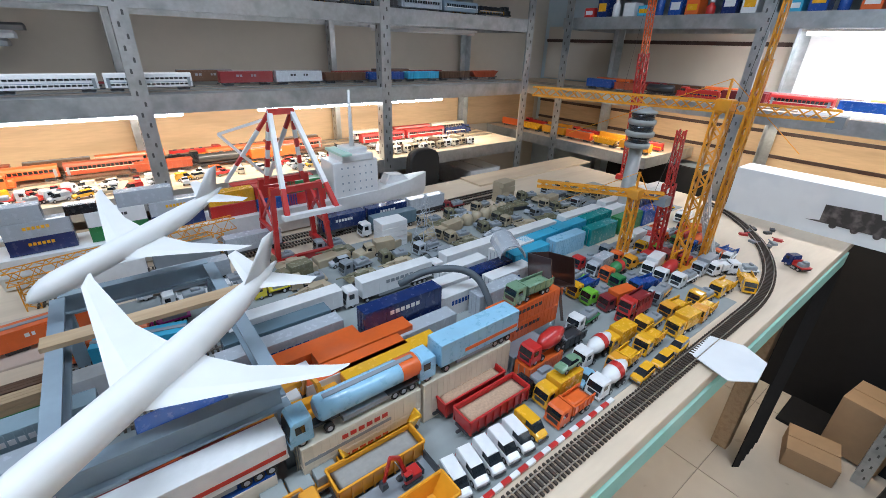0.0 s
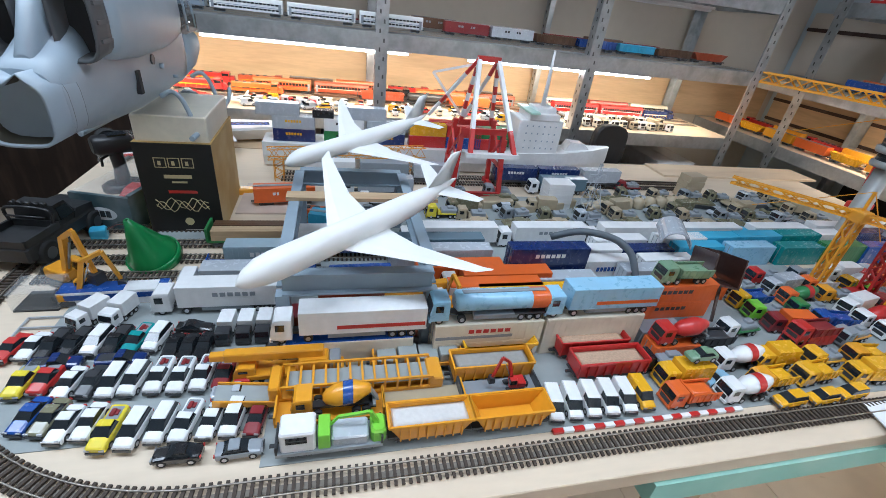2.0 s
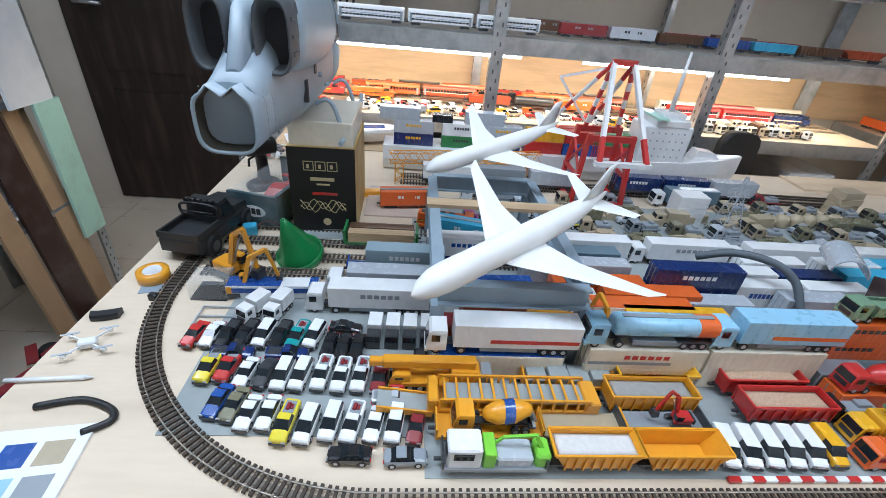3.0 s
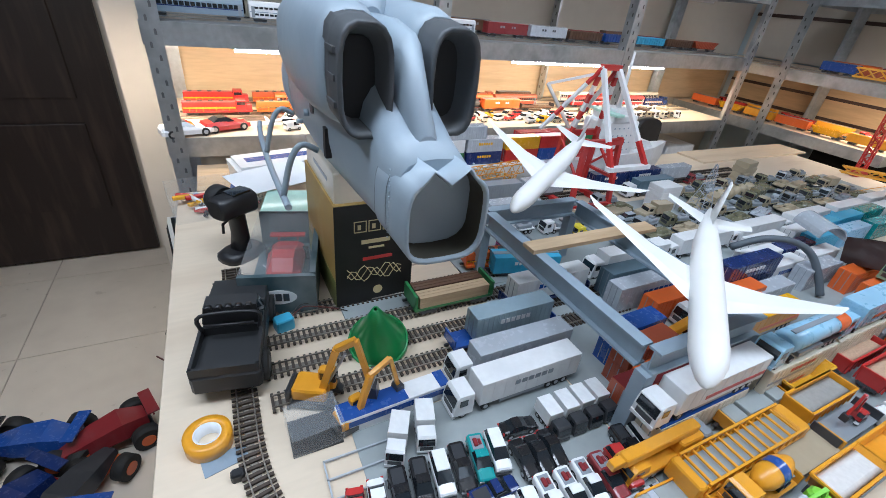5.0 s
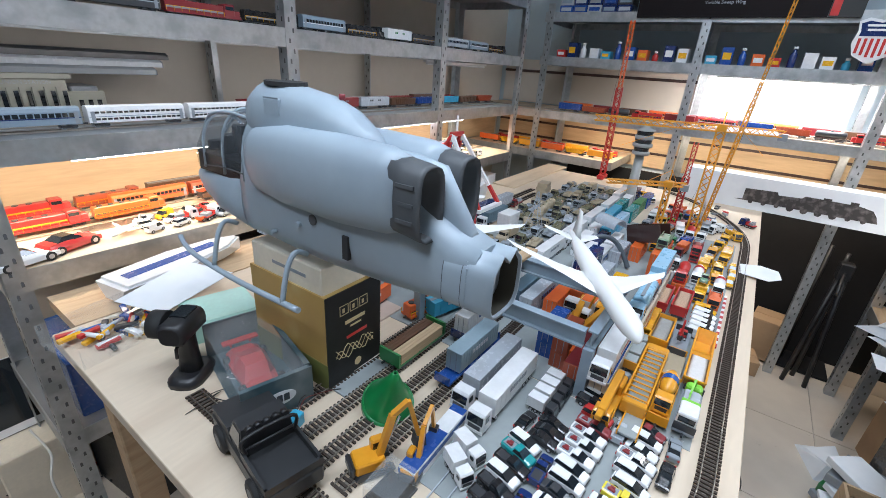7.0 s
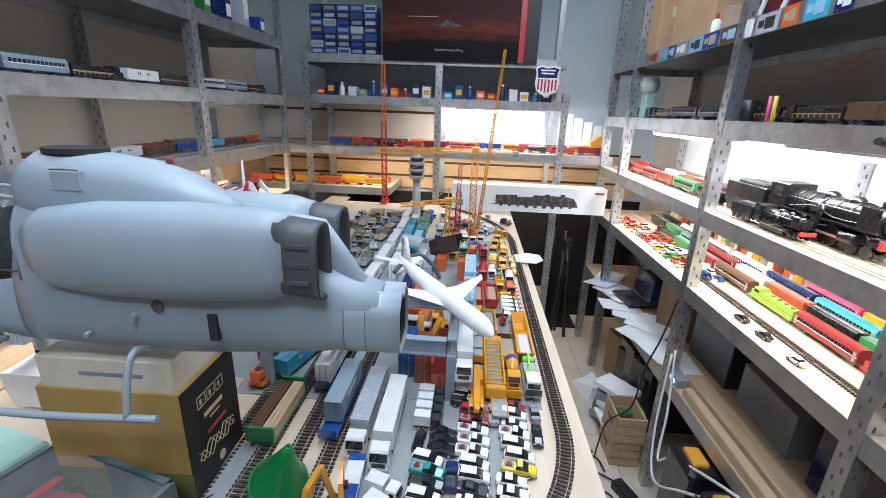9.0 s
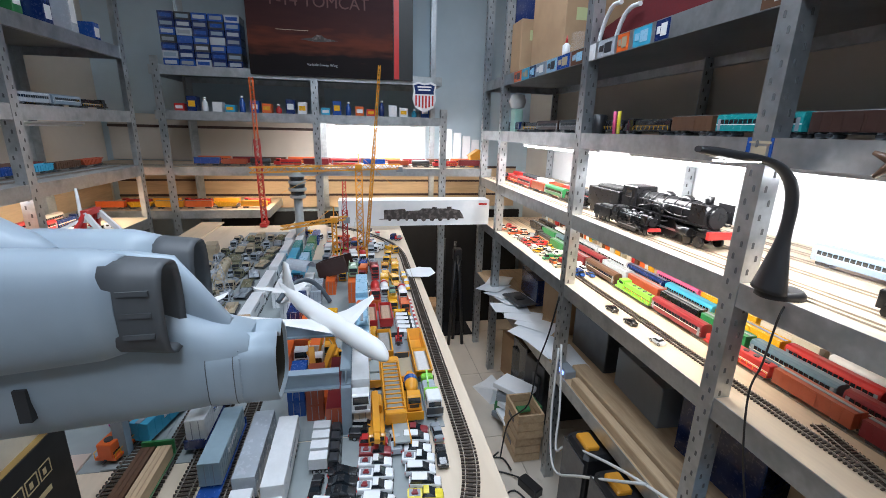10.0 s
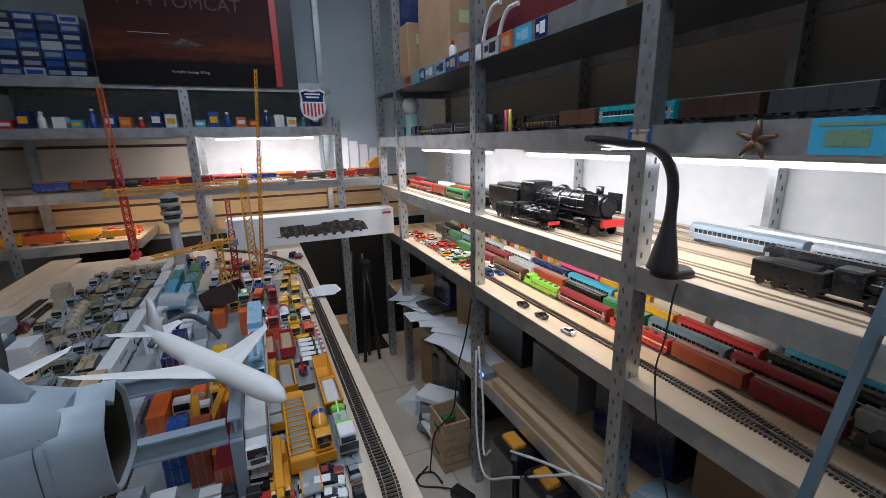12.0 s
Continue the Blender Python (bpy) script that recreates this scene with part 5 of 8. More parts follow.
part("roof_sheet", G().box(.052, -.0115, .022, .064, .0115, .0228), P("blue"), bw)
part("side_band", G().box(-.0652, -.0124, .010, .0652, .0124, .018), P("blue"), bw)
for y, mtl in ((.430, WOOD), (.452, P("brown"))):
    tw = thing("timber_wagon", "dark green bulkhead wagon loaded with timber", "model train", at(-.075, y, Z0))
    bogies(tw, .13)
    part("bed", G().box(-.065, -.010, .009, .065, .010, .013), P("green"), tw)
    for s in (-1, 1):
        part("bulkhead", G().box(s * .064 - .002, -.011, .013, s * .064 + .002, .011, .036), P("green"), tw)
    for k in range(6):
        part("timber", G().box(-.058, -.0095 + .0066 * (k % 3), .0132 + .0095 * (k // 3), .058, -.0035 + .0066 * (k % 3), .0222 + .0095 * (k // 3)), mtl, tw)
put_rail("box", "orange", -.03, .600, Z0, 8, "white", .12)
for x0, y0, x1, y1 in ((-.235, .445, -.135, .495), (-.02, .455, .10, .52)):
    solo("dark_plate", G().box(x0, y0, T, x1, y1, T + .003, .001), MAT_GREY, "dark grey flat base plate on the table", "plate", "base plates")
solo("display_plinth", G().box(-.335, .262, T, -.285, .305, T + .003), BLACKPL, "black base under a clear display cover", "base")


# ---- military models behind the white lorries ----
rnd = random.Random(11)


def tank_model(colour):
    t = thing("model_tank", "", "toy tank")
    for s in (-1, 1):
        part("crawler", G().prism([(-.030, .003), (.026, .003), (.033, .009), (.026, .012), (-.028, .012), (-.034, .008)], "y", min(s * .010, s * .018), max(s * .010, s * .018)), P("dark"), t)
    part("hull", G().prism([(-.033, .008), (.030, .008), (.034, .012), (.022, .017), (-.032, .017)], "y", -.015, .015), P(colour), t)
    u = part("turret", G().loft([[(x * k, y * k, z) for x, y in ((-.016, -.010), (.008, -.011), (.015, -.004), (.015, .004), (.008, .011), (-.016, .010))] for z, k in ((.017, 1), (.024, .8))], smooth=False), P(colour), t)
    part("gun", G().cyl((.010, 0, .021), (.055, 0, .023), .0014, n=6), P(colour), u)
    return t


for j in range(5):
    for i in range(11):
        x, y = .36 + i * .098 + rnd.uniform(-.012, .012), .490 + j * .043 + rnd.uniform(-.006, .006)
        if .56 < x < .70 and y > .58 or x > 1.42:
            continue
        k = (i * 3 + j * 7) % 6
        col = ("tan", "olive", "tan", "grey", "olive", "silver")[(i + 2 * j) % 6]
        if k in (0, 3):
            put(lambda: tank_model(col), ("tank", col), f"{WORDS[col]} model tank among the military vehicles", "toy tank", at(x, y, Z0, 180 + rnd.uniform(-15, 15)), "military models")
        elif k in (1, 4):
            put_truck(col, col, "flat", x, y, Z0, 180 + rnd.uniform(-10, 10), None, .080)
        elif k == 2:
            put_truck(col, col, "box", x, y, Z0, 180 + rnd.uniform(-10, 10), None, .080)
        else:
            put_car(col, "suv", x, y, 180 + rnd.uniform(-20, 20), None, "military models")
for i in range(6):
    tk = thing("round_tank", "tan round model storage tank with a domed top", "model tank", at(.80 + i * .037, .60 + i * .004, Z0), "round tanks")
    part("shell", G().turn([(.015, 0), (.016, .004), (.016, .018), (.012, .026), (.004, .030)], 14), P("tan"), tk)
    part("hatch", G().cyl((0, 0, .028), (0, 0, .033), .003, n=8), P("olive"), tk)
for k in range(5):
    solo("white_crate", G().box(-.034, -.022, 0, .034, .022, .0125, .001), P("white"), "flat white model crate in a stack", "crate", "white crates", m=at(.600, .610, Z0 + .013 * k, 3 - k))
for k in range(4):
    solo("tan_crate", G().box(-.030, -.020, 0, .030, .020, .016, .001), P("tan"), "flat tan model crate in a stack", "crate", "tan crates", m=at(1.06, .690, Z0 + .0165 * k, 8 * (k % 2)))
for i in range(5):
    solo("tan_slab", G().box(-.040, -.016, 0, .040, .016, .018, .002), P("tan"), "low tan model bunker block", "model building", "tan blocks", m=at(.36 + .085 * i, .585 + .02 * (i % 2), Z0, 6 * i))
pyl = thing("lattice_pylon", "grey metal lattice model pylon", "model pylon", at(.655, .545, Z0))
g = G()
lattice(g, (0, 0, 0), (0, 0, .085), .050, 6, .0012, 0, .016)
lattice(g, (0, 0, .085), (0, 0, .135), .016, 4, .0010, 0, .004)
part("lattice", g, P("silver"), pyl)
part("cross_arms", G().bar((-.025, 0, .09), (.025, 0, .09), .002).bar((-.02, 0, .108), (.02, 0, .108), .002), P("silver"), pyl)

# curved pale cover and dark tipped body, and a dark hose
sk = thing("tipped_skip", "dark brown model skip tilted against the containers", "toy container", at(.700, .212, Z0 + .050, 62, 0, 20))
part("shell", G().box(-.055, -.022, 0, .055, -.020, .050).box(-.055, .020, 0, .055, .022, .050).box(-.055, -.020, 0, .055, .020, .003).box(.053, -.020, .003, .055, .020, .050), P("darkbrown"), sk)
for k in (-1, 1):
    part("prop", G().bar((.04 * k, 0, 0), (.05 * k, 0, -.06), .004), P("darkbrown"), sk)
solo("pale_roll", G().loft([[(x, .026 * math.cos(a), .026 * math.sin(a) + .026) for a in [math.pi * i / 12 for i in range(13)]] + [(x, -.024 * math.cos(a), .024 * math.sin(a) + .026) for a in [math.pi * i / 12 for i in range(13)]] for x in (-.04, .04)], smooth=False), P("silver"), "pale grey curved sheet lying over the containers", "sheet", m=at(.70, .325, Z0 + .046, 60))
solo("dark_hose", G().tube([(.46, .35, .86), (.50, .325, .885), (.55, .30, .885), (.575, .275, .87), (.58, .25, .84), (.58, .23, .806)], .0065, 8), mat("dark_hose_rubber", (0.10, 0.12, 0.14), 0.6, grain=0.15), "bent dark grey hose over the containers", "hose")

# ---- red and white container crane and the ship ----
crane = thing("container_crane", "red and white lattice container gantry crane", "model crane", at(.405, .700, T))
RW = (P("red"), P("white"))
for x in (-.058, .058):
    for y in (-.045, .045):
        part("leg", G().bar((x * 1.05, y * 1.1, 0), (x * .85, y * .8, .17), .010), RW[0], crane)
    part("cross_beam", G().bar((x, -.05, .075), (x, .05, .075), .007).bar((x * .95, -.045, .075), (x * .95, .04, .15), .005).bar((x * .95, .045, .075), (x * .95, -.04, .15), .005), RW[0], crane)
    part("sill_beam", G().box(x - .006, -.062, .002, x + .006, .062, .014), RW[0], crane)
part("sill_cross", G().box(-.062, -.056, .002, .062, -.046, .016), RW[0], crane)
part("portal_beam", G().box(-.055, -.044, .155, .055, -.034, .168).box(-.055, .034, .155, .055, .044, .168), RW[0], crane)
for s in (-.022, .022):
    pts = [(s * 1.8, .03, .16), (s, .0, .31)]
    for a, b, reds, w in ((pts[0], pts[1], (0, 2, 4, 6), .008), ((s, .0, .31), (s * 2.3, -.12, .135), (6, 7), .009), ((s, .0, .31), (s * 2.0 - .07, .05, .17), (0, 1, 5), .007)):
        a, b = Vector(a), Vector(b)
        k = 0
        while k < 8:  # one piece for each run of one colour
            e = k + 1
            while e < 8 and (e in reds) == (k in reds):
                e += 1
            part("red_mast_section" if k in reds else "white_mast_section", G().bar(a.lerp(b, k / 8), a.lerp(b, e / 8), w), RW[0] if k in reds else RW[1], crane)
            k = e
part("mast_head", G().box(-.026, -.006, .305, .026, .006, .316), RW[0], crane)
part("trolley_beam", G().box(-.060, -.128, .128, .060, -.114, .137), RW[1], crane)
part("back_boom", G().bar((-.03, .05, .17), (-.11, .06, .265), .006).bar((-.11, .06, .265), (-.02, .0, .30), .005), RW[1], crane)

ship = thing("container_ship", "long white model container ship with a tall superstructure", "model ship", at(0, .850, T))
hull = []
for x, w, z in ((-.10, .040, .066), (.0, .046, .066), (.55, .046, .066), (.70, .042, .070), (.80, .028, .078), (.87, .006, .086)):
    hull.append([(x - .012 * (x > .8), -w * .7, .004), (x - .012 * (x > .8), w * .7, .004), (x, w, z * .5), (x, w, z), (x, -w, z), (x, -w, z * .5)])
part("hull", G().loft(hull, smooth=False), P("white"), ship)
sup = part("superstructure", G().box(.555, -.040, .066, .685, .040, .160, .003).box(.58, -.042, .160, .67, .042, .176, .002).box(.60, -.030, .176, .66, .030, .190, .002), P("white"), ship)
for k in range(4):
    for i in range(6):
        part("porthole", G().box(.577 + i * .017, -.0406, .081 + k * .020, .5805 + i * .017, -.0398, .085 + k * .020), P("steelblue"), sup)
part("mast", G().cyl((.630, 0, .190), (.630, 0, .330), .007, .003, 8), P("white"), sup)
part("bridge_wing", G().box(.575, -.052, .176, .605, .052, .182, .001), P("mint"), sup)
part("foredeck_house", G().prism([(.72, .070), (.80, .076), (.78, .094), (.735, .098)], "y", -.018, .018), P("white"), ship)
for i, (x, cl) in enumerate(((.035, "silver"), (.155, "white"), (.26, "silver"), (.37, "yellow"), (.47, "red"), (.545, "green"))):
    for k in range(2):
        put_box(cl if k else ("navy", "green", "navy", "red", "blue", "red")[i], x - .06, .835, T + .067 + .0305 * k, 0, "yellow" if cl == "silver" else ("dark" if cl == "white" else None), None, .098, .030)
for i, cl in enumerate(("silver", "black", "silver")):
    put_box(cl, -.06 + .105 * i, .835, T + .128, 0, None, None, .098 if cl == "silver" else .05, .018 if cl == "black" else .030)
for i in range(5):
    put_box(("blue", "red", "orange", "red", "green")[i], .32 + .05 * i, .872, T + .067 + .0305 * (i % 2), 0, "white" if i in (1, 4) else None, None, .098, .030)
# navy and grey containers on a siding before the ship
track("rear_track", [(-.05, .735, ZT), (1.10, .735, ZT)], "straight model railway track beside the ship")
track("rear_track", [(-.05, .775, ZT), (1.15, .775, ZT)], "straight model railway track beside the ship")
for i, (cl, x) in enumerate((("white", .06), ("grey", .19), ("silver", .32), ("navy", .535), ("navy", .66), ("silver", .79))):
    put_rail("flat", "dark", x, .735, ZT + .004, 0, "dark", .12)
    put_box(cl, x, .735, ZT + .0192, 0, "white" if cl == "navy" else None, None, .118, .034)
put_semi("white", "bluegrey", .64, .690, Z0, 180, L=.16)
put_semi("white", "silver", .17, .660, Z0, 180, L=.16)
for x, y, cl in ((.68, .76, "red"), (.75, .765, "red"), (.88, .72, "maroon"), (.16, .60, "white"), (.25, .585, "white"), (.12, .545, "magenta"), (.30, .545, "lemon"), (.24, .62, "silver")):
    put_truck(cl, cl, "flat", x, y, Z0, 180, None, .085)
put_rail("box", "cyan", .085, .470, Z0, -14, "white", .12)
put_rail("loco", "orange", .05, .505, Z0, -10, "black", .12)
solo("pale_tray", G().box(-.12, .55, T, .02, .70, T + .004, .001), mat("pinkish_board", (0.55, 0.45, 0.38), 0.6, grain=0.1, scale=40), "pale brown board on the table", "board")
ylat = thing("lattice_boom", "yellow lattice crane boom lying on the table", "model crane", at(0, 0, T))
g = G()
lattice(g, (-.08, .745, .060), (.30, .800, .062), .024, 26, .0018)
lattice(g, (-.055, .735, .0), (-.055, .735, .05), .020, 4, .0018)
lattice(g, (.26, .785, .0), (.26, .785, .05), .020, 4, .0018)
part("lattice", g, P("amber"), ylat)
solo("yellow_beam", G().box(-.06, -.010, 0, .06, .010, .012, .002), P("amber"), "amber yellow model girder lying on the table", "model part", m=at(-.085, .66, T, 10))

# ---- tall cranes ----
def tower_crane(name, label, x, y, z1, j0, j1, colour, w=.020):
    t = thing(name, label, "model crane", at(x, y, T))
    part("base", G().box(-.028, -.028, 0, .028, .028, .012, .002), P(colour), t)
    g = G()
    lattice(g, (0, 0, .012), (0, 0, z1 - T), w, max(6, int((z1 - T) / .024)), .0040)
    part("mast", g, P(colour), t)
    g = G()
    j0, j1 = Vector(j0) - Vector((x, y, T)), Vector(j1) - Vector((x, y, T))
    lattice(g, j0, j1, w * .75, int((j1 - j0).length / .020), .0034)
    part("jib", g, P(colour), t)
    part("slewing_head", G().box(-.014, -.014, z1 - T - .006, .014, .014, z1 - T + .014, .002), P(colour), t)
    part("tie_rod", G().bar((0, 0, z1 - T + .05), j0 * .75 + Vector((0, 0, .004)), .0012).bar((0, 0, z1 - T + .05), j1 * .8, .0012).bar((0, 0, z1 - T), (0, 0, z1 - T + .05), .004), P(colour), t)
    part("counterweight", G().box(j1.x - .012, j1.y - .012, j1.z - .02, j1.x + .012, j1.y + .012, j1.z), P("grey"), t)
    return t


tower_crane("tower_crane", "tall yellow lattice tower crane with a long jib", 1.06, .140, 1.150, (.93, .50, 1.150), (1.12, -.02, 1.150), "amber", .024)
tower_crane("tower_crane", "small yellow lattice tower crane among the trucks", .985, .235, .962, (.86, .40, .965), (1.02, .19, .965), "amber", .016)
for name, label, p, q, cl, r in (("crane_boom", "long thin amber crane boom rising over the trucks", (1.12, .115, T), (.955, .06, 1.50), "amber", .010), ("crane_boom", "red lattice crane boom standing among the trucks", (1.07, .20, T), (1.035, .195, 1.10), "red", .018),
                                 ("crane_boom", "red and orange crane boom beside the end shelf", (1.64, .62, T), (1.53, .60, 1.50), "red", .022), ("crane_boom", "white crane boom among the trucks", (1.16, .115, T), (1.12, .150, .985), "white", .014)):
    t = thing(name, label, "model crane", at(p[0], p[1], T))
    q = Vector(q) - Vector((p[0], p[1], T))
    g = G()
    lattice(g, (0, 0, .02), q * .62, r, max(8, int(q.length / .03)), .0042)
    part("lower_boom", g, P(cl), t)
    g = G()
    lattice(g, q * .62, q, r * .7, max(6, int(q.length / .04)), .0026)
    part("upper_boom", g, P("orange" if r == .022 else cl), t)
    part("carrier", G().box(-.04, -.016, .004, .04, .016, .022, .003), P(cl), t)
    part("hook_line", G().bar(q, q + Vector((-.02, .02, -q.z * .55)), .0007), P("dark"), t)
tower = thing("control_tower", "grey concrete model control tower with glazed cab", "model building", at(1.25, .394, T))
part("shaft", G().turn([(.024, 0), (.020, .02), (.017, .20)], 12), P("concrete" if "concrete" in C else "grey"), tower)
for k, (r, z) in enumerate(((.030, .205), (.034, .235), (.032, .265))):
    part("cab_floor", G().turn([(r, z), (r + .003, z + .004), (r + .003, z + .012), (r, z + .014)], 16), P("concrete"), tower)
    part("glazing", G().turn([(r - .003, z + .014), (r - .002, z + .030)], 16), GLASS, tower)
part("roof", G().turn([(.033, .295), (.034, .299), (.02, .304), (.004, .318)], 16), P("concrete"), tower)

# small vehicles and scraps at the far end
for i, (x, y, cl) in enumerate(((1.16, .045, "white"), (1.12, .075, "white"), (1.20, .09, "white"), (1.10, .015, "yellow"), (1.24, .17, "white"), (1.30, .22, "orange"), (1.22, .24, "white"), (1.38, .28, "white"), (1.16, .27, "red"), (1.34, .34, "white"), (1.42, .36, "yellow"))):
    put_truck(cl, cl, ("flat", "dump")[i % 2], x, y, Z0, 180 + 23 * (i % 5) - 40, None, .075)
put_truck("navy", "red", "flat", 1.30, -.02, T, 60, None, .06)
for i in range(9):
    solo("scrap_part", G().box(-.010, -.006, 0, .010, .006, .006, .001).bar((-.012, 0, .003), (.014, .006, .008), .002), P(("dark", "grey", "red", "dark")[i % 4]), "small loose model part lying on the table", "model part", "loose parts", m=at(1.38 + .035 * (i % 5), .06 + .035 * (i // 3), T, 50 * i))
solo("paper_card", G().prism([(-.055, -.020), (-.030, -.050), (.030, -.048), (.060, -.010), (.055, .040), (-.020, .046)], "z", 0, .0015), PAPER, "white cut card lying over the table edge", "card", m=pose(.800, -.062, T + .008, -7, 0, 4))
solo("raised_board", G().box(1.10, .84, T, 1.74, .948, T + .006), DECK, "pale raised plywood board at the back of the table", "board")

# ---- carton with the locomotive picture at the end of the table ----
lb = thing("locomotive_carton", "long white carton printed with a dark steam locomotive", "box", pose(1.60, -.15, T))
part("carton", G().box(0, -.40, 0, .10, .40, .135, .001), PAPER, lb)
inks = mat("dark_print", (0.045, 0.038, 0.036), 0.6, grain=0.4, scale=60, second=(0.16, 0.14, 0.13), second_scale=45)
pr = G()
pr.prism([(.20, .035), (.17, .040), (.17, .085), (.06, .090), (.055, .078), (-.02, .082), (-.03, .092), (-.19, .090), (-.235, .080), (-.25, .060), (-.26, .035)], "x", -.0012, -.0002)
pr.box(-.0012, -.11, .090, -.0002, -.085, .098).box(-.0012, -.19, .088, -.0002, -.165, .100)
part("locomotive_print", pr, inks, lb, "dark printed locomotive silhouette")
for i in range(9):
    part("printed_wheel", G().cyl((-.0016, -.22 + .045 * i, .034), (-.0004, -.22 + .045 * i, .034), .012 if 1 < i < 6 else .008, n=14), inks, lb)
part("red_mark", G().box(-.0012, -.385, .108, -.0002, -.340, .118), P("red"), lb)

# ---- things at the table's near end ----
fn = thing("green_funnel", "green plastic funnel lying tilted on the tracks", "funnel", pose(-.208, .382, T + .012, 18, -10, 0))
part("cone", G().loft([[(r * math.cos(a), r * math.sin(a), z) for a in [6.28318 * i / 28 for i in range(28)]] for r, z in ((.036, 0), (.0365, .006), (.030, .014), (.022, .035), (.010, .064), (.004, .080), (.002, .080), (.008, .062), (.020, .034), (.028, .013), (.034, .002))], caps=False), GREENPL, fn)
part("rim", G().loft([[(r * math.cos(a), r * math.sin(a), z) for a in [6.28318 * i / 28 for i in range(28)]] for r, z in ((.036, -.010), (.039, -.010), (.039, .004), (.036, .004), (.036, -.010))], caps=False), GREENPL, fn)

rc = thing("model_pickup", "matt black radio-controlled pickup with an open bed", "toy car", pose(-.372, .438, T, 0, 0, 80) @ Matrix.Scale(.88, 4))
RCB = mat("rc_black_shell", (0.028, 0.029, 0.031), 0.42, grain=0.12, scale=90)
part("lower_body", G().box(-.095, -.040, .022, .095, .040, .048, .004), RCB, rc)
part("bonnet", G().prism([(.020, .048), (.095, .048), (.095, .056), (.030, .064)], "y", -.038, .038), RCB, rc)
cabp = part("cab", G().loft([[(-.012, -.037, .048), (.036, -.037, .048), (.036, .037, .048), (-.012, .037, .048)], [(-.010, -.032, .086), (.016, -.032, .086), (.016, .032, .086), (-.010, .032, .086)]], smooth=False), RCB, rc)
part("side_window", G().loft([[(-.008, -.0374, .058), (.026, -.0374, .058), (.026, .0374, .058), (-.008, .0374, .058)], [(-.007, -.0335, .080), (.016, -.0335, .080), (.016, .0335, .080), (-.007, .0335, .080)]], smooth=False), GLASS, cabp)
part("bed_wall", G().box(-.093, -.039, .048, -.016, -.035, .060).box(-.093, .035, .048, -.016, .039, .060).box(-.094, -.039, .048, -.090, .039, .060).box(-.020, -.035, .048, -.016, .035, .060), RCB, rc)
part("roll_bar", G().tube([(-.024, -.034, .058), (-.024, -.033, .084), (-.024, .033, .084), (-.024, .034, .058)], .0028, 6).tube([(-.03, -.03, .072), (-.03, .03, .072)], .002, 6), BLACKPL, rc)
for k in range(5):
    part("roof_lamp", G().cyl((-.022, -.024 + .012 * k, .090), (-.014, -.024 + .012 * k, .090), .0048, n=10), BLACKPL, rc)
part("front_bumper", G().box(.094, -.034, .026, .104, .034, .038, .003), BLACKPL, rc)
for sx in (-.058, .060):
    for sy in (-1, 1):
        w = part("wheel", G().loft([[(r * math.cos(a) + sx, sy * y, r * math.sin(a) + .022) for a in [6.28318 * i / 18 for i in range(18)]] for r, y in ((.018, .026), (.0215, .028), (.0215, .044), (.018, .046))]), TYRE, rc)
        part("rim", G().cyl((sx, sy * .0462, .022), (sx, sy * .0445, .022), .011, n=12), NOZZLE, w)

tape = thing("tape_roll", "roll of amber masking tape lying flat", "tape", pose(-.408, .310, T))
part("tape", G().loft([[(r * math.cos(a), r * math.sin(a), z) for a in [6.28318 * i / 28 for i in range(28)]] for r, z in ((.013, 0), (.022, 0), (.022, .016), (.013, .016), (.013, 0))], caps=False), P("amber"), tape)
part("core", G().loft([[(r * math.cos(a), r * math.sin(a), z) for a in [6.28318 * i / 28 for i in range(28)]] for r, z in ((.0118, .0003), (.0129, .0003), (.0129, .0163), (.0118, .0163), (.0118, .0003))], caps=False), PAPER, tape)
bat = thing("blue_battery", "small blue battery block with thin wires", "battery", pose(-.315, .460, T, 0, 0, 15))
part("block", G().box(-.012, -.009, 0, .012, .009, .018, .002), P("cyan"), bat)
part("wire", G().tube([(.010, 0, .012), (.03, .006, .018), (.055, .002, .010), (.08, -.012, .004)], .0008, 5), CABLE_R, bat)
part("wire", G().tube([(.010, .003, .012), (.03, .010, .020), (.06, .008, .008), (.085, -.02, .004)], .0008, 5), CABLE_B, bat)
cvr = thing("clear_cover", "clear plastic display cover over a black base", "cover", pose(-.310, .283, T + .0032, 0, 0, 4))
for a, b in (((-.026, -.022), (.026, -.0208)), ((-.026, .0208), (.026, .022)), ((-.026, -.0208), (-.0248, .0208)), ((.0248, -.0208), (.026, .0208))):
    part("side", G().box(a[0], a[1], 0, b[0], b[1], .026), CLEAR, cvr)
part("top", G().box(-.026, -.022, .026, .026, .022, .0272), CLEAR, cvr)

sb = thing("car_display_box", "blue and grey windowed carton with a red model car inside", "box", pose(-.292, .584, T, 0, 0, -14))
bx = mat("box_blue_print", (0.045, 0.085, 0.10), 0.35, grain=0.35, scale=18, second=(0.17, 0.20, 0.21), second_scale=14)
part("base", G().box(-.050, -.095, 0, .050, .095, .004), bx, sb)
part("front", G().box(-.050, -.097, 0, .050, -.094, .062), bx, sb)
part("back", G().box(-.050, .094, 0, .050, .097, .066), bx, sb)
part("side", G().box(.047, -.094, 0, .050, .094, .064), bx, sb)
part("edge_strip", G().box(-.050, -.097, .0622, .050, -.090, .064).box(.042, -.09, .0642, .050, .094, .066), bx, sb)
part("window", G().box(-.0505, -.094, .004, -.0495, .094, .062).box(-.050, -.090, .0625, .042, .094, .0633), CLEAR, sb)
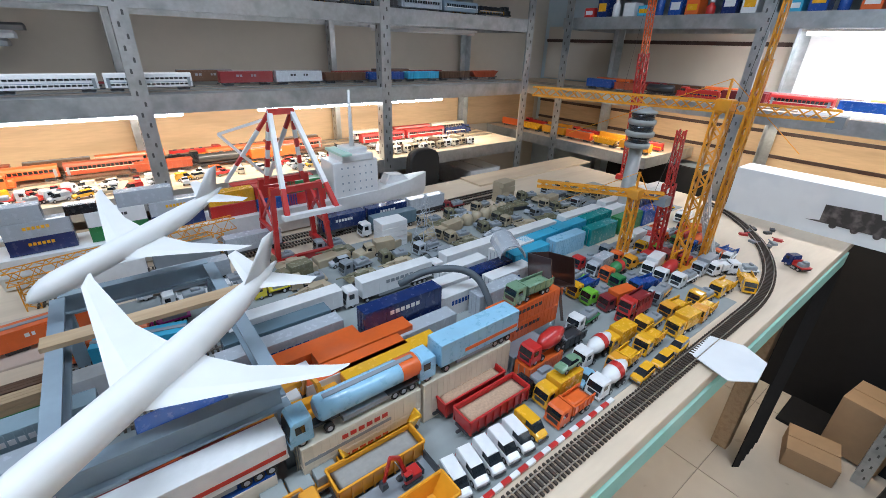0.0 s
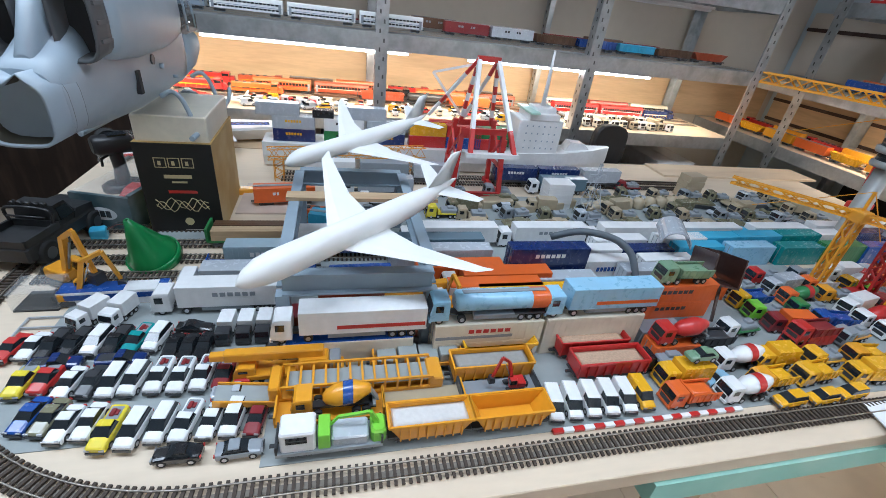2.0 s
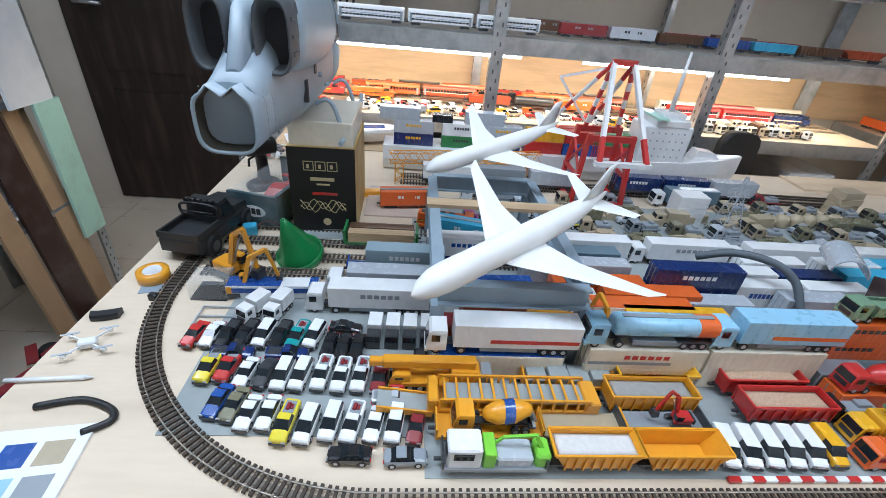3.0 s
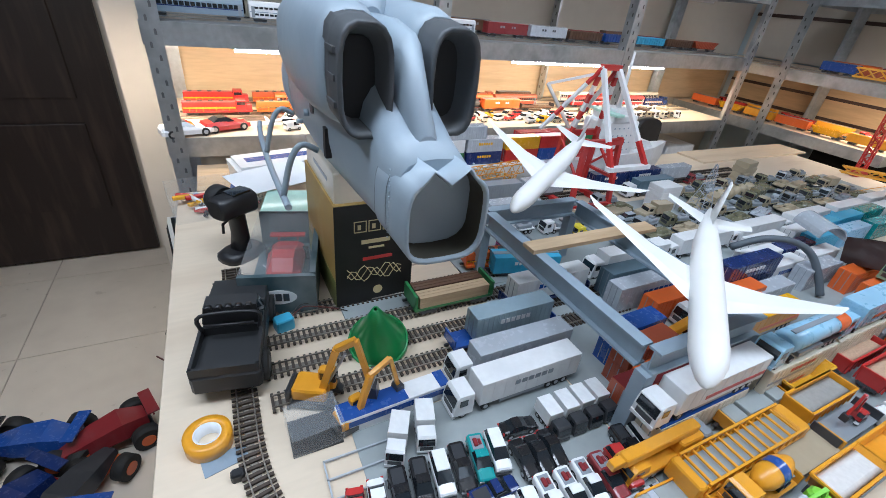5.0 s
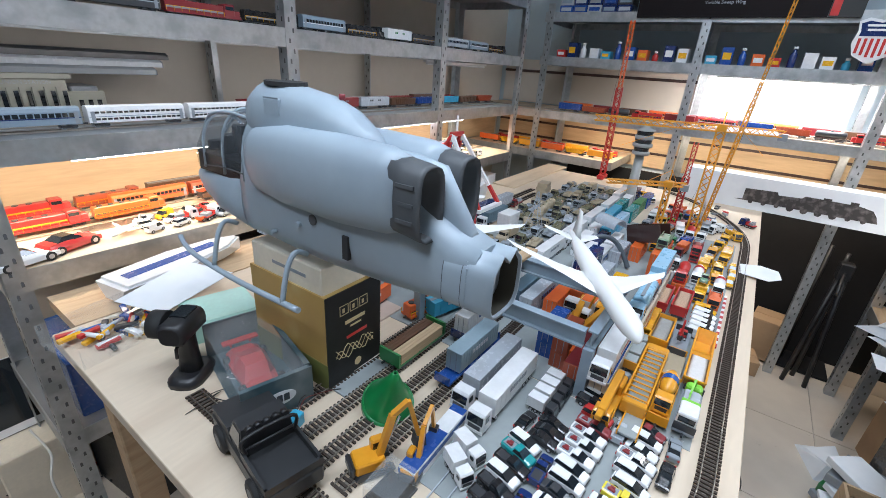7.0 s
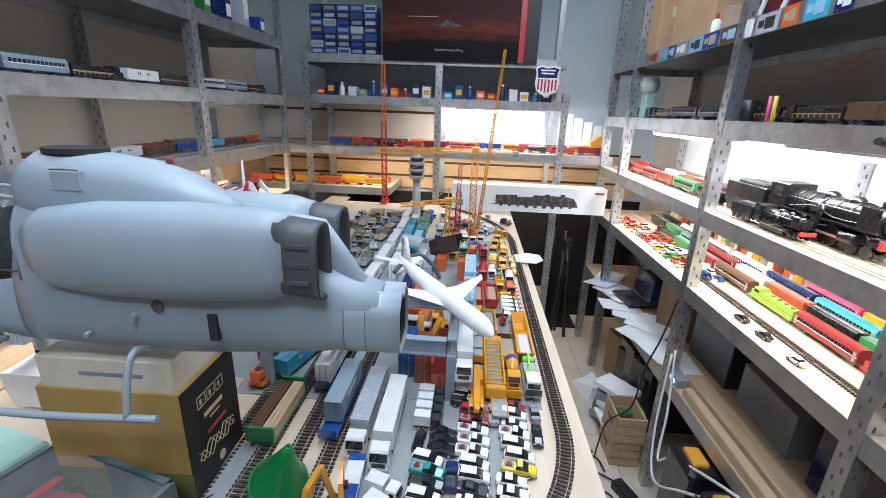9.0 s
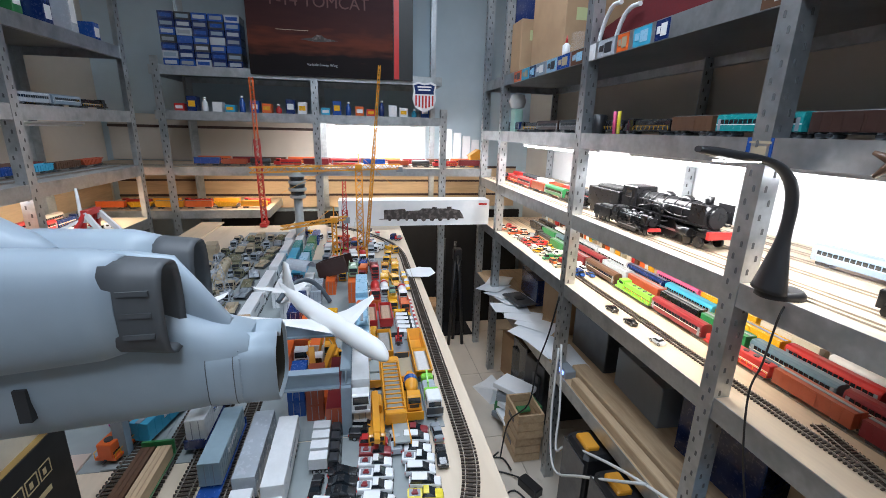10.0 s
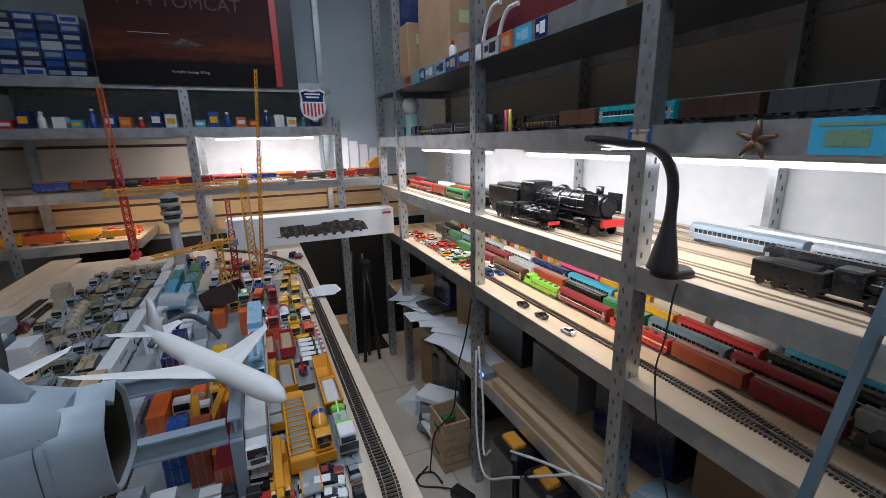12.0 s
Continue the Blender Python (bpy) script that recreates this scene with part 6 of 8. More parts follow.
part("label_oval", G().loft([[(.024 * math.cos(a), -.0975, .030 + .012 * math.sin(a)) for a in [6.28318 * i / 24 for i in range(24)]], [(.024 * math.cos(a), -.0971, .030 + .012 * math.sin(a)) for a in [6.28318 * i / 24 for i in range(24)]]], smooth=False), P("white"), sb)
part("label_bars", G().box(-.014, -.0982, .024, -.006, -.0976, .036).box(-.004, -.0982, .024, .004, -.0976, .036).box(.006, -.0982, .024, .014, -.0976, .036), P("dark"), sb)
rcar = thing("red_model_car", "shiny red model racing car inside the windowed carton", "toy car", pose(-.294, .589, T + .004, 0, 0, -104) @ Matrix.Scale(.82, 4))
part("body", G().loft([[(x, y * w, z) for y, z in ((-1, .008), (1, .008), (1, .018), (.6, h), (-.6, h), (-1, .018))] for x, w, h in ((-.075, .030, .026), (-.05, .036, .030), (-.01, .034, .046), (.02, .032, .044), (.04, .030, .026), (.075, .024, .018))], smooth=False), paint("red", C["red"]), rcar)
for sx in (-.05, .05):
    for sy in (-1, 1):
        part("wheel", G().cyl((sx, sy * .030, .013), (sx, sy * .040, .013), .013, n=14), TYRE, rcar)
part("rear_wing", G().box(-.085, -.034, .038, -.070, .034, .041).box(-.079, -.02, .028, -.076, -.017, .038).box(-.079, .017, .028, -.076, .02, .038), P("red"), rcar)

tx = thing("radio_transmitter", "black pistol-grip radio transmitter standing on the table", "remote control", pose(-.352, .668, T, 0, 0, 215) @ Matrix.Scale(.84, 4))
part("foot", G().loft([[(x * k, y * k, z) for x, y in rounded(.045, .032, 16, 3)] for z, k in ((0, 1), (.010, 1), (.018, .75))]), BLACKPL, tx)
part("grip", G().loft([[(x + s, y, z) for x, y in rounded(.014 * k, .017 * k, 14, 2.6)] for z, s, k in ((.015, 0, 1.2), (.05, -.002, 1), (.085, 0, 1), (.10, .004, 1.2))]), BLACKPL, tx)
part("head", G().loft([[(x, y, z + .112) for y, z in rounded(.024 * k, .022 * k, 14, 3)] for x, k in ((-.040, .7), (-.034, 1), (.034, 1), (.042, .75))]), BLACKPL, tx)
wh = part("steering_wheel", G().cyl((.0, -.026, .110), (.0, -.052, .110), .026, n=24), TYRE, tx)
part("wheel_hub", G().cyl((.0, -.050, .110), (.0, -.054, .110), .012, n=16), NOZZLE, wh)
part("trigger", G().tube([(.012, 0, .088), (.030, 0, .080), (.032, 0, .062)], .003, 6), BLACKPL, tx)
part("head_screen", G().box(-.028, -.014, .132, .010, .014, .136), GLASS, tx)

tray = thing("parts_tray", "clear plastic tray full of coloured model parts", "tray", pose(-.375, .880, T - .002, 0, 0, 10))
for a, b in (((-.09, -.065), (.09, -.063)), ((-.09, .063), (.09, .065)), ((-.09, -.063), (-.088, .063)), ((.088, -.063), (.09, .063))):
    part("wall", G().box(a[0], a[1], 0, b[0], b[1], .040), CLEAR, tray)
part("bottom", G().box(-.088, -.063, 0, .088, .063, .002), CLEAR, tray)
rr = random.Random(3)
for i in range(46):
    solo("loose_part", G().box(-.018, -.005, 0, .018, .005, .006, .001) if i % 3 else G().cyl((-.02, 0, .004), (.02, 0, .004), .004, n=8), P(("white", "yellow", "red", "silver", "blue", "cream", "dark")[i % 7]), "small coloured model part lying in the clear tray", "model part", "loose parts",
         m=pose(-.375 + rr.uniform(-.07, .07), .880 + rr.uniform(-.045, .045), T + .001 + .006 * (i // 12), 0, rr.uniform(-6, 6), rr.uniform(0, 180)))
solo("foam_block", G().box(-.06, -.05, 0, .06, .05, .040, .004), P("mint"), "pale mint green foam carton on the table", "box", m=pose(-.245, .775, T, 0, 0, -14))
for i in range(1):
    solo("paper_sheet", G().loft([[(-.08, -.05 + .02 * math.sin(i), .0), (.09, -.055, .004), (.085, .055, .012), (-.085, .05, .006)], [(-.08, -.05 + .02 * math.sin(i), .0008), (.09, -.055, .0048), (.085, .055, .0128), (-.085, .05, .0068)]], smooth=False), PAPER, "curled white paper sheet with faint print", "paper", "paper sheets", m=pose(-.27 + .05 * i, .885 + .012 * i, T + .042 + .014 * i, 0, 0, 20 + 25 * i))
solo("paper_slip", G().box(-.02, -.026, 0, .02, .026, .0008), PAPER, "small white paper slip on the table", "paper", m=pose(-.345, .520, T + .0004, 0, 0, 25))
for i in range(4):
    solo("wire_scrap", G().tube([(rr.uniform(-.03, .03), rr.uniform(-.03, .03), .001 + .004 * (k % 2)) for k in range(5)], .0007, 5), (CABLE_B, CABLE_R, CABLE_B, CABLE_W)[i], "thin loose wire lying on the table", "wire", "loose wires", m=pose(-.37 + .02 * i, .565 + .01 * i, T))
# front-left corner of the table: small drone, controller, pen, magazine, cable
dr = thing("small_drone", "tiny white quadcopter drone with four arms", "drone", pose(-.412, .165, T, 0, 0, 20))
part("hull", G().box(-.010, -.006, .004, .010, .006, .012, .002), P("white"), dr)
for sx in (-1, 1):
    for sy in (-1, 1):
        part("arm", G().bar((0, 0, .008), (sx * .020, sy * .018, .008), .002).cyl((sx * .020, sy * .018, .006), (sx * .020, sy * .018, .011), .003, n=8), P("white"), dr)
        part("blade", G().box(sx * .020 - .010, sy * .018 - .0015, .0115, sx * .020 + .010, sy * .018 + .0015, .012), P("silver"), dr)
solo("game_controller", G().loft([[(x, y * k, z) for x, y in ((-.016, -.008), (-.006, -.010), (.006, -.010), (.016, -.008), (.018, .006), (.008, .004), (-.008, .004), (-.018, .006))] for z, k in ((0, .9), (.005, 1), (.009, .8))], smooth=False), BLACKPL, "small black handheld controller on the table", "remote control", m=pose(-.425, .222, T, 0, 0, 15))
solo("pen", G().cyl((-.04, 0, .003), (.04, 0, .003), .0028, n=8).cyl((.04, 0, .003), (.048, 0, .003), .0028, .0008, 8), P("white"), "white pen lying on the table", "pen", m=pose(-.425, .112, T, 0, 0, 5))
mg = thing("magazine", "open magazine with coloured pictures on the table", "magazine", pose(-.385, .005, T, 0, 0, 8))
part("page_block", G().box(-.055, -.045, 0, .055, .045, .003), PAPER, mg)
for i, cl in enumerate(("red", "sky", "grey", "orange", "blue", "tan")):
    part("printed_block", G().box(-.048 + .033 * (i % 3), -.034 + .036 * (i // 3), .003, -.022 + .033 * (i % 3), -.008 + .036 * (i // 3), .0033), P(cl), mg)
solo("black_cable_loop", G().tube([(-.41, .075, T + .003), (-.37, .085, T + .003), (-.335, .075, T + .003), (-.325, .06, T + .003), (-.345, .045, T + .003)], .004, 8), CABLE_B, "short black cable loop on the table", "cable")
solo("dark_clip", G().box(-.006, -.005, 0, .006, .005, .010, .002), BLACKPL, "tiny black clip on the table", "clip", m=pose(-.385, .262, T))
solo("grey_strip", G().box(-.02, -.009, 0, .02, .009, .001), P("steelblue"), "grey-blue plastic strip on the table", "strip", m=pose(-.395, .285, T, 0, 0, 12))


# ---- trains and things on the shelves ----
rnd = random.Random(21)


def train(x0, x1, y, z, cars, rz=0.0, where="on the shelf", along="x"):
    """A line of railway cars end to end."""
    p, k = x0, 0
    while True:
        kind, col, second, L = cars[k % len(cars)]
        if p + L > x1:
            break
        c = p + L / 2
        q = (c, y) if along == "x" else (y, c)
        put_rail(kind, col, q[0], q[1], z, rz + (90 if along == "y" else 0), second, L, None, "shelf trains", where)
        p += L + .012
        k += 1


def rails(x0, x1, y, z, along="x"):
    g = G()
    for s in (-.00825, .00825):
        g.box(x0, y + s - .0008, z, x1, y + s + .0008, z + .003) if along == "x" else g.box(y + s - .0008, x0, z, y + s + .0008, x1, z + .003)
    return g


SB = .8625  # back rack, lit deck
R = lambda kind, col, second="grey", L=.15: (kind, col, second, L)
for y in (1.30, 1.36, 1.42, 1.48):
    solo("shelf_rail", rails(-.45, 1.58, y, SB), RAIL, "thin steel rails on the lit back shelf", "track", "shelf rails")
train(-.44, .86, 1.44, SB + .003, (R("loco", "red", "yellow", .17), R("loco", "rust", "orange", .16), R("box", "brown"), R("coach", "orange", "red", .18)))
train(-.20, .86, 1.38, SB + .003, (R("coach", "orange", "red", .19), R("coach", "rust", "cream", .19), R("loco", "black", "red", .15)))
train(-.44, .0, 1.32, SB + .003, (R("loco", "red", "amber", .17), R("loco", "orange", "dark", .16)))
train(.00, .86, 1.32, SB + .003, (R("flat", "brown", "dark"), R("gondola", "rust"), R("tank", "dark"), R("box", "orange", "white")))
train(.92, 1.58, 1.44, SB + .003, (R("coach", "cream", "red", .19), R("coach", "red", "cream", .19)))
train(.92, 1.58, 1.36, SB + .003, (R("coach", "red", "white", .20), R("coach", "red", "white", .20), R("loco", "navy", "white", .15)))
small = ("white", "red", "white", "cream", "orange", "white", "silver", "red", "yellow", "white", "tan")
for j, y in enumerate((1.165, 1.205, 1.245)):
    for i in range(19):
        x = -.18 + i * .055 + rnd.uniform(-.008, .008)
        col = small[(i * 2 + j * 3) % 11]
        if x > .82:
            break
        if .28 < x < .55 and j == 0:
            continue
        put_car(col, ("van", "suv", "pickup")[(i + j) % 3], x, y, rnd.choice((0, 90, 180, 20, -160)), None, "shelf cars", SB)
for i in range(11):
    put_truck(("tan", "white", "cream")[i % 3], ("white", "tan", "brown", "cream")[i % 4], ("box", "flat", "dump")[i % 3], .93 + i * .040, 1.19 + .008 * (i % 2), SB, -75 + rnd.uniform(-8, 8), None, .075)
for i in range(10):
    put_truck(("tan", "cream", "white")[i % 3], ("tan", "brown", "white")[(i + 1) % 3], ("flat", "dump")[i % 2], .94 + i * .045, 1.275, SB, -75 + rnd.uniform(-12, 12), None, .075)
put_car("white", "suv", -.425, 1.165, 20, None, "shelf cars", SB)


def sports_car(colour):
    """A larger model sports car."""
    t = thing("model_sports_car", "", "toy car")
    part("body", G().loft([[(x, y * w, z) for y, z in ((-1, .006), (1, .006), (1, .016), (.8, h), (-.8, h), (-1, .016))] for x, w, h in ((-.055, .020, .018), (-.050, .024, .024), (-.02, .025, .026), (.01, .024, .024), (.035, .024, .019), (.056, .018, .013))], smooth=False), paint(colour, C[colour], .2, .8), t)
    part("glazing", G().loft([[(-.035, -.020, .024), (.018, -.020, .024), (.018, .020, .024), (-.035, .020, .024)], [(-.020, -.014, .034), (.0, -.014, .034), (.0, .014, .034), (-.020, .014, .034)]], smooth=False), GLASS, t)
    for sx in (-.034, .036):
        for sy in (-1, 1):
            wheel(t, sx, sy * .0225, .0095, .006)
    return t


for x, y, rz, cl in ((-.345, 1.185, 20, "red"), (-.43, 1.15, 15, "white")):
    put(lambda: sports_car(cl), ("sports", cl), f"shiny {WORDS[cl]} model sports car on the lit shelf", "toy car", at(x, y, SB, rz), "sports cars")
airliner("small_airliner", (-.275, 1.165, SB + .012), (-.20, 1.215, SB + .014), .10, .105, "small white model airliner on the lit shelf")
for i in range(3):
    put_truck("white", "red", "flat", -.10 + .05 * i, 1.20 - .03 * (i % 2), SB, 30 * i, None, .07)
for k in range(6):
    solo("rail_length", G().box(-.30, 1.255 + .007 * k, SB, -.02, 1.258 + .007 * k, SB + .003), RAIL, "loose length of model rail on the shelf", "rail", "loose rails")

SM = 1.106  # back rack, middle deck
for y in (1.19, 1.26, 1.33):
    solo("shelf_rail", rails(-.45, 1.58, y, SM), RAIL, "thin steel rails on the back shelf", "track", "shelf rails")
train(-.46, .40, 1.19, SM + .003, (R("coach", "steelblue", "navy", .19), R("coach", "white", "double", .19), R("coach", "white", "double", .19), R("coach", "white", "double", .19)))
train(.42, 1.58, 1.26, SM + .003, (R("box", "maroon", "grey"), R("box", "silver", "dark"), R("gondola", "brown"), R("gondola", "blue"), R("gondola", "cyan"), R("gondola", "brown"), R("hopper", "rust")))
train(.0, 1.58, 1.33, SM + .003, (R("flat", "maroon", "brown"), R("gondola", "maroon"), R("box", "brown", "grey"), R("hopper", "maroon")))
station = thing("station_building", "cream and grey model railway station with tall columns", "model building", pose(-.335, 1.43, SM))
ST = mat("station_stone", (0.40, 0.40, 0.34), 0.7, grain=0.1, scale=60, second=(0.34, 0.34, 0.29), second_scale=8)
part("wing", G().box(-.13, -.05, 0, .18, .06, .060, .002), ST, station)
part("hall", G().box(-.035, -.065, 0, .105, .06, .088, .002).box(-.045, -.07, .088, .115, .065, .098), ST, station)
part("roof", G().box(-.12, -.045, .060, -.045, .055, .070, .003), P("grey"), station)
part("roof", G().box(.115, -.045, .060, .17, .055, .070, .003), P("grey"), station)
for i in range(6):
    part("column", G().box(-.022 + .021 * i, -.070, .006, -.014 + .021 * i, -.0655, .070), ST, station)
    part("window", G().box(-.011 + .021 * i, -.0662, .008, -.003 + .021 * i, -.0652, .062), GLASS, station)
for i in range(3):
    part("window", G().box(-.115 + .025 * i, -.0508, .010, -.103 + .025 * i, -.0498, .040), GLASS, station)
    part("window", G().box(.125 + .018 * i, -.0508, .010, .134 + .018 * i, -.0498, .040), GLASS, station)
word("UNION STATION", .011, P("silver"), station, pose(.035, -.0662, .080, 90, 0, 0))
for i in range(3):
    solo("wrapped_roll", G().box(-.20, -.05, 0, .20, .05, .018, .006), P(("grey", "silver", "dark")[i]), "flat dusty packed roll on the shelf", "package", m=pose(-.22 + .02 * i, 1.44, SM + .098 + .0185 * i, 0, 0, 3 * i))

SU = 1.341  # back rack, upper deck
train(-.45, .35, 1.22, SU, (R("loco", "black", "grey", .18), R("coach", "dark", "silver", .19), R("loco", "maroon", "grey", .18)))
train(.30, 1.55, 1.20, SU, (R("coach", "steelblue", "white", .16), R("loco", "black", "grey", .17), R("box", "white", "green", .13), R("loco", "dark", "grey", .20), R("coach", "silver", "grey", .17)))
train(.1, 1.55, 1.32, SU, (R("loco", "black", "silver", .2), R("tank", "black"), R("coach", "dark", "grey", .19)))
for i in range(26):
    h = rnd.uniform(.06, .17)
    col = ("blue", "cyan", "navy", "white", "red", "silver", "yellow", "green")[i % 8]
    kx = thing("model_carton", f"{WORDS[col]} model kit carton standing on the top shelf", "box", pose(.35 + i * .047, 1.20 + .03 * (i % 3), 1.601), "kit cartons")
    part("carton", G().box(-.020, -.05, 0, .020, .09, h, .001), P(col), kx)
    part("label_panel", G().box(-.016, -.0506, h * .25, .016, -.0498, h * .75), P(("white", "yellow", "sky")[i % 3]), kx)

# ---- end rack ----
for y in (1.82, 1.88):
    solo("shelf_rail", rails(-.55, 1.45, y, 1.0855, "y"), RAIL, "thin steel rails on the end shelf", "track", "shelf rails")
train(-.55, 1.1, 1.82, 1.0885, (R("box", "maroon", "grey", .13), R("loco", "red", "navy", .14), R("tank", "dark", "grey", .11), R("gondola", "rust", "grey", .12), R("box", "blue", "white", .12), R("coach", "red", "cream", .16)), along="y", where="on the end shelf")
train(-.55, 1.1, 1.90, 1.0885, (R("coach", "orange", "cream", .16), R("box", "brown", "grey", .13), R("box", "maroon", "grey", .13)), along="y", where="on the end shelf")
train(.64, 1.5, 1.83, .8625, (R("box", "amber", "dark", .13), R("hopper", "yellow", "dark", .12), R("box", "orange", "dark", .13)), along="y", where="on the end shelf")
train(.64, 1.5, 1.93, .8625, (R("loco", "red", "yellow", .15), R("box", "amber", "dark", .13)), along="y", where="on the end shelf")
solo("paper_stack", G().box(1.78, -.06, 1.086, 1.90, .20, 1.098, .002).box(1.79, -.03, 1.098, 1.88, .16, 1.104, .002), PAPER, "stack of white paper on the lit end shelf", "paper")
EU = 1.356
for i in range(22):
    y = 1.0 - i * .058
    col = ("red", "white", "blue", "navy", "cyan", "orange", "white", "blue")[(i * 3) % 8]
    h = .035 + .035 * ((i * 7) % 4) / 3
    if i % 3 == 2:
        b = thing("paint_bottle", f"small {WORDS[col]} paint bottle with a pale cap", "bottle", pose(1.80, y, EU), "paint bottles")
        part("bottle", G().turn([(.013, 0), (.014, .004), (.014, h * .7), (.007, h * .85), (.007, h)], 12), P(col), b)
        part("cap", G().cyl((0, 0, h), (0, 0, h + .010), .008, n=12), P("white"), b)
    else:
        b = thing("small_carton", f"small {WORDS[col]} product carton on the end shelf", "box", pose(1.82, y, EU), "small cartons")
        part("carton", G().box(-.03, -.022, 0, .03, .022, h, .001), P(col), b)
        part("label_panel", G().box(-.0306, -.016, h * .3, -.0298, .016, h * .7), P(("white", "yellow", "dark")[i % 3]), b)
# stacked carton walls above, and the poster
for j in range(7):
    for i in range(5):
        col = ("navy", "blue", "navy", "dark", "silver", "navy", "blue")[(i * 2 + j * 3) % 7]
        kx = thing("model_carton", f"flat {WORDS[col]} model carton in a tall stack", "box", pose(1.84, .72 + i * .072, 1.561 + .034 * j), "stacked cartons")
        part("carton", G().box(-.05, -.034, 0, .05, .034, .033, .001), P(col), kx)
        part("label_panel", G().box(-.0506, -.026, .008, -.0498, .026, .024), P(("silver", "steelblue", "blue", "grey")[(i + j) % 4]), kx)
poster = thing("aircraft_poster", "large dark box lid printed with a red dusk sky", "poster", pose(1.742, .315, 1.535))
DUSK = bpy.data.materials.new("dusk_print")
DUSK.use_nodes = True
nt = DUSK.node_tree
bs = nt.nodes["Principled BSDF"]
tc = nt.nodes.new("ShaderNodeTexCoord")
sp = nt.nodes.new("ShaderNodeSeparateXYZ")
nz = nt.nodes.new("ShaderNodeTexNoise")
nz.inputs["Scale"].default_value = 6
mpn = nt.nodes.new("ShaderNodeMapping")
mpn.inputs["Scale"].default_value = (1, 1, 5)
ad = nt.nodes.new("ShaderNodeMath")
ad.operation = "MULTIPLY_ADD"
ad.inputs[1].default_value = 0.16
rp = nt.nodes.new("ShaderNodeValToRGB")
for i, (p, c) in enumerate(((0.0, (.006, .005, .006, 1)), (.17, (.010, .007, .008, 1)), (.24, (.11, .030, .017, 1)), (.30, (.05, .018, .017, 1)), (.42, (.035, .014, .016, 1)), (.55, (.02, .008, .010, 1)))):
    e = rp.color_ramp.elements[i] if i < 2 else rp.color_ramp.elements.new(p)
    e.position, e.color = p, c
nt.links.new(tc.outputs["Object"], sp.inputs[0])
nt.links.new(tc.outputs["Object"], mpn.inputs[0])
nt.links.new(mpn.outputs[0], nz.inputs["Vector"])
nt.links.new(nz.outputs["Fac"], ad.inputs[0])
nt.links.new(sp.outputs["Z"], ad.inputs[2])
nt.links.new(ad.outputs[0], rp.inputs[0])
nt.links.new(rp.outputs[0], bs.inputs["Base Color"])
bs.inputs["Roughness"].default_value = 0.6
bs.inputs["Specular IOR Level"].default_value = 0.15
part("panel", G().box(0, -.36, 0, .012, .33, .62), DUSK, poster)
part("side_panel", G().box(.0, -.46, .0, .05, -.362, .58), mat("black_carton", (0.015, 0.017, 0.017), 0.45, grain=0.2, scale=40), poster)
part("red_strip", G().box(-.001, -.39, .005, .0, -.364, .56), P("red"), poster)
pj = G().prism([(.09, .168), (.03, .178), (.012, .190), (-.012, .190), (-.03, .178), (-.09, .168), (-.02, .160), (.02, .160)], "x", -.0012, -.0002)
part("jet_print", pj, inks, poster)
part("light_streak", G().box(-.0012, .05, .205, -.0004, .20, .2075), P("tan"), poster)
word("F-14 TOMCAT", .075, mat("faded_red_print", (0.10, 0.035, 0.03), 0.5), poster, Matrix(((0, 0, -1, -.0012), (-1, 0, 0, -.01), (0, 1, 0, .335), (0, 0, 0, 1))))
word("Variable Sweep Wing", .017, P("silver"), poster, Matrix(((0, 0, -1, -.0012), (-1, 0, 0, -.01), (0, 1, 0, .055), (0, 0, 0, 1))))
crest = thing("shield_sign", "white, blue and red striped shield sign hung on the shelf end", "sign", pose(1.742, -.207, 1.385) @ Matrix.Scale(1.22, 4))
sh = [(-.052, .112), (-.030, .122), (0, .116), (.030, .122), (.052, .112), (.046, .085), (.052, .050), (.040, .018), (0, -.004), (-.040, .018), (-.052, .050), (-.046, .085)]
part("plate", G().prism([(u, v) for u, v in sh], "x", 0, .006), P("white"), crest)
part("blue_chief", G().prism([(u * .9, .072 + (v - .072) * .86) for u, v in ((-.046, .072), (.046, .072), (.044, .085), (.050, .112), (.030, .120), (0, .114), (-.030, .120), (-.050, .112), (-.044, .085))], "x", -.001, 0), P("navy"), crest)
for i in range(6):
    u = -.036 + i * .0144
    part("red_stripe", G().box(-.001, u - .0036, .012 + abs(u) * .35, 0, u + .0036, .066), P("red"), crest)
part("lettering_bar", G().box(-.0018, -.030, .098, -.001, .030, .104).box(-.0018, -.026, .086, -.001, .026, .092), P("white"), crest)
for i in range(4):
    solo("white_board", G().box(2.02 + .01 * i, -.42 - .06 * i, 1.086, 2.03 + .01 * i, -.37 - .06 * i, 1.30 - .02 * i), PAPER, "narrow white board leaning by the end wall", "board", "leaning boards")
solo("wood_block_house", G().box(1.86, -.60, 1.086, 1.93, -.50, 1.15, .002).prism([(-.61, 1.15), (-.49, 1.15), (-.55, 1.19)], "x", 1.86, 1.93), P("amber"), "amber model house on the end shelf", "model building")

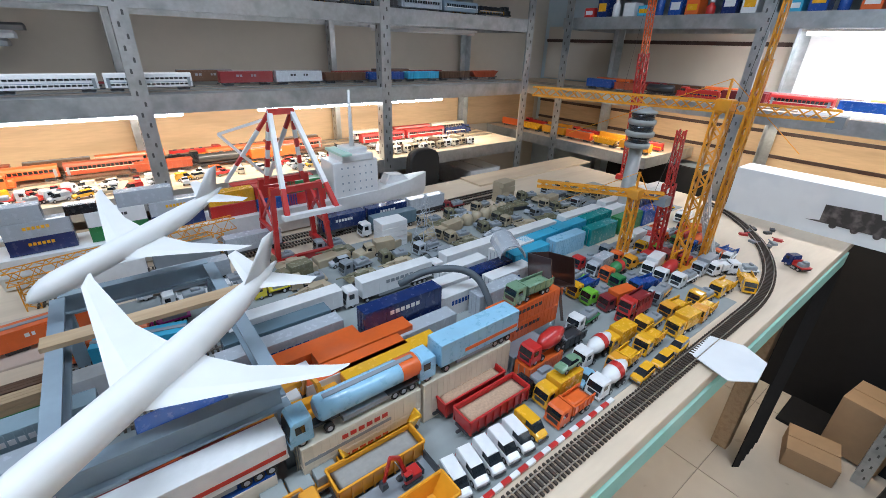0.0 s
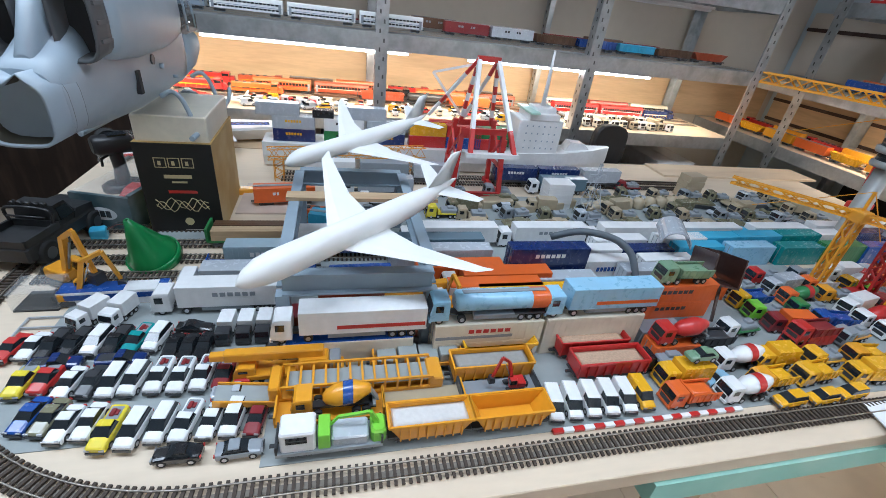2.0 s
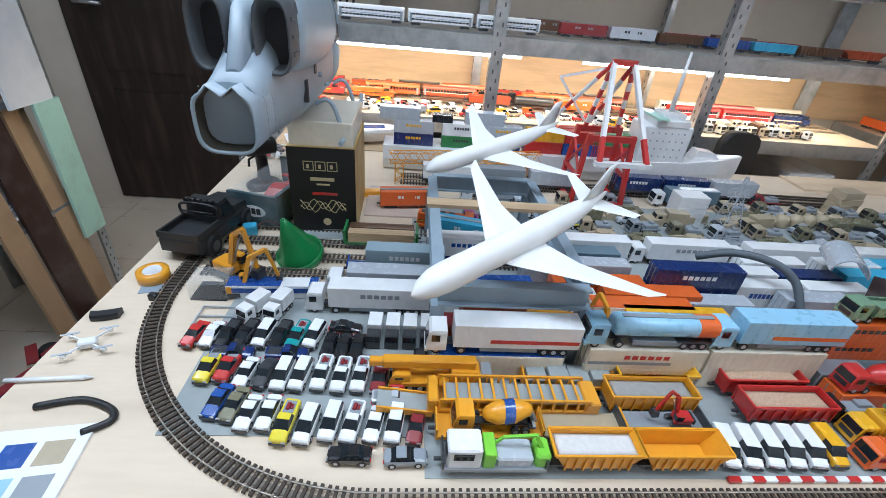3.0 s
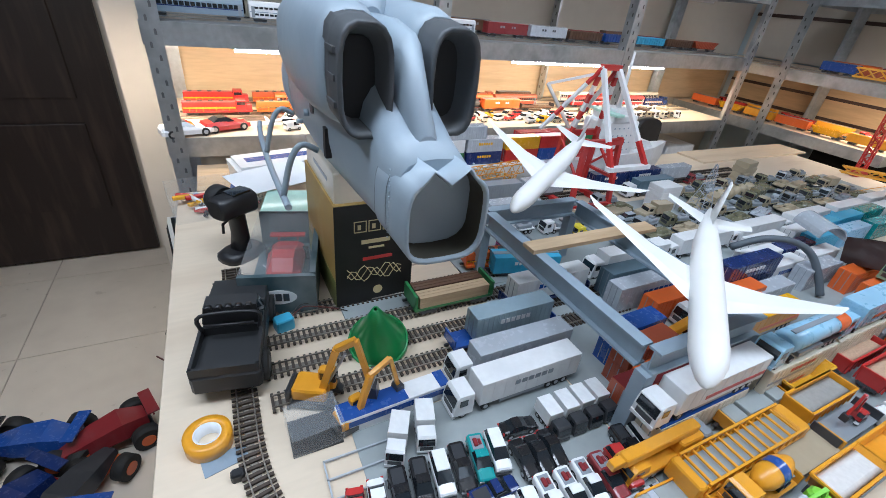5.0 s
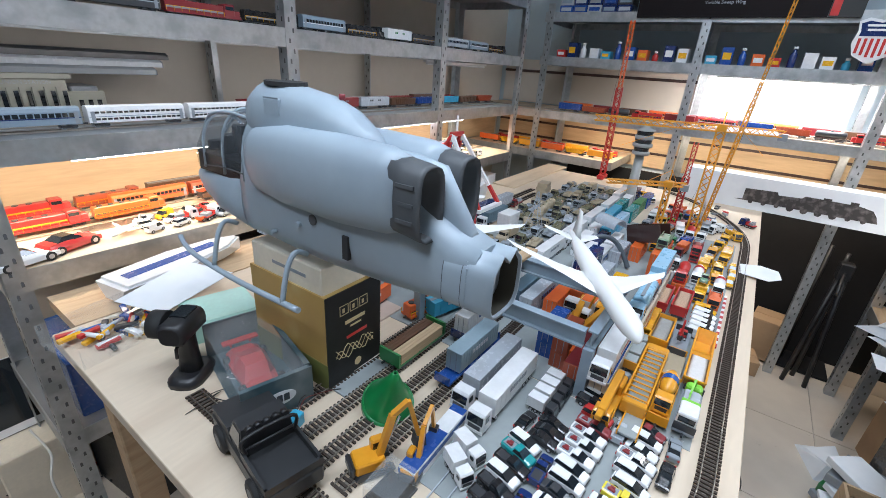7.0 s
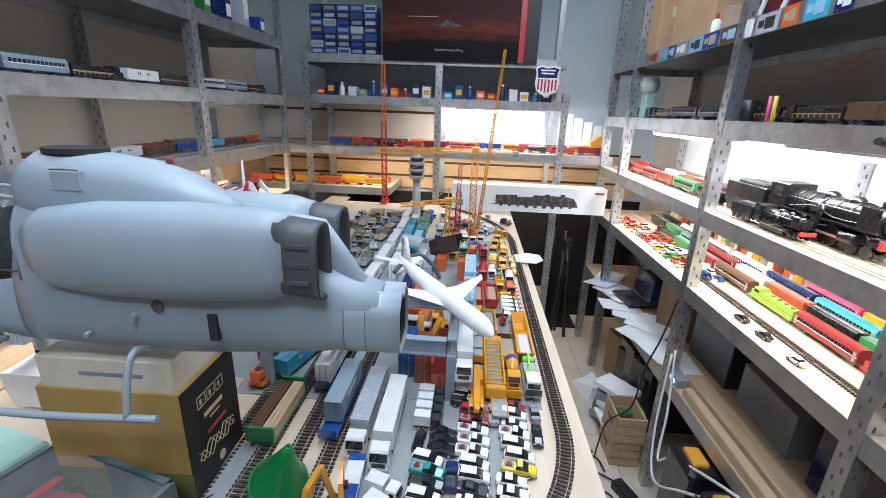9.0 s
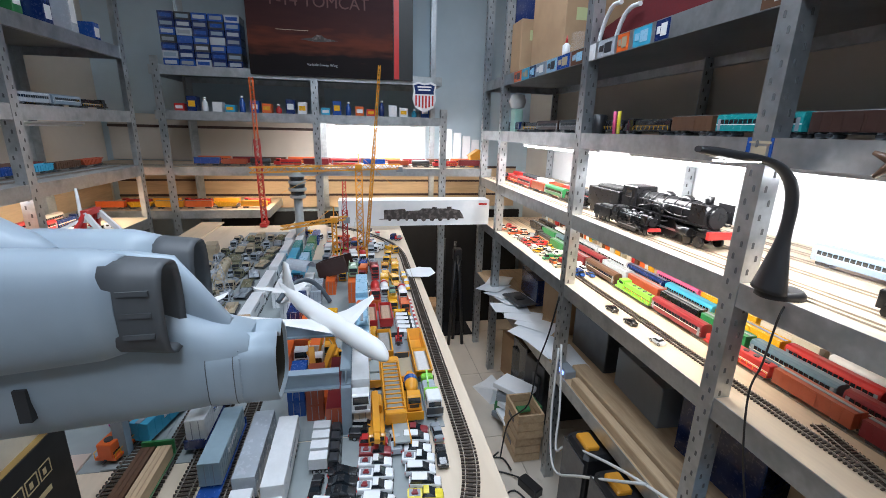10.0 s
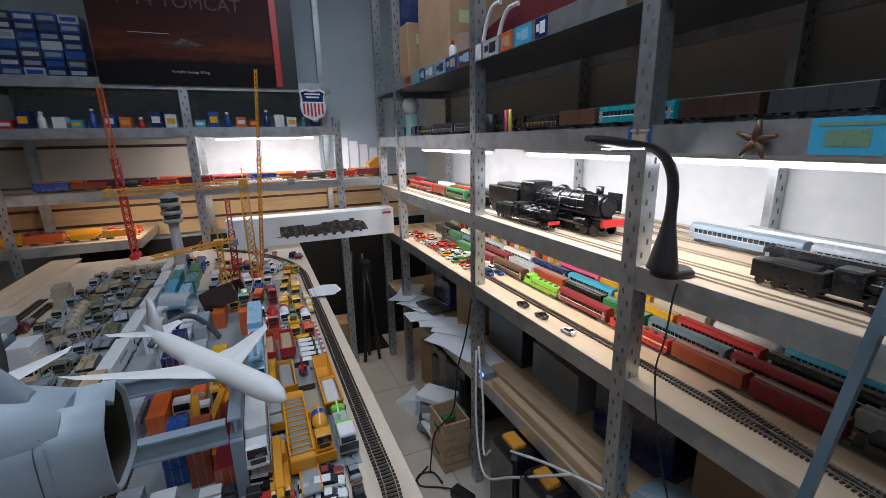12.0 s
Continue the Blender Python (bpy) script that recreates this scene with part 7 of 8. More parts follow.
# ---- lit shelves along the right wall ----
SL = .8005
for y in (-.62, -.70, -.76, -.82, -.88):
    solo("shelf_rail", rails(-1.35, 1.74, y, SL), RAIL, "thin steel rails on the lit lower shelf", "track", "shelf rails")
train(-.62, 1.30, -.70, SL + .003, (R("box", "green", "dark", .14), R("loco", "dark", "grey", .17), R("box", "maroon", "grey", .14), R("box", "rust", "grey", .15), R("loco", "red", "white", .17), R("coach", "maroon", "white", .19), R("loco", "lime", "dark", .17), R("coach", "brown", "cream", .19), R("box", "maroon", "grey")))
train(-.90, 1.60, -.76, SL + .003, (R("box", "green", "dark", .14), R("box", "black", "grey"), R("box", "rust", "grey"), R("box", "silver", "white"), R("coach", "maroon", "cream", .19), R("coach", "bluegrey", "cream", .19)))
train(-.90, 1.60, -.82, SL + .003, (R("coach", "white", "red", .19), R("coach", "silver", "red", .19), R("coach", "white", "red", .19), R("coach", "black", "white", .19), R("coach", "red", "white", .19), R("box", "yellow", "dark", .19), R("coach", "cyan", "white", .19), R("coach", "navy", "white", .19)))
train(-.70, .80, -.88, SL + .003, (R("box", "yellow", "dark", .19), R("coach", "pink", "white", .19), R("coach", "cyan", "white", .19), R("tank", "white", "grey"), R("box", "cream", "grey")))
for i, x in enumerate((.22, .33, .42)):
    put_car(("white", "black", "black")[i], "sedan", x, -.575, 6, None, "shelf cars", SL)
for i in range(46):
    x = .72 + (i % 16) * .052 + rnd.uniform(-.01, .01)
    put_car(small[(i * 5) % 11] if i % 4 else ("blue", "green", "red", "orange")[i // 4 % 4], ("suv", "van", "sedan")[i % 3], x, -.60 - .035 * (i // 16), rnd.choice((0, 90, 180, 45)), None, "shelf cars", SL)
rr = random.Random(9)
for i in range(60):
    x, h = .0 + .028 * i, rr.uniform(.02, .05)
    col = ("tan", "cream", "yellow", "white", "orange", "brown", "red", "cream")[i % 8]
    f = thing("small_figurine", f"{WORDS[col]} small scenery piece at the back of the lit shelf", "model scenery", pose(x, -.925 + rr.uniform(-.015, .012), SL, 0, 0, rr.uniform(0, 90)), "scenery pieces")
    part("body", G().box(-.010, -.008, 0, .010, .008, h, .002), P(col), f)
    part("top", G().prism([(-.012, h), (.012, h), (0, h + .010)], "y", -.009, .009), P(("rust", "green", "grey")[i % 3]), f)
track("shelf_turnout", [(-1.0, -.58, SL), (-.55, -.585, SL), (-.35, -.61, SL), (-.1, -.66, SL)], "curved model railway turnout on the lit lower shelf")
track("shelf_turnout", [(-1.0, -.62, SL), (-.45, -.62, SL), (.9, -.62, SL)], "straight model railway track on the lit lower shelf")

SC = 1.0405
for y in (-.585, -.64, -.72, -.80, -.86, -.92):
    solo("shelf_rail", rails(-1.35, 1.74, y, SC), RAIL, "thin steel rails on the lit middle shelf", "track", "shelf rails")


def steam_loco(L, k, x, y, z, rz, label):
    """A black steam locomotive with its tender; front to +x."""
    t = thing("steam_locomotive", label, "model train", pose(x, y, z, 0, 0, rz))
    BK = mat("loco_black", (0.008, 0.008, 0.009), 0.30, grain=0.3, scale=90)
    h = L / 2
    fr = G().box(-h * .35, -.018 * k, .016 * k, h * .98, .018 * k, .022 * k)
    part("frame", fr, BK, t)
    part("boiler", G().cyl((-h * .05, 0, .042 * k), (h * .90, 0, .042 * k), .0185 * k, .0175 * k, 18).cyl((h * .90, 0, .042 * k), (h * .93, 0, .042 * k), .014 * k, n=18), BK, t)
    part("cab", G().box(-h * .28, -.021 * k, .022 * k, -h * .04, .021 * k, .066 * k, .003), BK, t)
    part("chimney", G().cyl((h * .80, 0, .058 * k), (h * .80, 0, .070 * k), .005 * k, .006 * k, 12), BK, t)
    part("dome", G().turn([(.009 * k, 0), (.009 * k, .006 * k), (.004 * k, .010 * k)], 12, 0, (h * .30, 0, .056 * k)), BK, t)
    part("dome", G().turn([(.009 * k, 0), (.009 * k, .006 * k), (.004 * k, .010 * k)], 12, 0, (h * .55, 0, .056 * k)), BK, t)
    part("buffer_beam", G().box(h * .97, -.021 * k, .016 * k, h * 1.0, .021 * k, .026 * k), P("red"), t)
    for s in (-1, 1):
        part("running_board", G().box(-h * .1, min(s * .017, s * .024) * k, .031 * k, h * .92, max(s * .017, s * .024) * k, .033 * k), BK, t)
        part("cylinder", G().cyl((h * .66, s * .021 * k, .019 * k), (h * .80, s * .021 * k, .019 * k), .007 * k, n=10), BK, t)
        part("side_rod", G().box(h * .02, s * .0215 * k - .001, .014 * k, h * .70, s * .0215 * k + .001, .017 * k), RIM, t)
        for i in range(4):
            part("driving_wheel", G().cyl((h * (.06 + .155 * i), s * .015 * k, .0150 * k), (h * (.06 + .155 * i), s * .020 * k, .0150 * k), .0150 * k, n=18), BK, t)
        for i in range(2):
            part("leading_wheel", G().cyl((h * (.74 + .13 * i), s * .014 * k, .008 * k), (h * (.74 + .13 * i), s * .018 * k, .008 * k), .008 * k, n=14), BK, t)
        part("handrail", G().tube([(0, s * .019 * k, .050 * k), (h * .88, s * .0185 * k, .050 * k)], .0009, 5), RIM, t)
        part("feed_pipe", G().tube([(h * .02, s * .0205 * k, .036 * k), (h * .30, s * .0200 * k, .045 * k), (h * .52, s * .0195 * k, .037 * k), (h * .86, s * .0190 * k, .040 * k)], .0011 * k, 5), BK, t)
        part("air_pump", G().cyl((h * .40, s * .0215 * k, .034 * k), (h * .40, s * .0215 * k, .050 * k), .0042 * k, n=10), BK, t)
        part("smoke_deflector", G().box(h * .76, s * .0225 * k - .0006, .034 * k, h * .93, s * .0225 * k + .0006, .060 * k), BK, t)
        part("cab_window", G().box(-h * .21, s * .0212 * k - .0004, .046 * k, -h * .10, s * .0212 * k + .0004, .059 * k), GLASS, t)
        part("valve_rod", G().bar((h * .16, s * .0225 * k, .016 * k), (h * .50, s * .0225 * k, .026 * k), .0013 * k), RIM, t)
    for i in range(6):
        part("boiler_band", G().cyl((h * (.05 + .145 * i), 0, .042 * k), (h * (.065 + .145 * i), 0, .042 * k), .0192 * k, n=18), BK, t)
    tn = part("tender", G().box(-h, -.020 * k, .014 * k, -h * .34, .020 * k, .050 * k, .002), BK, t)
    part("coal", G().box(-h * .85, -.016 * k, .050 * k, -h * .40, .016 * k, .056 * k, .004), mat("coal", (0.01, 0.01, 0.01), 0.8, grain=0.4, scale=160, bump=0.4), tn)
    for s in (-1, 1):
        for i in range(4):
            part("tender_wheel", G().cyl((-h * (.42 + .16 * i), s * .014 * k, .009 * k), (-h * (.42 + .16 * i), s * .018 * k, .009 * k), .009 * k, n=14), BK, t)
    return t


steam_loco(.54, 1.68, .455, -.665, SC + .003, 180, "large black model steam locomotive with a red buffer beam")
steam_loco(.27, .85, .46, -.600, SC + .003, 180, "smaller black model steam locomotive in front of a larger one")
steam_loco(.30, .80, -.30, -.64, SC + .003, 180, "black model steam locomotive on the lit middle shelf")
train(.74, 1.72, -.64, SC + .003, (R("loco", "black", "red", .15), R("coach", "green", "grey", .17), R("box", "rust", "white", .13), R("coach", "red", "cream", .17), R("loco", "red", "white", .15)))
train(.74, 1.72, -.72, SC + .003, (R("coach", "dark", "red", .18), R("box", "red", "white", .13), R("gondola", "rust", "grey", .13), R("box", "white", "red", .13)))
train(-1.30, .08, -.86, SC + .003, (R("coach", "steelblue", "cream", .25), R("coach", "silver", "blue", .25), R("coach", "silver", "cream", .25)))
train(-1.30, .12, -.80, SC + .003, (R("coach", "silver", "brown", .22), R("coach", "steelblue", "silver", .22)))
train(-1.30, .0, -.72, SC + .003, (R("loco", "black", "dark", .2), R("box", "darkbrown", "dark", .14), R("coach", "black", "dark", .22)))
train(-1.30, -.46, -.60, SC + .003, (R("coach", "grey", "dark", .22), R("loco", "dark", "grey", .2)))

ST2 = 1.2955
train(-1.3, 1.60, -.60, ST2, (R("loco", "black", "dark", .18), R("coach", "dark", "grey", .2), R("coach", "darkbrown", "grey", .2), R("loco", "black", "grey", .18), R("coach", "navy", "dark", .2), R("box", "dark", "grey", .12), R("box", "darkbrown", "dark", .13), R("coach", "teal", "white", .18), R("box", "brown", "dark", .12), R("loco", "black", "dark", .18)))
train(-1.3, 1.60, -.70, ST2, (R("loco", "black", "dark", .2), R("coach", "dark", "grey", .2), R("tank", "black", "dark", .14)))
dl = thing("desk_lamp", "black curved desk lamp with a lit flat head", "lamp", pose(-.065, -.552, SC, 0, 0, 72) @ Matrix.Scale(1.0, 4))
part("base", G().loft([[(x * k, y * k, z) for x, y in rounded(.036, .027, 20, 2.6)] for z, k in ((0, 1), (.008, 1), (.014, .85))]), BLACKPL, dl)
stem = []
for x, z, w, d in ((.0, .010, .034, .023), (-.002, .05, .025, .016), (-.004, .10, .013, .009), (-.004, .15, .012, .008), (.004, .185, .012, .008), (.024, .210, .012, .007), (.052, .222, .013, .006), (.085, .226, .018, .008), (.125, .232, .018, .008), (.150, .236, .013, .005)):
    stem.append((x + .019, z, w, d))
fine = []
for i in range(len(stem) - 1):  # round the bend off
    p0, p1, p2, p3 = stem[max(0, i - 1)], stem[i], stem[i + 1], stem[min(len(stem) - 1, i + 2)]
    for u in (0, .25, .5, .75):
        fine.append(tuple(b + (c - a) * u / 2 + (2 * a - 5 * b + 4 * c - e) * u * u / 2 + (3 * b - a - 3 * c + e) * u ** 3 / 2 for a, b, c, e in zip(p0, p1, p2, p3)))
stem = fine + [stem[-1]]
rg = []
for i, (x, z, w, d) in enumerate(stem):
    a, b = stem[max(0, i - 1)], stem[min(len(stem) - 1, i + 1)]
    tx_, tz_ = b[0] - a[0], b[1] - a[1]
    n_ = math.hypot(tx_, tz_)
    nx_, nz_ = -tz_ / n_, tx_ / n_
    rg.append([(x + nx_ * d * math.sin(q), w * math.cos(q), z + nz_ * d * math.sin(q)) for q in [6.28318 * j / 14 for j in range(14)]])
part("stem", G().loft(rg), BLACKPL, dl)
part("light_strip", G().box(.078, -.010, .2175, .140, .010, .2195), mat("lamp_strip", (1.0, 0.95, 0.85), 0.4, emit=14.0), dl, "lit white strip under the lamp head")
solo("lamp_cable", G().tube([(-.075, -.57, SC + .006), (-.09, -.532, SC - .02), (-.085, -.528, .93), (-.075, -.527, .86), (-.095, -.526, .74), (-.13, -.53, .62)], .0018, 6), CABLE_B, "thin black lamp cable hanging down the rack", "cable")
# fridge magnets and cards on the shelf edges
for i, (x, cl, w) in enumerate(((-.28, "cyan", .075), (-.385, "maroon", .10), (.02, "blue", .05), (-.52, "teal", .08))):
    c = thing("picture_magnet", f"{WORDS[cl]} souvenir picture magnet on the shelf edge", "magnet", pose(x, -.5405, 1.252), "picture magnets")
    part("plate", G().box(-w / 2, 0, 0, w / 2, .003, .044), P(cl), c)
    part("picture", G().box(-w * .3, .003, .010, w * .28, .0036, .030).box(-w * .45, .003, .034, w * .4, .0036, .038), P(("sage", "rust", "tan", "white")[i]), c)
star = thing("starfish_ornament", "brown knotted wooden ornament hung on the shelf edge", "ornament", pose(-.185, -.530, 1.270) @ Matrix.Scale(.75, 4))
for a in range(5):
    part("arm", G().cyl((0, 0, 0), (.036 * math.cos(a * 1.257 + .4), .004, .036 * math.sin(a * 1.257 + .4)), .010, .004, 8), P("brown"), star)
rr = random.Random(17)
x = -.65
i = 0
while x < 1.25:
    w = rr.uniform(.04, .09)
    cl = ("blue", "sky", "steelblue", "navy", "cyan", "orange", "silver", "white", "brown")[i % 9]
    if .03 < x < .24:  # a bare stretch of edge
        x += w
        i += 1
        continue
    c = thing("picture_card", f"{WORDS[cl]} picture card stuck on the upper shelf edge", "card", pose(x + w / 2, -.5405, 1.502), "picture cards")
    part("card", G().box(-w / 2, 0, 0, w / 2, .002, .042), P(cl), c)
    part("print", G().box(-w * .32, .002, .008, w * .1, .0026, .034).box(w * .15, .002, .014, w * .4, .0026, .030), P(("white", "sky", "tan", "dark")[i % 4]), c)
    x += w + rr.uniform(.004, .02)
    i += 1
# cartons on the top shelf
for nm, lb_, x0, y0, z0, x1, y1, z1, m_ in (("cardboard_carton", "large plain brown cardboard carton on the top shelf", .92, -.92, 1.546, 1.22, -.58, 1.86, CARD), ("cardboard_carton", "brown cardboard carton on the top shelf", 1.30, -.90, 1.546, 1.42, -.56, 1.76, CARD),
                                            ("kit_carton", "tall white and blue kit carton on the top shelf", 1.44, -.86, 1.546, 1.52, -.58, 1.90, P("navy"))):
    b = thing(nm, lb_, "box", pose(0, 0, 0))
    part("carton", G().box(x0, y0, z0, x1, y1, z1, .003), m_, b)
    part("tape_strip", G().box(x0, (y0 + y1) / 2 - .02, z1, x1, (y0 + y1) / 2 + .02, z1 + .001), P("tan"), b)
    part("note", G().box(x0 - .001, y1 - .09, z0 + .13, x0 - .0002, y1 - .04, z0 + .17), mat("green_note", (0.50, 0.55, 0.28), 0.7), b)
solo("red_bag", G().loft([[(x, y, z) for y, z in ((-.90, 1.547), (-.60, 1.547), (-.58, 1.60 + d), (-.70, 1.66 + d), (-.88, 1.64 + d))] for x, d in ((.10, .0), (.30, .03), (.50, .02), (.72, -.02))], smooth=False), mat("red_fabric", (0.16, 0.015, 0.02), 0.85, grain=0.25, scale=120, bump=0.3), "dark red fabric bag on the top shelf", "bag")
solo("bent_hanger", G().tube([(.62, -.55, 1.548), (.60, -.552, 1.60), (.57, -.553, 1.63), (.53, -.553, 1.63)], .006, 8).tube([(.55, -.56, 1.548), (.53, -.562, 1.59), (.50, -.563, 1.61), (.46, -.563, 1.61)], .006, 8), P("white"), "white bent plastic handle on the top shelf", "handle")
solo("clear_bag", G().loft([[(x + .03 * math.cos(a), -.56 + .025 * math.sin(a), z) for a in [6.28318 * j / 10 for j in range(10)]] for x, z in ((.76, 1.547), (.762, 1.57), (.758, 1.585), (.76, 1.60))]), CLEAR, "crumpled clear plastic bag on the top shelf", "bag")
b = thing("glue_bottle", "small white glue bottle with a pointed cap", "bottle", pose(.86, -.565, 1.546))
part("bottle", G().turn([(.012, 0), (.013, .004), (.013, .035), (.005, .042)], 12), P("white"), b)
part("cap", G().turn([(.005, .042), (.004, .055), (.001, .066)], 10), P("red"), b)
for i in range(3):
    solo("pen_pot", G().turn([(.016, 0), (.018, .002), (.020, .055), (.018, .055), (.015, .006)], 14), BLACKPL, "black pot of tools on the upper shelf", "pot", "tool pots", m=pose(.62 + .03 * i, -.58 - .02 * i, ST2))
for i, cl in enumerate(("lemon", "pink")):
    solo("marker", G().cyl((0, 0, 0), (.004, 0, .060), .005, n=8), P(cl), "bright marker pen standing on the upper shelf", "pen", "markers", m=pose(.49 + .02 * i, -.565, ST2))
fan = thing("globe_lamp", "small white round lamp on a mint stand", "lamp", pose(1.40, -.60, 1.296))
part("globe", G().turn([(.004, .10), (.03, .108), (.040, .135), (.030, .165), (.004, .172)], 16), P("white"), fan)
part("stand", G().box(-.03, -.02, 0, .03, .02, .10, .004), P("mint"), fan)


# ---- floor, low shelf and left-hand clutter ----
rnd = random.Random(33)


def crate(name, label, x0, y0, z0, x1, y1, z1, material, rz=0.0):
    c = thing(name, label, "box", pose((x0 + x1) / 2, (y0 + y1) / 2, z0, 0, 0, rz))
    w, d, h = (x1 - x0) / 2, (y1 - y0) / 2, z1 - z0
    part("carton", G().box(-w, -d, 0, w, d, h, .003), material, c)
    part("flap", G().box(-w, -d, h, -.002, d, h + .003), material, c)
    part("flap", G().box(.002, -d, h, w, d, h + .003), material, c)
    return c


# black tool cases with amber latches under the rack
for x in (.36, .20):
    tc_ = thing("tool_case", "black plastic tool case with amber latches standing on edge", "case", pose(x, -.575, 0), "tool cases")
    part("shell", G().box(-.060, -.20, 0, .060, .10, .40, .012), BLACKPL, tc_)
    part("lid_seam", G().box(-.062, .1005, .02, .062, .103, .38), P("dark"), tc_)
    part("handle", G().tube([(0, -.12, .40), (0, -.12, .43), (0, .0, .43), (0, .0, .40)], .010, 8), BLACKPL, tc_)
    for y in (-.16, .06):
        part("latch", G().box(-.034, y - .022, .36, .034, y + .022, .412, .004), P("amber"), tc_)
for i, (z, x) in enumerate(((0, .62), (.115, .61))):
    wc = thing("wooden_crate", "small slatted wooden crate with printed sides", "crate", pose(x + .19, -.500, z), "wooden crates")
    for k in range(3):
        for s in (-1, 1):
            part("slat", G().box(-.075, s * .05 - .004, .004 + .037 * k, .075, s * .05 + .004, .036 + .037 * k), WOOD, wc)
            part("slat", G().box(s * .071 - .004, -.046, .004 + .037 * k, s * .071 + .004, .046, .036 + .037 * k), WOOD, wc)
    part("bottom", G().box(-.067, -.046, .0, .067, .046, .006), WOOD, wc)
    part("print_mark", G().box(-.03, .0545, .05, .03, .0552, .07), P("darkbrown"), wc)
psu = thing("power_adapter", "black power adapter lying on the floor", "adapter", pose(.60, -.46, 0, 0, 0, 25))
part("block", G().box(-.045, -.022, 0, .045, .022, .032, .004), BLACKPL, psu)
part("cord", G().tube([(.045, 0, .016), (.10, .02, .005), (.16, .06, .005), (.20, .03, .005), (.17, -.02, .005), (.10, .0, .012)], .0035, 6), CABLE_B, psu)
for k, pts in enumerate((((.60, -.525, .60), (.52, -.50, .42), (.46, -.47, .30), (.40, -.48, .36), (.20, -.50, .46), (.02, -.525, .52)), ((.61, -.522, .58), (.55, -.49, .34), (.44, -.46, .24), (.30, -.47, .34), (.10, -.51, .50)))):
    solo("white_cable", G().tube([p for p in pts], .004, 6), CABLE_W, "white cable looping under the lit shelves", "cable", "white cables")
solo("floor_cable", G().tube([(.80, -.40, .004), (.72, -.30, .004), (.64, -.28, .004), (.58, -.33, .004), (.60, -.40, .004), (.52, -.44, .004)], .0035, 6), CABLE_B, "black cable curled on the floor", "cable")
solo("rack_cable", G().tube([(.66, -.53, .75), (.68, -.515, .6), (.72, -.50, .45), (.70, -.47, .30), (.76, -.42, .18), (.72, -.38, .05)], .003, 6), CABLE_B, "black cable hanging from the rack", "cable")
hubb = thing("usb_hub", "small grey controller box with a glowing blue light", "electronics", pose(.62, -.565, .471))
part("case", G().box(-.035, -.02, 0, .035, .02, .028, .003), P("grey"), hubb)
part("blue_light", G().box(-.02, .0201, .008, .012, .0215, .020), mat("blue_led", (0.15, 0.25, 1.0), 0.4, emit=5.0), hubb)
# low shelf: papers, boards, laptop, boxes
for i in range(7):
    crate("storage_carton", "dark cardboard storage carton on the low shelf", -.60 + i * .30, -.93, .471, -.36 + i * .30, -.70, .60 + .05 * (i % 3), (P("dark"), CARD, P("navy"), P("grey"))[i % 4], 3 * (i % 3) - 3)
for i in range(10):
    solo("paper_sheet", G().loft([[(-.09, -.06, 0), (.09, -.065, .006), (.085, .06, .012), (-.08, .065, .003)], [(-.09, -.06, .001), (.09, -.065, .007), (.085, .06, .013), (-.08, .065, .004)]], smooth=False), PAPER, "loose white printed paper on the low shelf", "paper", "paper sheets",
         m=pose(.72 + .09 * i, -.61 + .03 * (i % 3), .4715 + .002 * i, 0, 0, 17 * i))
lp = thing("plastic_board", "dark electronics board lying on papers", "electronics", pose(1.22, -.61, .505, 0, 0, 10))
part("board", G().box(-.08, -.05, 0, .08, .05, .008, .002), P("dark"), lp)
part("chip", G().box(-.02, -.02, .008, .02, .02, .012), BLACKPL, lp)
solo("crumpled_sheet", G().loft([[(-.12, -.08, 0), (.12, -.07, 0), (.12, .08, 0), (-.12, .07, 0)], [(-.10, -.07, .05), (.10, -.05, .03), (.09, .07, .07), (-.10, .06, .04)]], smooth=False), mat("crumpled_blue", (0.30, 0.40, 0.48), 0.6, grain=0.2, scale=30, bump=0.3), "crumpled pale blue plastic sheet", "sheet", m=pose(-.10, -.66, .471, 0, 0, 12))
solo("long_plank", G().box(-.75, -.640, .471, .62, -.585, .505, .003), WOOD, "long worn wooden plank along the low shelf", "plank")
solo("long_plank", G().box(-.70, -.575, .471, .55, -.548, .500, .003), WOOD, "long worn wooden plank along the low shelf", "plank")
for i in range(5):
    crate("dark_carton", "dark carton standing on the floor under the rack", .95 + .17 * (i % 3), -.92 + .03 * i, .0, 1.10 + .17 * (i % 3), -.62, .24 + .05 * (i % 2), (P("dark"), P("black"), CARD)[i % 3], 4 * i)
for i in range(5):
    crate("dark_carton", "dark carton standing on the floor under the rack", -.50 + .20 * i, -.93, .0, -.34 + .20 * i, -.72, .20 + .06 * (i % 3), (P("black"), P("dark"), P("navy"))[i % 3])
for i in range(8):
    solo("paper_packet", G().box(-.08, -.055, 0, .08, .055, .012 + .01 * (i % 3), .002), (PAPER, P("grey"), P("green"), PAPER)[i % 4], "pile of papers and packets beside the rack", "paper", "paper piles", m=pose(.92 + .05 * (i % 3), -.54 + .02 * (i % 2), .0 + .026 * i, 0, 0, 31 * i))
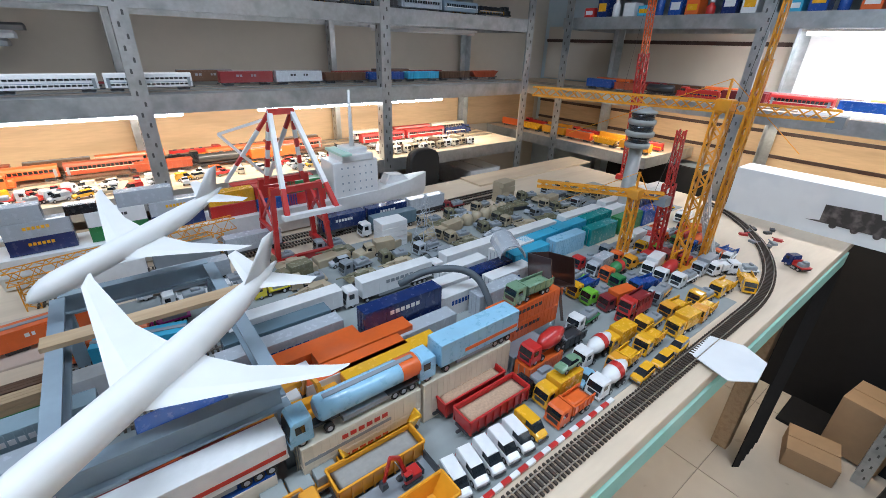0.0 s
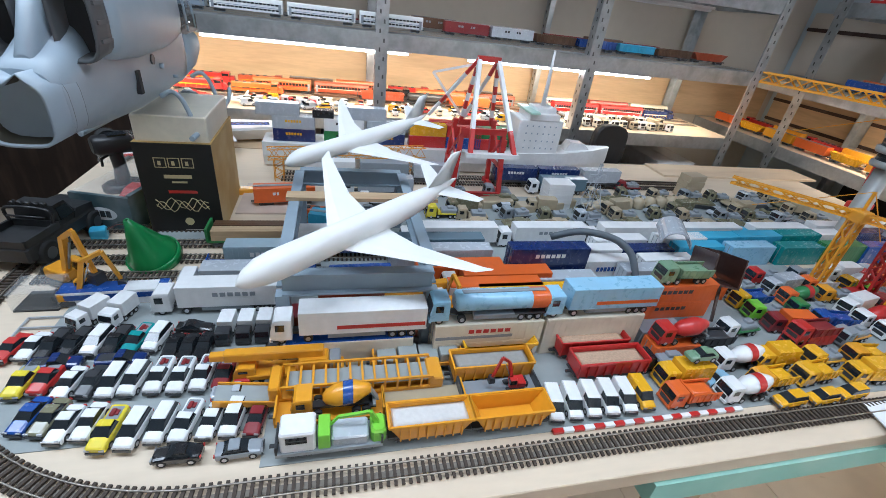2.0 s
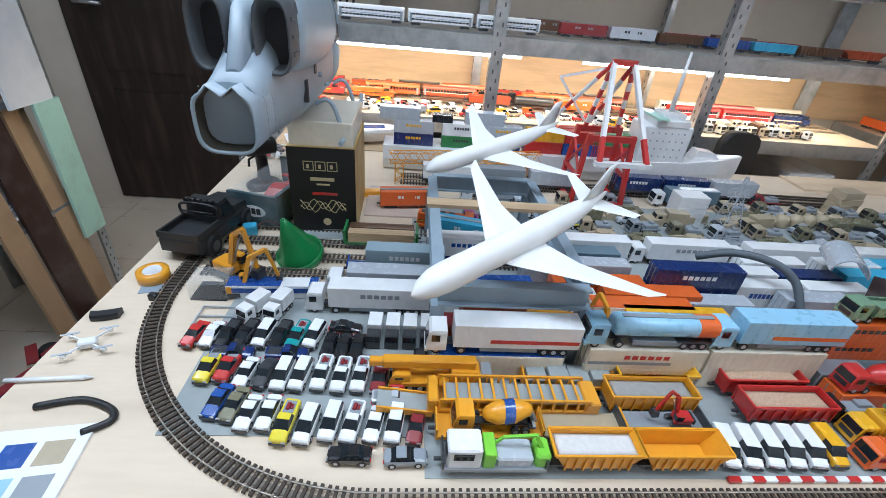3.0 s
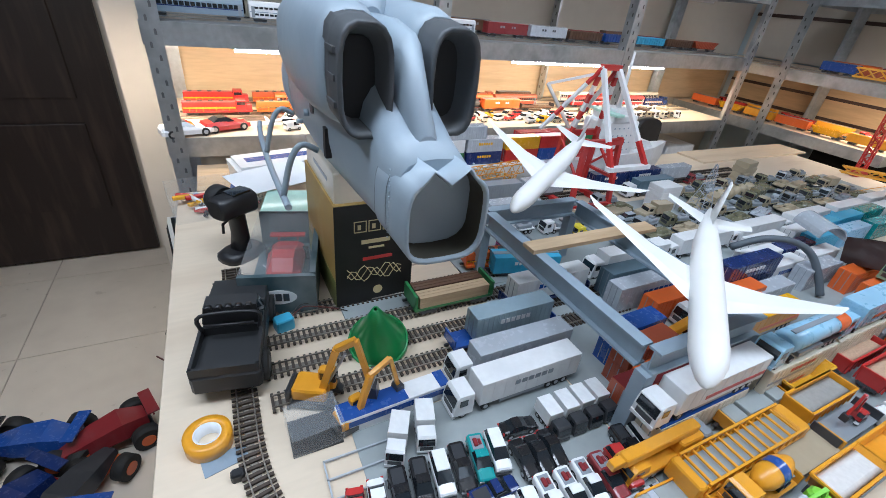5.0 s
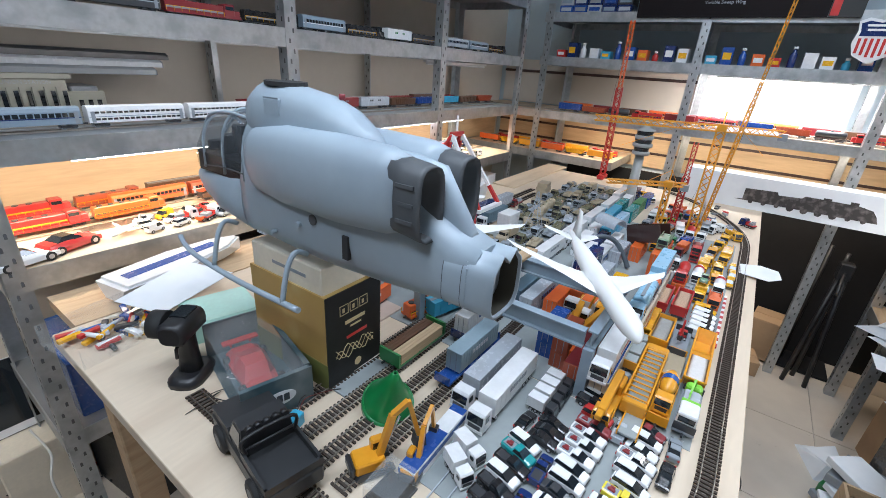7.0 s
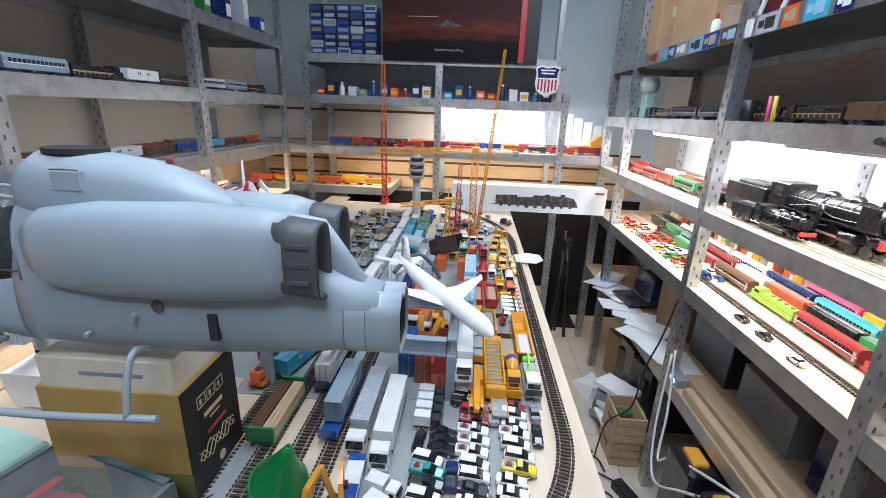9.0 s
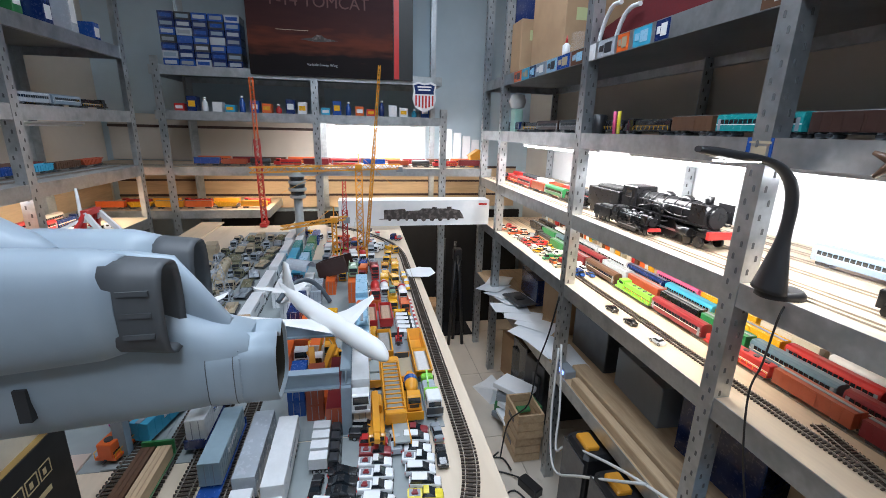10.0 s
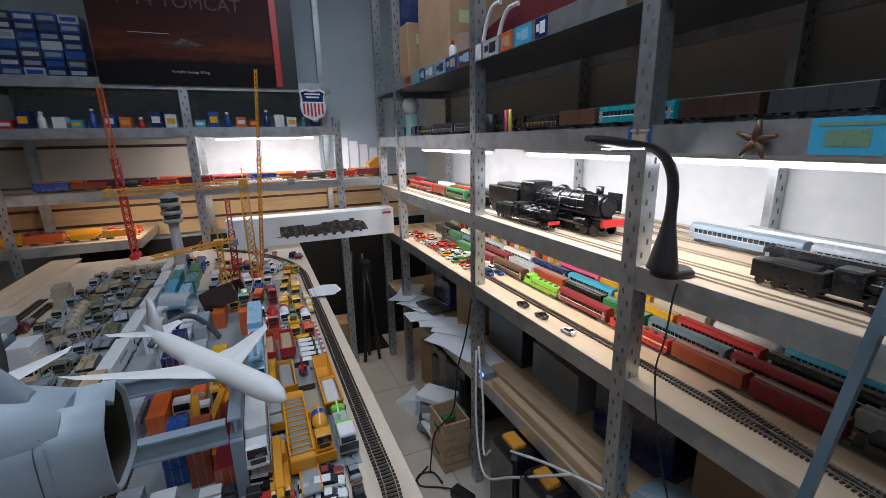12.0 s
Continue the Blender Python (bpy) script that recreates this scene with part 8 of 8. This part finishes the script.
# black sheets added to darken the far end of the table, and a folded tripod
BLACK_FILL = mat("black_fill", (0.006, 0.006, 0.007), 0.95, grain=0.3, scale=30)
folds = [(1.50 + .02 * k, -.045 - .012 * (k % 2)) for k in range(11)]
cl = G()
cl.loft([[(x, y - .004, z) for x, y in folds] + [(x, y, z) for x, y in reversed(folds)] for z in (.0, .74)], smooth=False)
solo("hanging_cloth", cl, BLACK_FILL, "upright black sheet darkening the space under the table edge", "cloth")
solo("hanging_cloth", G().box(2.06, -.90, 0, 2.08, .95, .795), BLACK_FILL, "upright black sheet darkening the space at the end of the table", "cloth")
solo("black_sheet", G().box(1.86, -.56, .002, 2.05, -.06, .012, .004), BLACK_FILL, "flat black sheet darkening the floor under the table end", "cloth")
tp = thing("folded_tripod", "black folded tripod standing in the aisle", "tripod", pose(1.77, -.42, 0))
for a in range(3):
    part("leg", G().cyl((.05 * math.cos(2.09 * a), .05 * math.sin(2.09 * a), 0), (.012 * math.cos(2.09 * a), .012 * math.sin(2.09 * a), .55), .010, n=8), BLACKPL, tp)
part("head", G().box(-.025, -.025, .55, .025, .025, .62, .006), BLACKPL, tp)
part("pan_handle", G().cyl((0, 0, .59), (-.14, .02, .52), .007, n=8), BLACKPL, tp)
for i in range(2):
    solo("black_pole", G().cyl((0, 0, 0), (.03 * i - .02, -.01, .62), .008, n=8), BLACKPL, "thin black pole leaning in the aisle", "pole", "poles", m=pose(1.90 + .05 * i, -.42 + .05 * i, .012))
# cartons and scraps on the floor before the table
crate("cardboard_carton", "open brown cardboard carton on the floor", 1.66, -.26, 0, 1.80, -.12, .07, CARD, 12)
crate("cardboard_carton", "brown cardboard carton beside the table", 1.84, -.36, .013, 2.00, -.20, .22, CARD, -8)
solo("crumpled_paper", G().loft([[(-.10, -.05, 0), (.11, -.06, 0), (.09, .06, 0), (-.08, .07, 0)], [(-.07, -.03, .03), (.07, -.05, .05), (.06, .04, .02), (-.06, .04, .06)]], smooth=False), PAPER, "crumpled white packing paper on the floor", "paper", m=pose(1.22, -.50, .0, 0, 0, 20))

solo("wire_loop", G().tube([(1.06, -.20, .003), (.98, -.19, .003), (.86, -.16, .003), (.80, -.19, .003), (.81, -.22, .003), (.92, -.25, .003), (1.03, -.23, .003)], .0018, 6), CABLE_B, "thin dark wire loop lying on the floor", "cable")
# ---- under and beside the back shelf ----
for i in range(9):
    crate("storage_carton", "packed carton on the shelf under the lit deck", -.42 + i * .22, 1.16, .451, -.24 + i * .22, 1.42, .60 + .07 * (i % 3), (P("blue"), CARD, P("dark"), P("white"), P("red"))[i % 5])
for i in range(7):
    put_rail(("box", "coach")[i % 2], ("red", "green", "navy", "yellow")[i % 4], .95 + .18 * (i % 4), 1.17 + .05 * (i // 4), .451, 0, "white", .16, None, "shelf trains", "under the lit deck")
chairb = thing("office_chair", "black padded chair back standing behind the table", "chair", pose(.985, 1.02, .0))
part("backrest", G().loft([[(x, y, z) for x, z in rounded(.060, .075, 18, 3.4, 0, .835)] for y in (-.018, .018)]), mat("black_leather", (0.012, 0.012, 0.013), 0.5, grain=0.2, scale=80, bump=0.1), chairb)
part("stem", G().box(-.015, -.012, .40, .015, .012, .77), BLACKPL, chairb)
part("seat", G().box(-.14, -.16, .36, .14, .05, .42, .02), BLACKPL, chairb)
part("foot", G().box(-.12, -.02, .02, .12, .02, .05).box(-.02, -.12, .02, .02, .12, .05).cyl((0, 0, .05), (0, 0, .37), .02).box(-.12, -.02, 0, -.10, .02, .02).box(.10, -.02, 0, .12, .02, .02), BLACKPL, chairb)
bt = thing("model_boat", "white and blue model speedboat hull behind the table", "model boat", pose(-.20, 1.02, .80, 0, 0, 12))
part("hull", G().loft([[(x, -w, .04), (x, -w * .5, .008), (x, w * .5, .008), (x, w, .04)] for x, w in ((-.15, .045), (0, .05), (.10, .035), (.16, .004))], smooth=False), P("white"), bt)
part("deck", G().loft([[(x, -w, .0405), (x, w, .0405), (x, w, .046), (x, -w, .046)] for x, w in ((-.14, .042), (0, .047), (.10, .032), (.15, .003))], smooth=False), P("white"), bt)
part("blue_stripe", G().box(-.12, -.012, .0462, .09, .012, .0475), P("blue"), bt)
solo("boat_shelf", G().box(-.42, .955, .776, .10, 1.11, .7995), WOOD, "narrow wooden board behind the table", "board")

# ---- at the wall by the door ----
pad = thing("tablet", "white tablet with a dark screen leaning on the wall corner", "tablet", pose(-.49, 1.52, .24, -12, 0, 0))
part("frame", G().box(-.085, -.006, 0, .085, .0, .24, .004), P("white"), pad)
part("screen", G().box(-.072, -.0075, .024, .072, -.006, .218), GLASS, pad)
part("case_back", G().box(-.092, .0, -.006, .092, .006, .246, .004), BLACKPL, pad)
solo("grey_carton", G().box(-.58, 1.42, 0, -.40, 1.555, .236, .004), P("cream"), "cream storage carton under the tablet", "box")
solo("tablet_cable", G().tube([(-.49, 1.50, .24), (-.48, 1.36, .24), (-.50, 1.31, .20), (-.50, 1.29, .10), (-.53, 1.22, .004)], .003, 6), CABLE_W, "white charging cable hanging from the tablet", "cable")
chg = thing("charger_case", "black charger case with red fittings under the back shelf", "case", pose(-.27, 1.34, .0, 0, 0, 8))
part("case", G().box(-.10, -.13, 0, .10, .13, .26, .008), BLACKPL, chg)
for k in range(3):
    part("red_fitting", G().box(-.07, -.13 + .09 * k, .26, .05, -.07 + .09 * k, .28, .003), P("red"), chg)
for i in range(16):
    r2 = random.Random(i)
    x, y = -.46 + r2.uniform(-.16, .14), 1.26 + r2.uniform(-.30, .30)
    solo("loose_cable", G().tube([(x, y, .004), (x + r2.uniform(-.08, .08), y + r2.uniform(-.08, .08), .02), (x + r2.uniform(-.12, .12), y + r2.uniform(-.12, .12), .004), (x + r2.uniform(-.14, .14), y + r2.uniform(-.14, .14), .004)], .003, 6), (CABLE_B, CABLE_R, CABLE_B, CABLE_R)[i % 4], "loose battery cable curled on the floor", "cable", "loose cables")
for i in range(6):
    b = thing("battery_pack", "small blue and red battery pack on the floor", "battery", pose(-.62 + .08 * (i % 3), .78 + .11 * (i // 3), 0, 0, 0, 40 * i), "battery packs")
    part("pack", G().box(-.035, -.012, 0, .035, .012, .022, .003), P(("blue", "red", "cyan")[i % 3]), b)
    part("end_cap", G().box(.035, -.011, .002, .041, .011, .020), BLACKPL, b)
ring = thing("cable_coil", "coil of pale grey tubing on the floor", "cable", pose(-.53, 1.20, 0))
for x, y, a in ((-.60, 1.30, 62), (-.45, 1.12, 40), (-.50, 1.05, 55)):
    solo("blue_strip", G().box(-.075, -.012, .0, .075, .012, .006, .001), P("cyan"), "flat blue foam strip on the floor", "strip", "blue strips", m=pose(x, y, 0, 0, 0, a))
solo("black_pouch", G().box(-.05, -.035, .0, .05, .035, .02, .006), BLACKPL, "small black pouch lying on the floor", "pouch", m=pose(-.62, 1.02, 0, 0, 0, 30))
part("coil", G().tube([((.07 + .004 * (k % 3)) * math.cos(k * .4), (.07 + .004 * (k % 3)) * math.sin(k * .4), .006 + .0009 * k) for k in range(48)], .005, 6), P("bluegrey"), ring)
part("tie", G().box(-.09, -.015, .0, -.05, .015, .06), P("blue"), ring)


# heap of radio-controlled buggies on the floor beside the table
def buggy(colour, second):
    t = thing("toy_buggy", "", "toy car")
    part("shell", G().loft([[(x, y * w, z) for y, z in ((-1, .045), (1, .045), (.8, h), (-.8, h))] for x, w, h in ((-.10, .03, .075), (-.04, .045, .095), (.03, .04, .085), (.11, .02, .06))], smooth=False), P(colour), t)
    part("chassis", G().box(-.11, -.03, .032, .11, .03, .042, .003), P(second), t)
    for sx in (-.08, .08):
        for sy in (-1, 1):
            w = part("wheel", G().cyl((sx, sy * .045, .035), (sx, sy * .078, .035), .035, n=18), TYRE, t)
            part("rim", G().cyl((sx, sy * .044, .035), (sx, sy * .080, .035), .018, n=14), P("orange"), w)
        part("axle", G().cyl((sx, -.05, .035), (sx, .05, .035), .006, n=8), RIM, t)
    part("rear_wing", G().box(-.13, -.05, .10, -.10, .05, .104).box(-.118, -.02, .06, -.114, .02, .10), P(colour), t)
    return t


for i in range(20):
    r2 = random.Random(40 + i)
    a, b = (("navy", "red"), ("dark", "orange"), ("black", "red"), ("blue", "dark"), ("maroon", "dark"))[i % 5]
    put(lambda: buggy(a, b), ("buggy", a, b), f"{WORDS[a]} and {WORDS[b]} radio-controlled buggy heaped on the floor", "toy car", pose(-1.10 + .15 * (i % 3) + r2.uniform(-.03, .03), .38 + .17 * (i // 3 % 5) + r2.uniform(-.03, .03), .001 + .10 * (i // 15), 0, 0, r2.uniform(0, 360)), "buggies")

# left-hand rack with cardboard and papers
left_rack = thing("shelf_rack", "galvanised slotted-angle rack beside the dark door", "shelf", pose(0, 0, 0))
for y in (1.30, .20):
    slotted_post(left_rack, -1.22, y, 0, 2.3, -1, -1)
    slotted_post(left_rack, -1.65, y, 0, 2.3, 1, -1)
for z in (.46, .82, 1.22):
    part("shelf_deck", G().box(-1.64, .20, z - .02, -1.23, 1.29, z), STEEL, left_rack)
for i, (y0, y1, h) in enumerate(((1.12, 1.20, .95), (1.00, 1.10, 1.05), (.90, .97, .80))):
    solo("cardboard_sheet", G().box(-.012, y0 - 1.0, 0, 0, y1 - 1.0, h), (CARD, P("darkbrown"), CARD)[i], "tall cardboard strip leaning on the rack", "cardboard", "cardboard sheets", m=pose(-1.20 + .01 * i, 1.0, .02, 0, -4, 0))
solo("white_board", G().box(-1.215, 1.10, .80, -1.205, 1.27, 1.75), PAPER, "tall white panel leaning on the rack", "panel")
solo("mint_board", G().box(-1.213, 1.18, .32, -1.203, 1.29, .80), P("mint"), "pale mint panel leaning on the rack", "panel")
for i in range(9):
    solo("magazine", G().box(-.13, -.10, 0, .13, .10, .010, .001), (PAPER, P("grey"), P("silver"))[i % 3], "magazine in an untidy pile on the rack", "magazine", "magazines", m=pose(-1.36, .88 + .005 * i, .461 + .0105 * i, 0, 0, 4 * i - 12))
fanp = thing("paper_fan", "white pleated paper fan ornament on the rack", "ornament", pose(-1.24, .83, .64, 0, 0, 0))
for k in range(9):
    a = radians(20 + 17 * k)
    part("pleat", G().add([(0, 0, 0), (.004, .085 * math.cos(a), .085 * math.sin(a)), (-.004, .085 * math.cos(a + .26), .085 * math.sin(a + .26)), (.004, .002, .002)], [(0, 1, 2), (0, 2, 3)]), PAPER, fanp)
for i in range(4):
    put_rail("loco", ("red", "black", "maroon", "red")[i], -1.30 - .06 * (i % 2), .62 + .19 * (i // 2), .821, 90, "dark", .17, None, "shelf trains", "on the rack by the door")
for i in range(5):
    crate("kit_carton", "pale model kit carton on the rack", -1.62, .25 + .20 * i, (.461, .821, 1.221)[i % 3], -1.44, .42 + .20 * i, (.461, .821, 1.221)[i % 3] + .15, (P("white"), PAPER, P("silver"))[i % 3])
solo("blue_bin", G().box(-.86, -.15, 0, -.62, .02, .22, .01), P("blue"), "blue plastic bin on the floor", "bin")

# blue-grey ladder rail near the camera
lad = thing("step_ladder", "blue-grey metal step ladder leaning by the rack", "ladder", pose(0, 0, 0))
for dx in (0, -.28):
    part("rail", G().bar((-.27 + dx, -.40, 0), (-.425 + dx, -.40, 1.40), .010), P("bluegrey"), lad)
for k in range(4):
    a = Vector((-.27, -.40, 0)).lerp(Vector((-.425, -.40, 1.40)), .2 + .2 * k)
    part("step", G().box(a.x - .27, a.y - .03, a.z - .008, a.x - .01, a.y + .03, a.z + .008), P("bluegrey"), lad)
